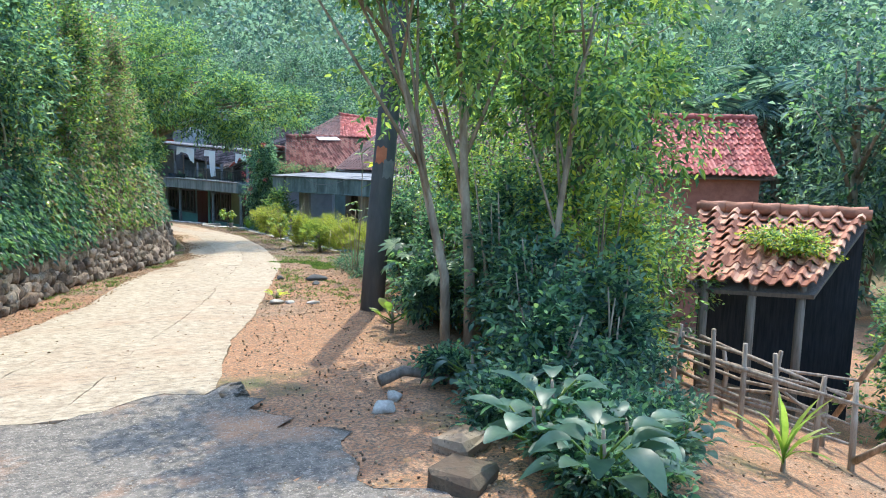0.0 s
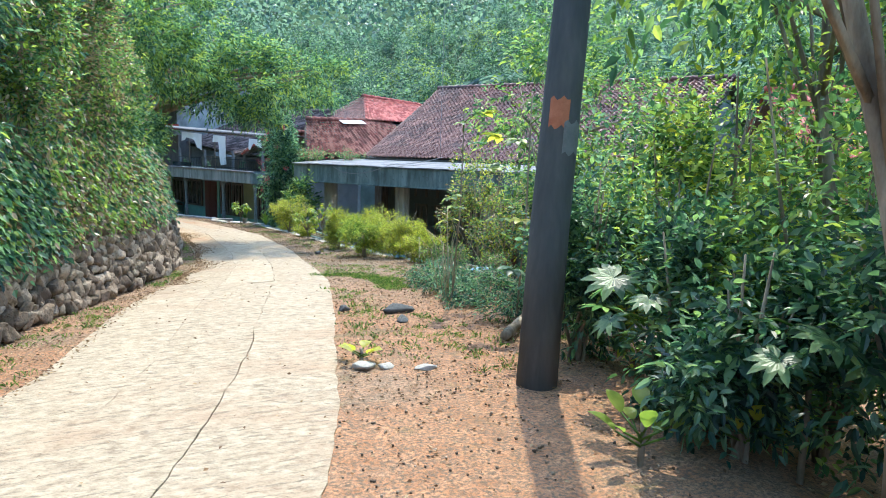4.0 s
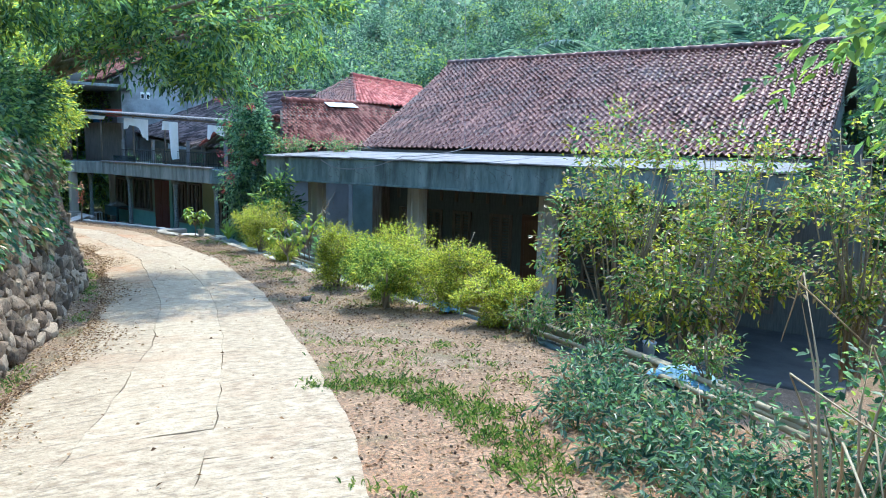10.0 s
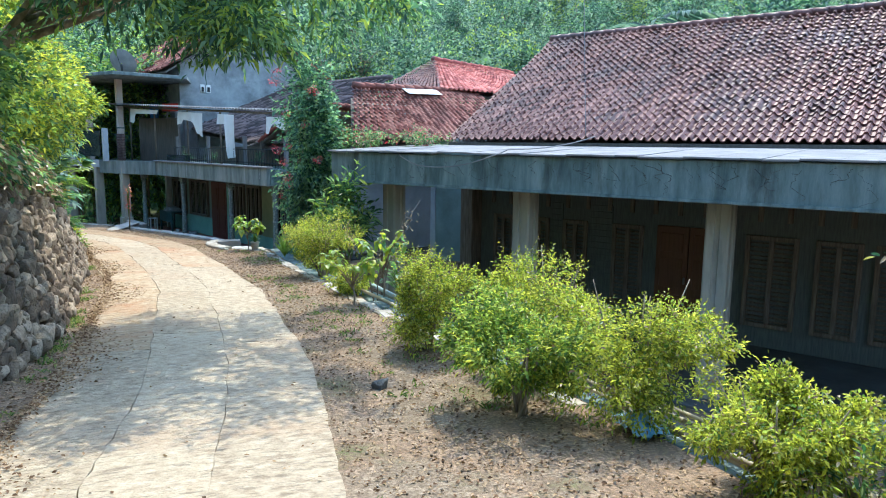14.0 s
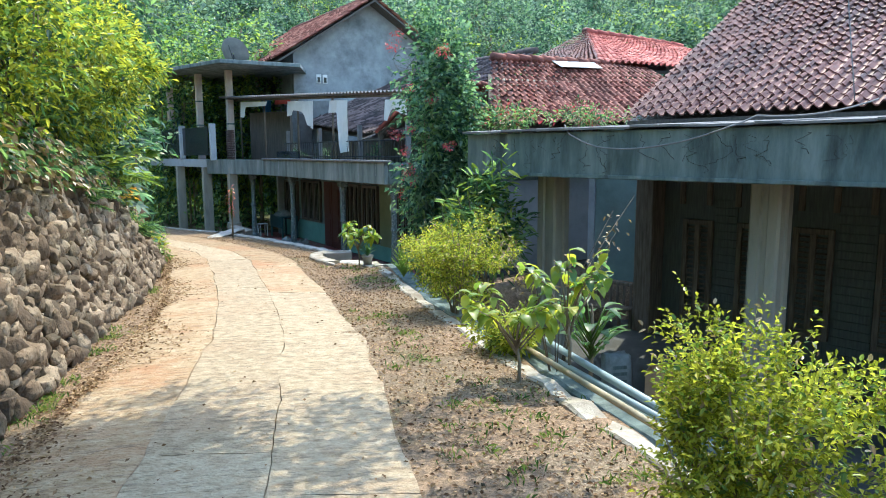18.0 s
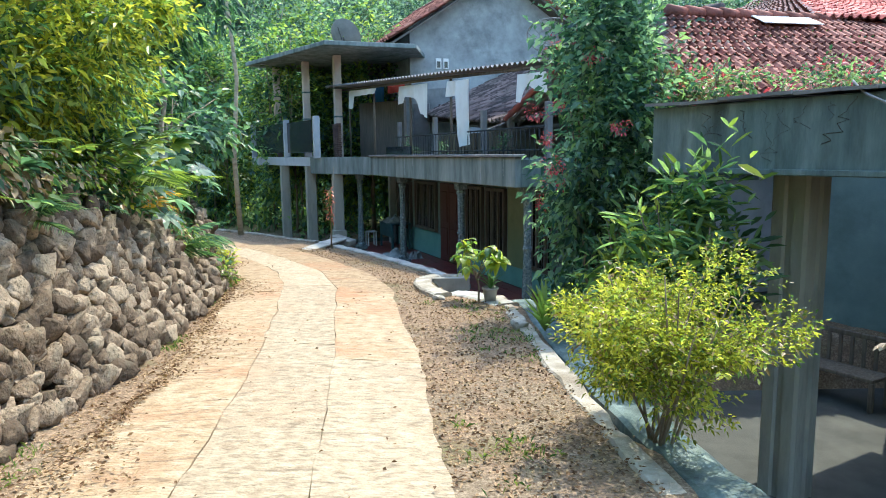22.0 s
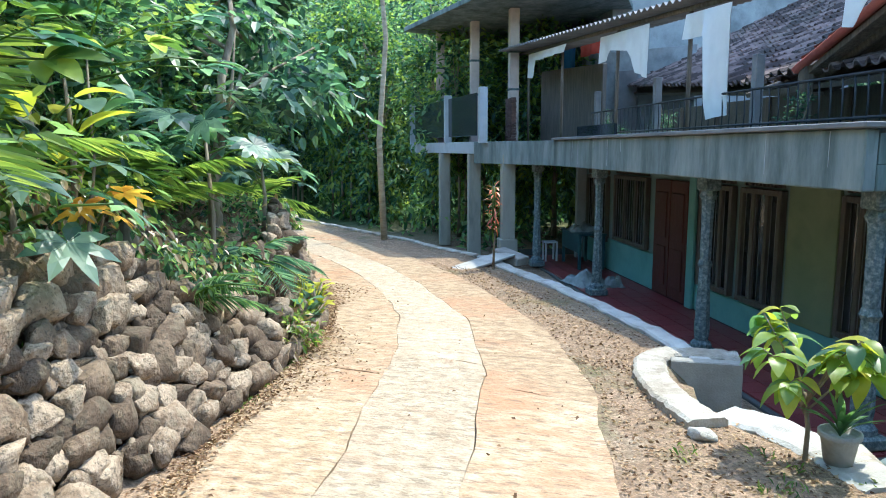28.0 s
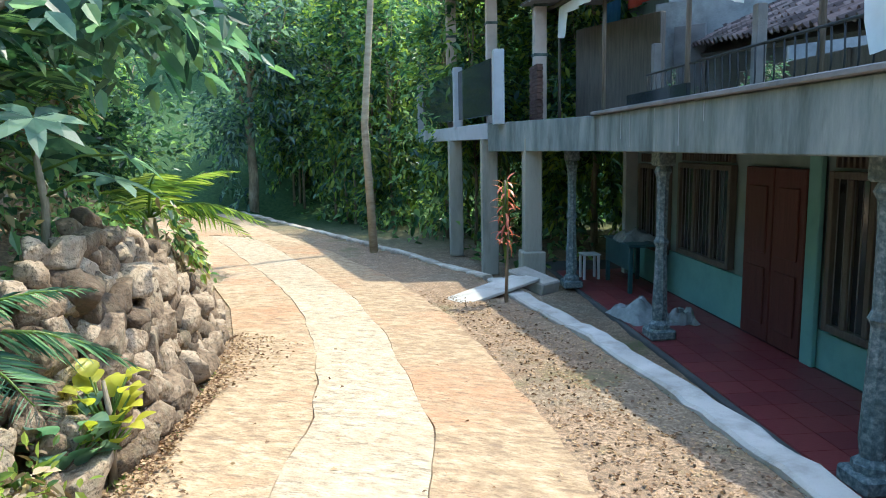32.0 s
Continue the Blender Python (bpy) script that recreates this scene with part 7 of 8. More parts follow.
# undergrowth below the trees
ux, uy = gw.uniform(-32, 46, 42000), gw.uniform(38, 72, 42000)
uk = (uy > 49.5 - 0.98 * (ux + 4)) & ~((ux > 2) & (ux < 14) & (uy < 55)) & (uy > 44 + np.clip(ux - 12, 0, 30) * -0.9)
ux, uy = ux[uk], uy[uk]
uz = terrain(ux, uy) + gw.random(len(ux)) ** 1.5 * (1.0 + 0.9 * np.sin(ux * 1.7) * np.sin(uy * 1.3))
under = thing("undergrowth", "tangled green undergrowth below the trees", "undergrowth", kind="stuff")
leaves("foliage", np.stack([ux, uy, uz], 1), gw.normal(0, 0.7, (len(ux), 3)) + np.array([0, -0.3, 0.5]), gw.uniform(0.15, 0.35, len(ux)), M["leaf_mid"], under, seed=621)
# thin saplings beyond the bend
for i in range(46):
    x = -11 + 13.5 * gw.random()
    y = 50.6 - 0.75 * (x + 4) + gw.random() ** 1.5 * 5.0
    if i < 4:
        base = tree("thin sapling in the grove beyond the bend", x, y, 8.5, (1.25, 1.25, 4.3), 2100, 0.19, (("leaf_mid", 3), ("leaf_ivy", 2), ("leaf_light", 3)), 640 + i, trunk_r=0.04, group="grove saplings", limbs=12, crown_at=(0, 0, 4.2), lumps=34, lump=0.26, fork=0.2, whole=True, width=0.5)
        if i == 0:
            saplings = []
        saplings.append(base)
    else:
        copy_thing(saplings[i % 4], pose(x, y, float(terrain(x, y)), 0, 0, gw.uniform(0, 360)))
tree("straight pale trunk of a tall palm beside the far kerb", -1.55, 43.9, 14, (1.6, 1.6, 1.0), 900, 0.5, (("leaf_mid", 1),), 690, trunk_r=0.065, lean=(0.15, 0.1), limbs=4, fork=0.9, width=0.15, trunk_mat="pale_bark")
# coconut palms behind the roofs, fronds in the haze-tinted leaf colour
for i, (x, y, h) in enumerate(((20.5, 33, 7.2), (24, 30.5, 7.8), (20.5, 20, 6.5), (23, 19, 7.5), (19.5, 38, 7.5))):
    palm("coconut palm behind the roofs", x, y, h, 3.2, 15, 700 + i * 20, mat="hazed_leaf", trunk_r=0.17, group="coconut palms", z=float(terrain(x, y)), tilt=(-0.5, 0.9), blade=0.11)
# low growth covering the bank's soil
by_ = gw.uniform(7, 42, 30000)
bx_ = along_y(WALL_BASE, by_) - 0.35 - np.abs(gw.normal(0, 1.6, len(by_)))
bz_ = terrain(bx_, by_) + gw.random(len(by_)) ** 1.6 * (0.35 + 0.25 * np.sin(bx_ * 3.0) * np.sin(by_ * 2.1))
cover = thing("bank_undergrowth", "low green undergrowth and dry stalks covering the bank", "undergrowth", kind="stuff")
bsel = gw.random(len(by_)) < 0.3
for sel_, m_ in ((bsel, "leaf_dry"), (~bsel, "leaf_mid")):
    leaves("foliage", np.stack([bx_, by_, bz_], 1)[sel_], gw.normal(0, 0.6, (sel_.sum(), 3)) + np.array([0.3, -0.2, 0.4]), gw.uniform(0.06, 0.15, sel_.sum()), M[m_], cover, seed=625)

# ---- utility pole ----
pole = thing("utility_pole", "leaning dark weathered utility pole at the road edge", "pole", pose(3.14, 9.1, -0.52))
tubes("shaft", [([(0, 0, -0.3), (0.13, 0.09, 1.2), (0.27, 0.18, 2.4), (0.62, 0.42, 5.2), (0.9, 0.6, 7.6)], [0.165, 0.155, 0.148, 0.135, 0.12])], M["pole"], pole, sides=16)
M["rust"] = material("rust_red_paint", [(0.36, 0.12, 0.06), (0.5, 0.2, 0.1)], scale=9, rough=0.8, bump=0.3)
M["grey_paint"] = material("faded_grey_paint", [(0.13, 0.14, 0.14), (0.2, 0.21, 0.2)], scale=9, rough=0.8, bump=0.3)


def pole_patch(z0, z1, a0, a1, material_, label):
    v, f = [], []
    for z in (z0, z1):
        for k in range(7):
            a = a0 + (a1 - a0) * k / 6
            c = (0.112 * z, 0.076 * z)
            v.append((c[0] + 0.157 * math.cos(a), c[1] + 0.157 * math.sin(a), z + 0.02 * math.sin(k * 2.0)))
    for k in range(6):
        f.append((k, k + 1, k + 8, k + 7))
    ob = raw("paint_mark", v, f, material_, pole, label)
    return ob


pole_patch(2.02, 2.24, -2.75, -1.75, M["rust"], "rust-red paint mark")
pole_patch(1.82, 2.06, -1.95, -0.9, M["grey_paint"], "faded grey paint mark")

# ---- stones, log and rubble on the verge ----
M["pale_stone"] = material("pale_verge_stone", [(0.36, 0.33, 0.28), (0.52, 0.49, 0.43)], scale=6, rough=0.9, bump=0.5)
M["dark_stone"] = material("dark_verge_stone", [(0.07, 0.075, 0.075), (0.13, 0.13, 0.125)], scale=6, rough=0.9, bump=0.5)
for i, (x, y, sx, sy, sz, m_, lab) in enumerate(((3.22, 12.25, 0.42, 0.2, 0.14, "dark_stone", "dark flat stone lying on the verge"), (2.66, 12.6, 0.16, 0.12, 0.09, "dark_stone", "small grey stone at the road edge"),
                                                 (3.08, 11.75, 0.3, 0.15, 0.08, "dark_stone", "dark flat stone on the earth"), (2.05, 10.1, 0.2, 0.16, 0.07, "pale_stone", "pale flat stone on the verge"),
                                                 (2.52, 9.85, 0.22, 0.15, 0.07, "pale_stone", "pale flat stone on the verge"), (2.25, 10.0, 0.16, 0.12, 0.06, "pale_stone", "pale stone on the verge"),
                                                 (4.6, 21.05, 0.17, 0.14, 0.13, "dark_stone", "mossy stone on the verge"), (5.0, 31.2, 0.25, 0.2, 0.12, "pale_stone", "grey stone by the kerb"),
                                                 (4.12, 33.2, 0.2, 0.18, 0.1, "pale_stone", "grey stone at the drain"), (1.75, 4.9, 0.2, 0.16, 0.12, "pale_stone", "pale stone beside the lane"),
                                                 (1.95, 5.15, 0.16, 0.13, 0.1, "pale_stone", "pale stone beside the lane"))):
    me = raw_mesh("stone", stone_shapes[i % 10][0], stone_shapes[i % 10][1], smooth=True)
    me.materials.append(M[m_])
    s_ob = new("rock", me)
    s_ob.matrix_world = pose(x, y, float(terrain(x, y)) + sz * 0.25, 0, 0, 40 * i) @ Matrix.Diagonal((sx, sy * 1.2, sz * 1.3, 1))
    tagged(s_ob, lab, "rock", "verge stones")
for i, (x, y, z, w, d_, h) in enumerate(((1.95, 3.98, 0.0, 0.32, 0.26, 0.2), (1.72, 3.5, 0.0, 0.36, 0.3, 0.2), (2.1, 3.7, -0.14, 0.4, 0.4, 0.2))):
    bm = box(-w / 2, w / 2, -d_ / 2, d_ / 2, -h, 0, 0.03)
    for v in bm.verts:
        v.co += Vector(rng.normal(0, 0.015, 3))
    b_ob = part("stone_block", bm, M["stone"])
    b_ob.matrix_world = pose(x, y, float(terrain(x, y)) + 0.1 + z, 0, 0, 28 + 9 * i)
    tagged(b_ob, "rough grey stone block at the edge of the lane", "stone block", "edge blocks")
log = thing("fallen_branch", "bent dry branch lying on the earth", "branch", pose(2.25, 5.35, float(terrain(2.25, 5.35)) + 0.05))
tubes("wood", [([(-0.32, 0.1, 0.02), (-0.1, 0.12, 0.08), (0.15, 0.0, 0.05), (0.4, -0.22, 0.0)], [0.05, 0.045, 0.04, 0.02])], M["old_wood"], log)

# ---- stick fence in the lower yard ----
fence = thing("stick_fence", "rickety fence of grey sticks and branches in the yard", "fence", pose(0, 0, 0))
posts = [(5.72, 6.0), (5.8, 5.55), (5.95, 5.25), (6.05, 4.95), (6.3, 4.6), (6.35, 4.25), (6.9, 5.6), (6.6, 6.1), (7.1, 5.1), (6.2, 6.4)]
gfe = np.random.default_rng(733)
for i, (x, y) in enumerate(posts):
    z = float(terrain(x, y))
    tubes("post", [([(x, y, z - 0.2), (x + gfe.normal(0, 0.02), y, z + 0.45), (x + gfe.normal(0, 0.05), y + gfe.normal(0, 0.04), z + gfe.uniform(0.75, 1.0))], [0.034, 0.03, 0.024])], M["stick"], fence, sides=7)
for k, h in enumerate((0.2, 0.34, 0.5, 0.62, 0.76)):
    for a, b in ((0, 5), (9, 4), (7, 8)):
        if gfe.random() < 0.22:
            continue
        (x0, y0), (x1, y1) = posts[a], posts[b]
        z0, z1 = float(terrain(x0, y0)), float(terrain(x1, y1))
        j0, j1, over = gfe.normal(0, 0.07), gfe.normal(0, 0.09), gfe.uniform(0.05, 0.35)
        mid = Vector(((x0 + x1) / 2 + gfe.normal(0, 0.05), (y0 + y1) / 2, (z0 + z1) / 2 + h + gfe.normal(0, 0.05)))
        tubes("rail", [([(x0 - 0.4 * over, y0 + over, z0 + h + j0), mid, (x1 + 0.3 * over, y1 - over, z1 + h + j1)], [gfe.uniform(0.018, 0.03), 0.024, gfe.uniform(0.01, 0.022)])], M["stick"], fence, sides=6)
for i, (p, q) in enumerate((((7.4, 5.2, -1.3), (6.6, 3.9, 0.4)), ((8.0, 5.0, -1.4), (7.4, 3.8, 0.5)), ((6.3, 4.2, -1.2), (5.9, 3.4, -0.6)))):
    st = thing("leaning_stick", "dry stick leaning in the yard", "stick", group="leaning sticks")
    tubes("wood", [([p, tuple((np.array(p) + np.array(q)) / 2 + 0.03), q], [0.035, 0.03, 0.018])], M["stick"], st, sides=6)

# ---- tiled shed and the red-roofed house behind the thicket ----
shed = thing("shed", "open shed with sagging mossy clay tile roof", "shed")
# board colour near black, imitating the deep shade under the shed roof
M["shed_shade"] = material("shed_shade_board", [(0.02, 0.022, 0.026), (0.04, 0.042, 0.046)], scale=5, rough=0.95, bump=0.3, spec=0.1, stretch=(6, 6, 0.5))
sh = [(7.0, 7.2, 0.02), (8.14, 6.1, 0.05), (10.2, 6.85, 0.86), (8.7, 8.7, 0.86)]
slope_deck(shed, "roof_deck", sh, M["brown_wood"])
pantile_roof(shed, "roof_tiles", sh, M["tile_orange"], seed=12, label="sun-bleached clay tiles")
sh2 = [(11.8, 8.0, 0.05), (10.2, 10.1, 0.05), (8.7, 8.7, 0.86), (10.2, 6.85, 0.86)]
slope_deck(shed, "roof_deck", sh2, M["brown_wood"])
pantile_roof(shed, "roof_tiles", sh2, M["tile_orange"], seed=13)
for x, y in ((7.25, 7.1), (8.15, 6.3), (10.1, 9.8), (11.5, 8.1), (7.7, 6.7)):
    z = float(terrain(x, y))
    tubes("post", [([(x, y, z - 0.1), (x, y, 0.02)], 0.06)], M["old_wood"], shed, sides=7)
# wall added as a dark backdrop for the shed's shaded inside
part("back_wall", prism([(8.7, 8.6), (10.15, 6.85), (10.25, 6.95), (8.8, 8.7)], -2.6, 0.7), M["shed_shade"], shed, "near-black board wall standing in for the shade under the roof")
red_house = thing("red_roofed_house", "small house with bright red tile roof and brick gable", "house", Matrix(((0.885, 0.466, 0, 15.2), (-0.466, 0.885, 0, 17.2), (0, 0, 1, 0), (0, 0, 0, 1))))
M["brick_wall"] = material("brick_gable", [(0.20, 0.085, 0.06), (0.30, 0.14, 0.10)], scale=5, rough=0.9, bump=0.4)
part("wall", prism([(-1.5, -4.0), (1.5, -4.0), (1.5, 1.55), (0, 2.85), (-1.5, 1.55)], 0, 2.8), M["brick_wall"], red_house, "reddish brick wall and gable").matrix_local = Matrix(((0, 0, 1, 0), (1, 0, 0, 0), (0, 1, 0, 0), (0, 0, 0, 1)))
for c in ([(-0.2, -1.9, 1.3), (3.1, -1.9, 1.3), (3.1, 0, 3.0), (-0.2, 0, 3.0)], [(3.1, 1.9, 1.3), (-0.2, 1.9, 1.3), (-0.2, 0, 3.0), (3.1, 0, 3.0)]):
    slope_deck(red_house, "roof_deck", c, M["brown_wood"])
    pantile_roof(red_house, "roof_tiles", c, M["tile_red"], seed=14)

bush("yellow-green creeper spreading over the shed roof", 8.75, 7.0, (0.85, 0.75, 0.24), 3600, 0.07, (("leaf_yellow", 2), ("leaf_light", 2), ("leaf_mid", 1)), 1200, z=0.25, stems=6, name="roof_creeper", category="creeper", stem_r=0.01)
# ---- washing on the terrace ----
def cloth(label, outline, w, colour, seed, amp=0.03):
    """A hanging cloth: columns of (s, top z, bottom z) along the line."""
    g = np.random.default_rng(seed)
    cols, rows = 26, 12
    s_ = np.linspace(outline[0][0], outline[-1][0], cols)
    top = np.interp(s_, [o[0] for o in outline], [o[1] for o in outline])
    bot = np.interp(s_, [o[0] for o in outline], [o[2] for o in outline])
    ph = g.uniform(0, 6)
    v = []
    for r in range(rows):
        t = r / (rows - 1)
        zz = top * (1 - t) + bot * t
        yy = w + amp * t * np.sin(s_ * 9 + ph) + 0.5 * amp * t * np.sin(s_ * 21 + 2 * ph)
        v.append(np.stack([s_, yy, zz], 1))
    v = np.concatenate(v)
    i = np.arange(cols * rows).reshape(rows, cols)
    q = np.stack([i[:-1, :-1], i[:-1, 1:], i[1:, 1:], i[1:, :-1]], -1).reshape(-1, 4)
    v2 = v + np.array([0, 0.004, 0])
    ob = raw("laundry_cloth", np.concatenate([v, v2]), np.concatenate([q, q[:, ::-1] + len(v)]), colour, smooth=True)
    ob.matrix_world = HOUSE2
    return tagged(ob, label, "laundry", "washing on the line")


def line_z(s):
    return 1.98 - 0.052 * s


cloth("white cloth hanging from the awning", [(1.7, line_z(1.7), 1.45), (2.0, line_z(2.0), 1.5), (2.15, line_z(2.15), 1.62), (3.0, line_z(3.0), 1.5), (3.2, line_z(3.2), 1.15), (3.7, line_z(3.7), 1.02)], 0.40, M["cloth"], 1)
cloth("long white cloth hanging down to the railing", [(4.62, line_z(4.62), 1.42), (5.2, line_z(5.2), 1.42), (5.26, line_z(5.26), 0.36), (5.72, line_z(5.72), 0.42), (5.74, line_z(5.74), 1.5)], 0.5, M["cloth"], 2, 0.05)
cloth("white cloth bunched at the awning's end", [(7.42, line_z(7.42), 1.12), (7.55, line_z(7.55), 1.1), (7.72, line_z(7.72), 1.38), (8.4, line_z(8.4), 1.2)], 0.68, M["cloth"], 3)
cloth("small white cloth on the line", [(-2.2, 2.1, 1.6), (-1.9, 2.09, 1.55), (-1.7, 2.08, 1.9), (0.6, 1.95, 1.82)], 0.14, M["cloth"], 4)
M["cloth_red"] = material("red_cloth", [(0.5, 0.06, 0.04), (0.62, 0.12, 0.08)], scale=4, rough=0.95, bump=0)
M["cloth_blue"] = material("blue_cloth", [(0.04, 0.12, 0.32), (0.07, 0.2, 0.42)], scale=4, rough=0.95, bump=0)
cloth("red clothes drying on the balcony", [(-2.2, 2.35, 2.05), (-0.6, 2.3, 2.0)], 1.35, M["cloth_red"], 5)
cloth("blue clothes drying on the balcony", [(-3.6, 2.4, 1.5), (-2.6, 2.35, 1.6)], 1.35, M["cloth_blue"], 6)
# satellite dish on the canopy
dish = thing("satellite_dish", "grey mesh satellite dish on the canopy roof", "satellite dish", pose(1.3, 46.4, 3.36))
bm = bmesh.new()
rings = []
for r in np.linspace(0.02, 0.55, 6):
    rings.append([bm.verts.new((r * math.cos(2 * math.pi * k / 20), r * math.sin(2 * math.pi * k / 20), 0.5 * r * r)) for k in range(20)])
for r0, r1 in zip(rings[:-1], rings[1:]):
    for k in range(20):
        bm.faces.new((r0[k], r0[(k + 1) % 20], r1[(k + 1) % 20], r1[k]))
bmesh.ops.transform(bm, verts=bm.verts, matrix=Matrix.Translation((0, 0, 0.55)) @ Matrix.Rotation(radians(-58), 4, "X") @ Matrix.Rotation(radians(25), 4, "Y"))
part("reflector", bm, M["sheet"], dish, smooth=True)
tubes("mast", [([(0, 0.05, 0), (0, 0.05, 0.55)], 0.03)], M["iron"], dish)
tubes("feed_arm", [([(0, 0, 0.3), (-0.1, -0.55, 0.75)], 0.012)], M["iron"], dish)

# wire dish on the inner roof
wire_dish = thing("satellite_dish", "large bare wire satellite dish with ribs on the tiled roof", "satellite dish", pose(7.42, 43.0, 2.8))
tilt = Matrix.Translation((0, 0, 0.28)) @ Matrix.Rotation(radians(-28), 4, "X") @ Matrix.Rotation(radians(12), 4, "Y")


def bowl(r, a):
    return tilt @ Vector((r * math.cos(a), r * math.sin(a), 0.42 * r * r))


for r, thick in ((0.3, 0.006), (0.55, 0.006), (0.8, 0.014)):
    tubes("hoop", [([bowl(r, 2 * math.pi * k / 36) for k in range(37)], thick)], M["sheet"], wire_dish, sides=5)
for k in range(14):
    tubes("rib", [([bowl(r, 2 * math.pi * k / 14) for r in np.linspace(0.04, 0.8, 7)], 0.011)], M["sheet"], wire_dish, sides=5)
tubes("mast", [([(0, 0, -0.05), (0, 0, 0.3)], 0.035)], M["iron"], wire_dish, sides=8)
for k in range(3):
    tubes("feed_strut", [([bowl(0.78, 2 * math.pi * k / 3), tilt @ Vector((0, 0, 0.72))], 0.008)], M["iron"], wire_dish, sides=5)

# ---- cables ----
def cable(label, points, r):
    ob = thing("cable", label, "cable")
    pts = []
    for (a, b) in zip(points[:-1], points[1:]):
        a, b = Vector(a), Vector(b)
        sag = 0.06 * (b - a).length
        for k in range(8):
            t = k / 8
            pts.append(a.lerp(b, t) - Vector((0, 0, sag * 4 * t * (1 - t) * 0.5)))
    pts.append(Vector(points[-1]))
    tubes("wire", [(pts, r)], M["sheet"], ob, sides=5)


def h1(s, w, z):
    return tuple(HOUSE1 @ Vector((s, w, z)))


cable("pale twisted cable drooping over the fascia", [h1(1.9, 0.1, 0.76), h1(2.15, -0.1, 0.62), h1(2.6, -0.1, 0.45), h1(3.4, -0.1, 0.44), h1(4.4, -0.1, 0.66), h1(4.6, 0.1, 0.78), h1(5.0, 2.6, 1.05)], 0.011)
cable("thin power cable running to the roof", [h1(4.6, 2.95, 1.05), (12.5, 31.0, 9.0)], 0.008)

# ---- things along the kerb and on the verandah ----
gp = np.random.default_rng(900)
for i in range(9):
    y0, y1 = gp.uniform(13.6, 15.5), gp.uniform(18.6, 21.5)
    off = gp.uniform(0.22, 0.5)
    bam = thing("bamboo_pole", "dry bamboo pole lying along the low wall", "bamboo pole", group="bamboo poles")
    pts = []
    for t in np.linspace(0, 1, 6):
        y = y0 + (y1 - y0) * t
        pts.append((float(along_y(KERB, y)) + off + 0.05 * math.sin(i + 2 * t), y, float(gz(y)) + 0.03 + 0.035 * (i % 3)))
    tubes("culm", [(pts, [0.023, 0.022, 0.021, 0.02, 0.018, 0.015])], M["bamboo"], bam, sides=8)
for i, (a, b) in enumerate((((5.62, 26.6), (6.02, 22.6)), ((5.52, 26.2), (5.9, 22.4)), ((5.75, 25.6), (6.05, 22.9)))):
    pipe = thing("pipe", "grey-blue plastic pipe lying on the wall", "pipe", group="pipes")
    tubes("tube", [([(a[0], a[1], float(gz(a[1])) + 0.03 + 0.06 * i), (b[0], b[1], float(gz(b[1])) + 0.05)], 0.03 if i == 2 else 0.024)], M["blue_pipe" if i != 1 else "bamboo"], pipe, sides=10)
M["blue_sheet"] = material("blue_plastic_sheet", [(0.05, 0.22, 0.5), (0.3, 0.5, 0.68), (0.6, 0.68, 0.7)], scale=7, rough=0.4, bump=0.3)


def crumpled(name, label, category, x, y, z, sx, sy, h, mat, seed, rot=0.0):
    g = np.random.default_rng(seed)
    n = 14
    u = np.linspace(-0.5, 0.5, n)
    U, V = np.meshgrid(u, u)
    edge = 1 - np.maximum(np.abs(U), np.abs(V)) * 2
    Z = h * (edge ** 0.5) * (0.6 + 0.4 * np.sin(U * 11 + seed) * np.cos(V * 9 + 2 * seed)) + g.normal(0, 0.012, U.shape)
    P = np.stack([U * sx + g.normal(0, 0.012, U.shape), V * sy + g.normal(0, 0.012, U.shape), Z], -1).reshape(-1, 3)
    i = np.arange(n * n).reshape(n, n)
    q = np.stack([i[:-1, :-1], i[:-1, 1:], i[1:, 1:], i[1:, :-1]], -1).reshape(-1, 4)
    ob = raw(name, P, q, M[mat], smooth=True)
    ob.matrix_world = pose(x, y, z, 0, 0, rot)
    return tagged(ob, label, category)


crumpled("plastic_sheet", "crumpled blue and white plastic sheet by the wall", "plastic sheet", 6.0, 15.1, float(gz(15.1)) + 0.05, 0.3, 0.6, 0.14, "blue_sheet", 1, 10)
crumpled("plastic_sheet", "crumpled blue plastic sheet under the shrubs", "plastic sheet", 6.0, 19.3, float(gz(19.3)) + 0.06, 0.25, 0.4, 0.1, "blue_sheet", 2, 0)
M["sack"] = material("woven_grey_sack", [(0.20, 0.225, 0.225), (0.33, 0.355, 0.35)], scale=9, rough=0.85, bump=0.5)
sb = HOUSE1 @ Vector((2.35, 0.85, HOUSE_FLOOR))
sack = thing("cement_sack", "grey printed cement sack standing on the verandah", "sack", pose(*sb))
bm = box(-0.2, 0.2, -0.14, 0.14, 0, 0.62, 0.05)
bmesh.ops.subdivide_edges(bm, edges=bm.edges[:], cuts=2)
for v in bm.verts:
    v.co += Vector(gp.normal(0, 0.012, 3))
part("bag", bm, M["sack"], sack, smooth=True)
for z in (0.2, 0.32, 0.42):
    part("print_bar", box(-0.12, 0.1, -0.158, -0.152, z, z + 0.05, 0), M["render"], sack, "dark printed bar")
card = thing("cardboard_box", "open brown cardboard box on the verandah floor", "box", HOUSE1 @ pose(2.9, 1.3, HOUSE_FLOOR, 0, 0, 20))
M["cardboard"] = material("brown_cardboard", [(0.42, 0.26, 0.15), (0.52, 0.34, 0.2)], scale=6, rough=0.9, bump=0.1)
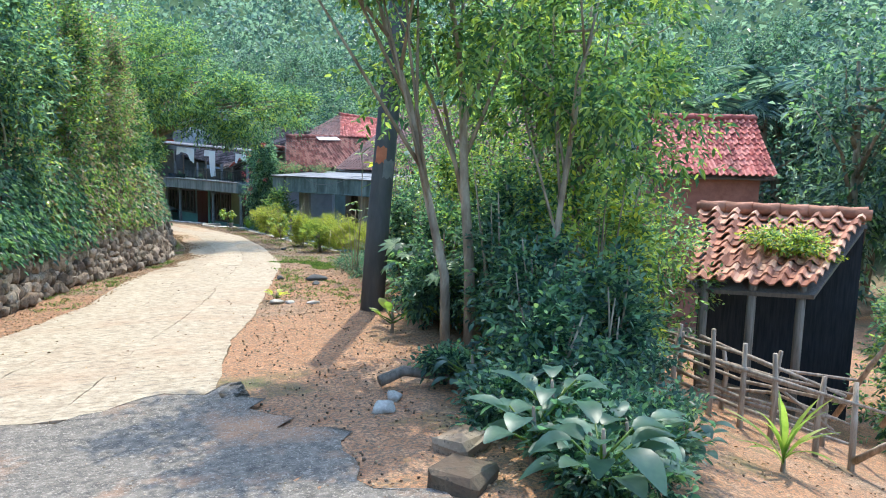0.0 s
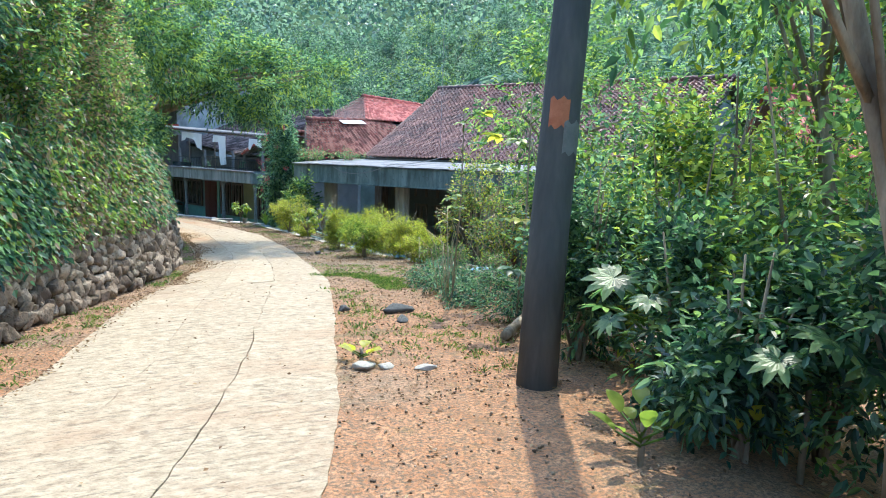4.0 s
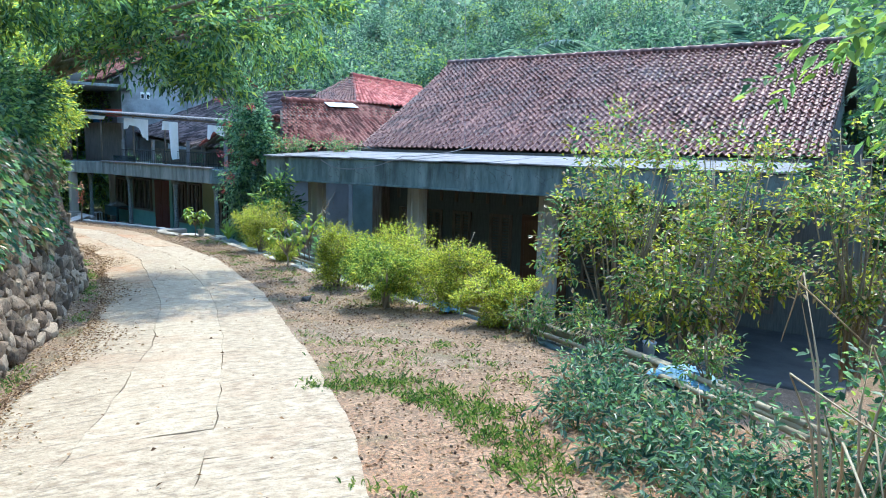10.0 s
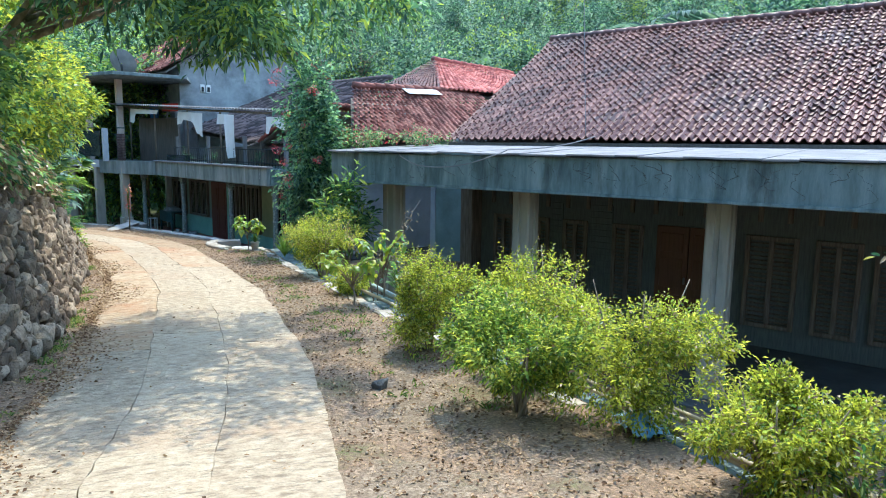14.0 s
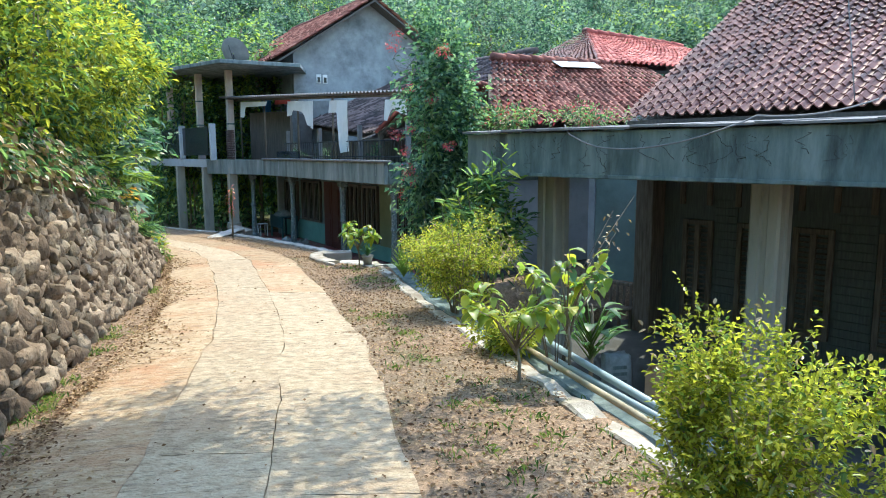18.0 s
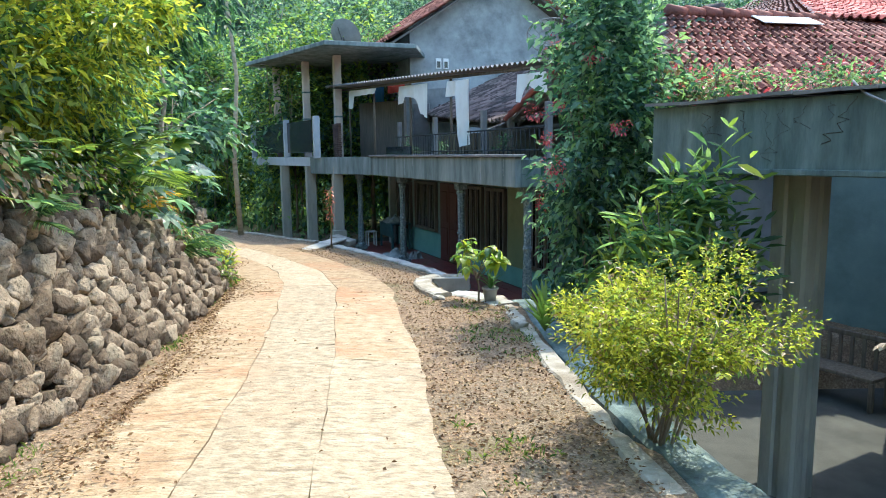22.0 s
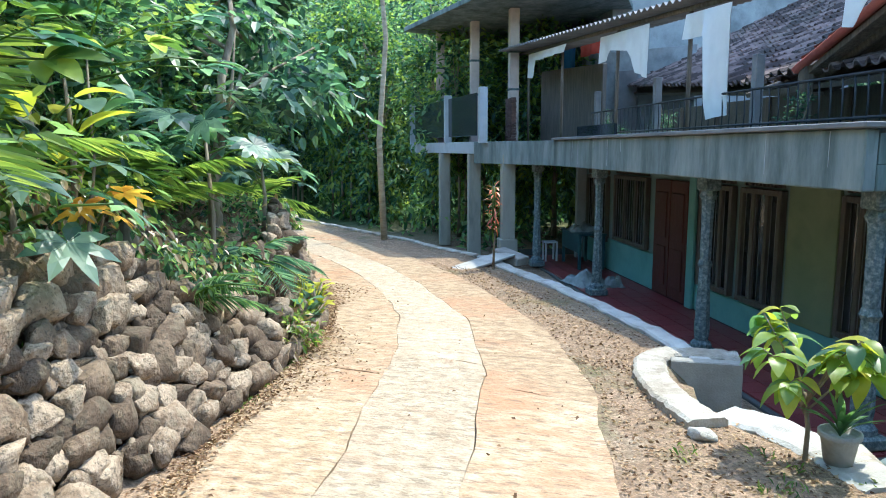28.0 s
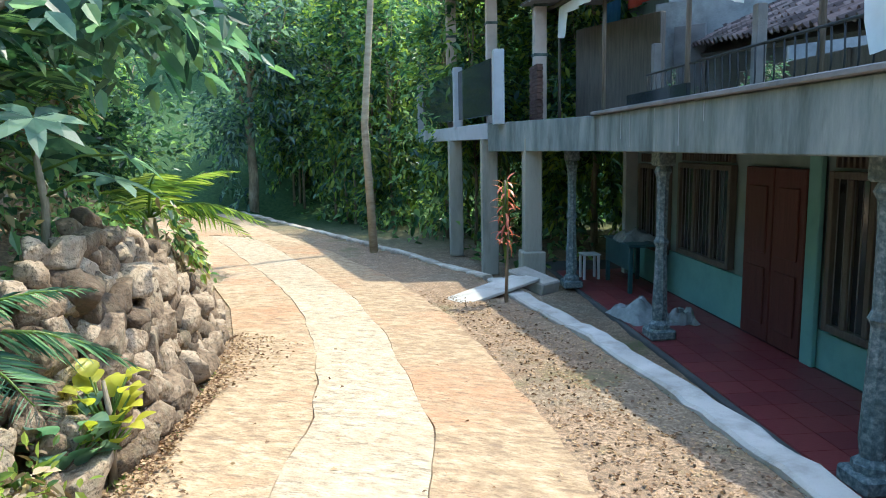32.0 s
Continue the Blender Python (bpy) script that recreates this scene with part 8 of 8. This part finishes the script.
for a in ((-0.25, 0.25, -0.2, -0.19, 0, 0.4), (-0.25, 0.25, 0.19, 0.2, 0, 0.4), (-0.25, -0.24, -0.188, 0.188, 0, 0.4), (0.24, 0.25, -0.188, 0.188, 0, 0.4), (-0.238, 0.238, -0.188, 0.188, 0.0, 0.01)):
    part("panel", box(*a, 0.002), M["cardboard"], card)
bk = HOUSE1 @ Vector((10.6, 0.75, HOUSE_FLOOR))
bucket = thing("bucket", "pale grey plastic bucket on the verandah floor", "bucket", pose(*bk))
M["pail"] = material("pale_plastic", [(0.5, 0.53, 0.54), (0.6, 0.62, 0.62)], scale=5, rough=0.5, bump=0.1)
bm = bmesh.new()
prof = [(0.11, 0.0), (0.14, 0.26), (0.15, 0.27), (0.15, 0.285), (0.13, 0.285), (0.105, 0.02)]
rr = [[bm.verts.new((r * math.cos(2 * math.pi * k / 20), r * math.sin(2 * math.pi * k / 20), z)) for k in range(20)] for r, z in prof]
for r0, r1 in zip(rr[:-1], rr[1:]):
    for k in range(20):
        bm.faces.new((r0[k], r0[(k + 1) % 20], r1[(k + 1) % 20], r1[k]))
bm.faces.new(rr[0][::-1])
bm.faces.new(rr[-1])
part("body", bm, M["pail"], bucket, smooth=True)
tubes("handle", [([(-0.15, 0, 0.27), (-0.1, 0.12, 0.22), (0.1, 0.12, 0.22), (0.15, 0, 0.27)], 0.005)], M["iron"], bucket, sides=5)

# potted plant at the drain
pot = thing("flower_pot", "pale cement flower pot with grassy leaves by the kerb", "flower pot", pose(4.82, 32.95, float(gz(32.95)) + 0.02))
bm = bmesh.new()
prof = [(0.075, 0.0), (0.10, 0.15), (0.115, 0.16), (0.115, 0.19), (0.1, 0.19), (0.09, 0.16)]
rr = [[bm.verts.new((r * math.cos(2 * math.pi * k / 18), r * math.sin(2 * math.pi * k / 18), z)) for k in range(18)] for r, z in prof]
for r0, r1 in zip(rr[:-1], rr[1:]):
    for k in range(18):
        bm.faces.new((r0[k], r0[(k + 1) % 18], r1[(k + 1) % 18], r1[k]))
bm.faces.new(rr[0][::-1])
bm.faces.new(rr[-1])
part("body", bm, M["white_kerb"], pot, smooth=True)
broad_plant("tuft of green strap leaves in the flower pot", 4.82, 32.95, 24, 0.28, 0.035, "leaf_mid", 910, height=0.05, bend=0.5, lift=(0.7, 1.4), name="pot_plant", z=float(gz(32.95)) + 0.18, stem=False)

# porch clutter of the two-storey house
M["table_green"] = material("dark_teal_paint", [(0.02, 0.06, 0.07), (0.04, 0.10, 0.11)], scale=3, rough=0.5, bump=0.1)


def p2(s, w, z=0.0):
    return HOUSE2 @ pose(s, w, PORCH_FLOOR + z)


table = thing("table", "dark painted table against the porch wall", "table", p2(-0.55, 0.95))
part("tabletop", box(-0.6, 0.6, -0.3, 0.3, 0.70, 0.74, 0.01), M["table_green"], table)
for x in (-0.54, 0.54):
    for y in (-0.25, 0.25):
        part("leg", box(x - 0.03, x + 0.03, y - 0.03, y + 0.03, 0, 0.698, 0.006), M["table_green"], table)
part("apron", box(-0.56, 0.56, -0.285, -0.265, 0.35, 0.698, 0.005), M["table_green"], table)
crumpled("folded_cloth", "pile of grey cloths on the table", "cloth", *(HOUSE2 @ Vector((-0.5, 0.95, PORCH_FLOOR + 0.74))), 0.6, 0.45, 0.22, "sack", 5, 20)
chair_m = thing("plastic_stool", "pale plastic stool on the porch", "stool", p2(-1.3, 0.45))
part("seat", box(-0.15, 0.15, -0.15, 0.15, 0.40, 0.43, 0.012), M["pail"], chair_m)
for x in (-0.12, 0.12):
    for y in (-0.12, 0.12):
        part("leg", box(x - 0.02, x + 0.02, y - 0.02, y + 0.02, 0, 0.398, 0.005), M["pail"], chair_m)
crumpled("folded_sack", "folded grey striped sacks beside the pillar", "sack", *(HOUSE2 @ Vector((1.4, 0.35, PORCH_FLOOR))), 0.8, 0.6, 0.34, "sack", 7, -60)
crumpled("plastic_bag", "tied white plastic bag beside the pillar", "bag", *(HOUSE2 @ Vector((1.75, 0.75, PORCH_FLOOR))), 0.35, 0.3, 0.3, "sack", 8, 10)
board = thing("ramp_board", "white painted board laid over the kerb", "board", pose(1.35, 40.55, -1.98, 8, 0, -38))
part("panel", box(-0.22, 0.22, -0.62, 0.62, 0.02, 0.06, 0.008), M["white_kerb"], board)
slab_ob = thing("cement_block", "broken cement slab beside the white board", "slab", pose(1.75, 41.15, -2.0, 0, 12, -30))
part("block", box(-0.3, 0.3, -0.18, 0.18, 0.0, 0.16, 0.02), M["stoop"], slab_ob)
# red floor tiles of the porch
tile_mesh = raw_mesh("floor_tile", [(x, y, z) for x in (0.003, 0.297) for y in (0.003, 0.297) for z in (-0.02, 0.0)], [(0, 1, 3, 2), (4, 6, 7, 5), (0, 4, 5, 1), (2, 3, 7, 6), (0, 2, 6, 4), (1, 5, 7, 3)])
tile_mesh.materials.append(M["red_floor"])
for i in range(36):
    for j in range(4):
        t_ob = new("floor_tile", tile_mesh)
        t_ob.parent = tall_house
        t_ob.location = (-2.1 + i * 0.3, 0.08 + j * 0.305, PORCH_FLOOR)
# plants and bits on the terrace edge
for i, s in enumerate((1.2, 3.3, 6.6)):
    c = HOUSE2 @ Vector((s, 0.85, 0.13))
    bush("small potted plant on the terrace behind the railing", c.x, c.y, (0.22, 0.22, 0.26), 260, 0.05, (("leaf_dark", 1),), 930 + i, z=c.z, stems=3, lumps=7, stem_r=0.008, group="terrace plants", name="terrace_plant", category="plant")

# ---- litter, grass and pebbles ----
gl_ = np.random.default_rng(950)


def scatter(n, y0, y1, left_of, right_of, pad0, pad1):
    y = gl_.uniform(y0, y1, n)
    a, b = along_y(left_of, y) + pad0, along_y(right_of, y) + pad1
    x = a + (b - a) * gl_.random(n)
    return x, y


right_x, right_y = scatter(20000, 9, 35, ROAD_RIGHT, KERB, 0.0, 0.0)
left_x, left_y = scatter(9000, 9, 38, WALL_BASE, ROAD_LEFT, 0.0, 0.12)
drift_y = gl_.uniform(16, 38, 9000)
drift_x = along_y(ROAD_LEFT, drift_y) + np.abs(gl_.normal(0, 0.28, len(drift_y))) * (0.6 + 0.5 * np.sin(drift_y * 1.7))
low_x, low_y = gl_.uniform(1.2, 6.5, 3000), gl_.uniform(3, 14, 3000)
okl = low_x > along_y(ROAD_RIGHT, low_y) + 0.02
edge_x, edge_y = scatter(700, 6, 38, ROAD_LEFT, ROAD_RIGHT, 0.05, -0.05)
lx = np.concatenate([drift_x, right_x, left_x, low_x[okl], edge_x])
ly = np.concatenate([drift_y, right_y, left_y, low_y[okl], edge_y])
pr_y = gl_.uniform(34.5, 40.5, 2500)
lx = np.concatenate([lx, along_y(ROAD_RIGHT, pr_y) + np.abs(gl_.normal(0.5, 0.35, 2500))])
ly = np.concatenate([ly, pr_y])
okk = lx < np.interp(ly, [33.3, 34.6, 36, 37.3, 38.7, 40.4, 41.5], [4.8, 4.4, 3.95, 3.35, 2.65, 1.65, 1.0]) + 99 * (ly < 33.3)
okk &= ~((ly > 33.1) & (ly < 35.15) & (lx > np.interp(ly, [33.2, 33.7, 34.1, 34.75, 35.0], [4.6, 4.15, 3.95, 3.85, 4.0])))
lx, ly = lx[okk], ly[okk]
lz = terrain(lx, ly) + 0.012 + 0.03 * ((lx > along_y(ROAD_LEFT, ly)) & (lx < along_y(ROAD_RIGHT, ly)) & (ly > 5.6))
litter = thing("leaf_litter", "dry brown leaves scattered over the verges", "leaf litter", kind="stuff")
ang = gl_.uniform(0, 6.28, len(lx))
leaves("foliage", np.stack([lx, ly, lz], 1), np.stack([np.cos(ang), np.sin(ang), gl_.normal(0.12, 0.2, len(lx))], 1), gl_.uniform(0.015, 0.045, len(lx)), M["litter"], litter, width=0.55, droop=0.08, fold=0.3, seed=951)
# pebbles
px_ = np.concatenate([gl_.uniform(-2.5, 3.0, 4200), lx[::9] + gl_.normal(0, 0.1, len(lx[::9]))])
py_ = np.concatenate([2.0 + 10 * gl_.random(4200) ** 1.7, ly[::9]])
okp = (px_ > along_y(ROAD_RIGHT, py_) + 0.0) | (py_ < 5.5)
px_, py_ = px_[okp], py_[okp]
cube = np.array([(x, y, z) for x in (-1, 1) for y in (-1, 1) for z in (-1, 1)], float) * 0.6
cf = np.array([(0, 1, 3, 2), (4, 6, 7, 5), (0, 4, 5, 1), (2, 3, 7, 6), (0, 2, 6, 4), (1, 5, 7, 3)])
pv = cube[None] * gl_.uniform(0.004, 0.013, (len(px_), 1, 1)) * gl_.uniform(0.6, 1.4, (len(px_), 8, 3)) + np.stack([px_, py_, terrain(px_, py_) + 0.008], 1)[:, None, :]
pebbles = raw("pebbles", pv.reshape(-1, 3), (cf[None] + 8 * np.arange(len(px_))[:, None, None]).reshape(-1, 4), M["stone_rest"], smooth=True)
tagged(pebbles, "loose pebbles and gravel on the earth", "gravel", kind="stuff")
# grass tufts
tx, ty = scatter(420, 9.5, 19, ROAD_RIGHT, KERB, 0.1, -0.2)
ux2, uy2 = scatter(260, 9, 37, WALL_BASE, ROAD_LEFT, 0.05, -0.1)
vx2, vy2 = scatter(200, 19, 33, ROAD_RIGHT, KERB, 0.15, 0.0)
patch_a, patch_r = gl_.uniform(0, 6.28, 420), np.sqrt(gl_.random(420))
tx, ty = np.concatenate([tx, ux2, vx2, 3.6 + 0.75 * patch_r * np.cos(patch_a)]), np.concatenate([ty, uy2, vy2, 15.3 + 1.5 * patch_r * np.sin(patch_a)])
keep_t = np.sin(tx * 2.1 + ty * 0.7) + 0.6 * np.sin(ty * 1.9) > -0.3
tx, ty = tx[keep_t], ty[keep_t]
blades = 16
bx, by = np.repeat(tx, blades) + gl_.normal(0, 0.05, len(tx) * blades), np.repeat(ty, blades) + gl_.normal(0, 0.05, len(tx) * blades)
grass = thing("grass", "thin tufts of grass on the verge", "grass", kind="stuff")
leaves("foliage", np.stack([bx, by, terrain(bx, by)], 1), np.stack([gl_.normal(0, 0.6, len(bx)), gl_.normal(0, 0.6, len(bx)), np.ones(len(bx))], 1), gl_.uniform(0.03, 0.09, len(bx)), M["grass"], grass, width=0.16, seed=955)
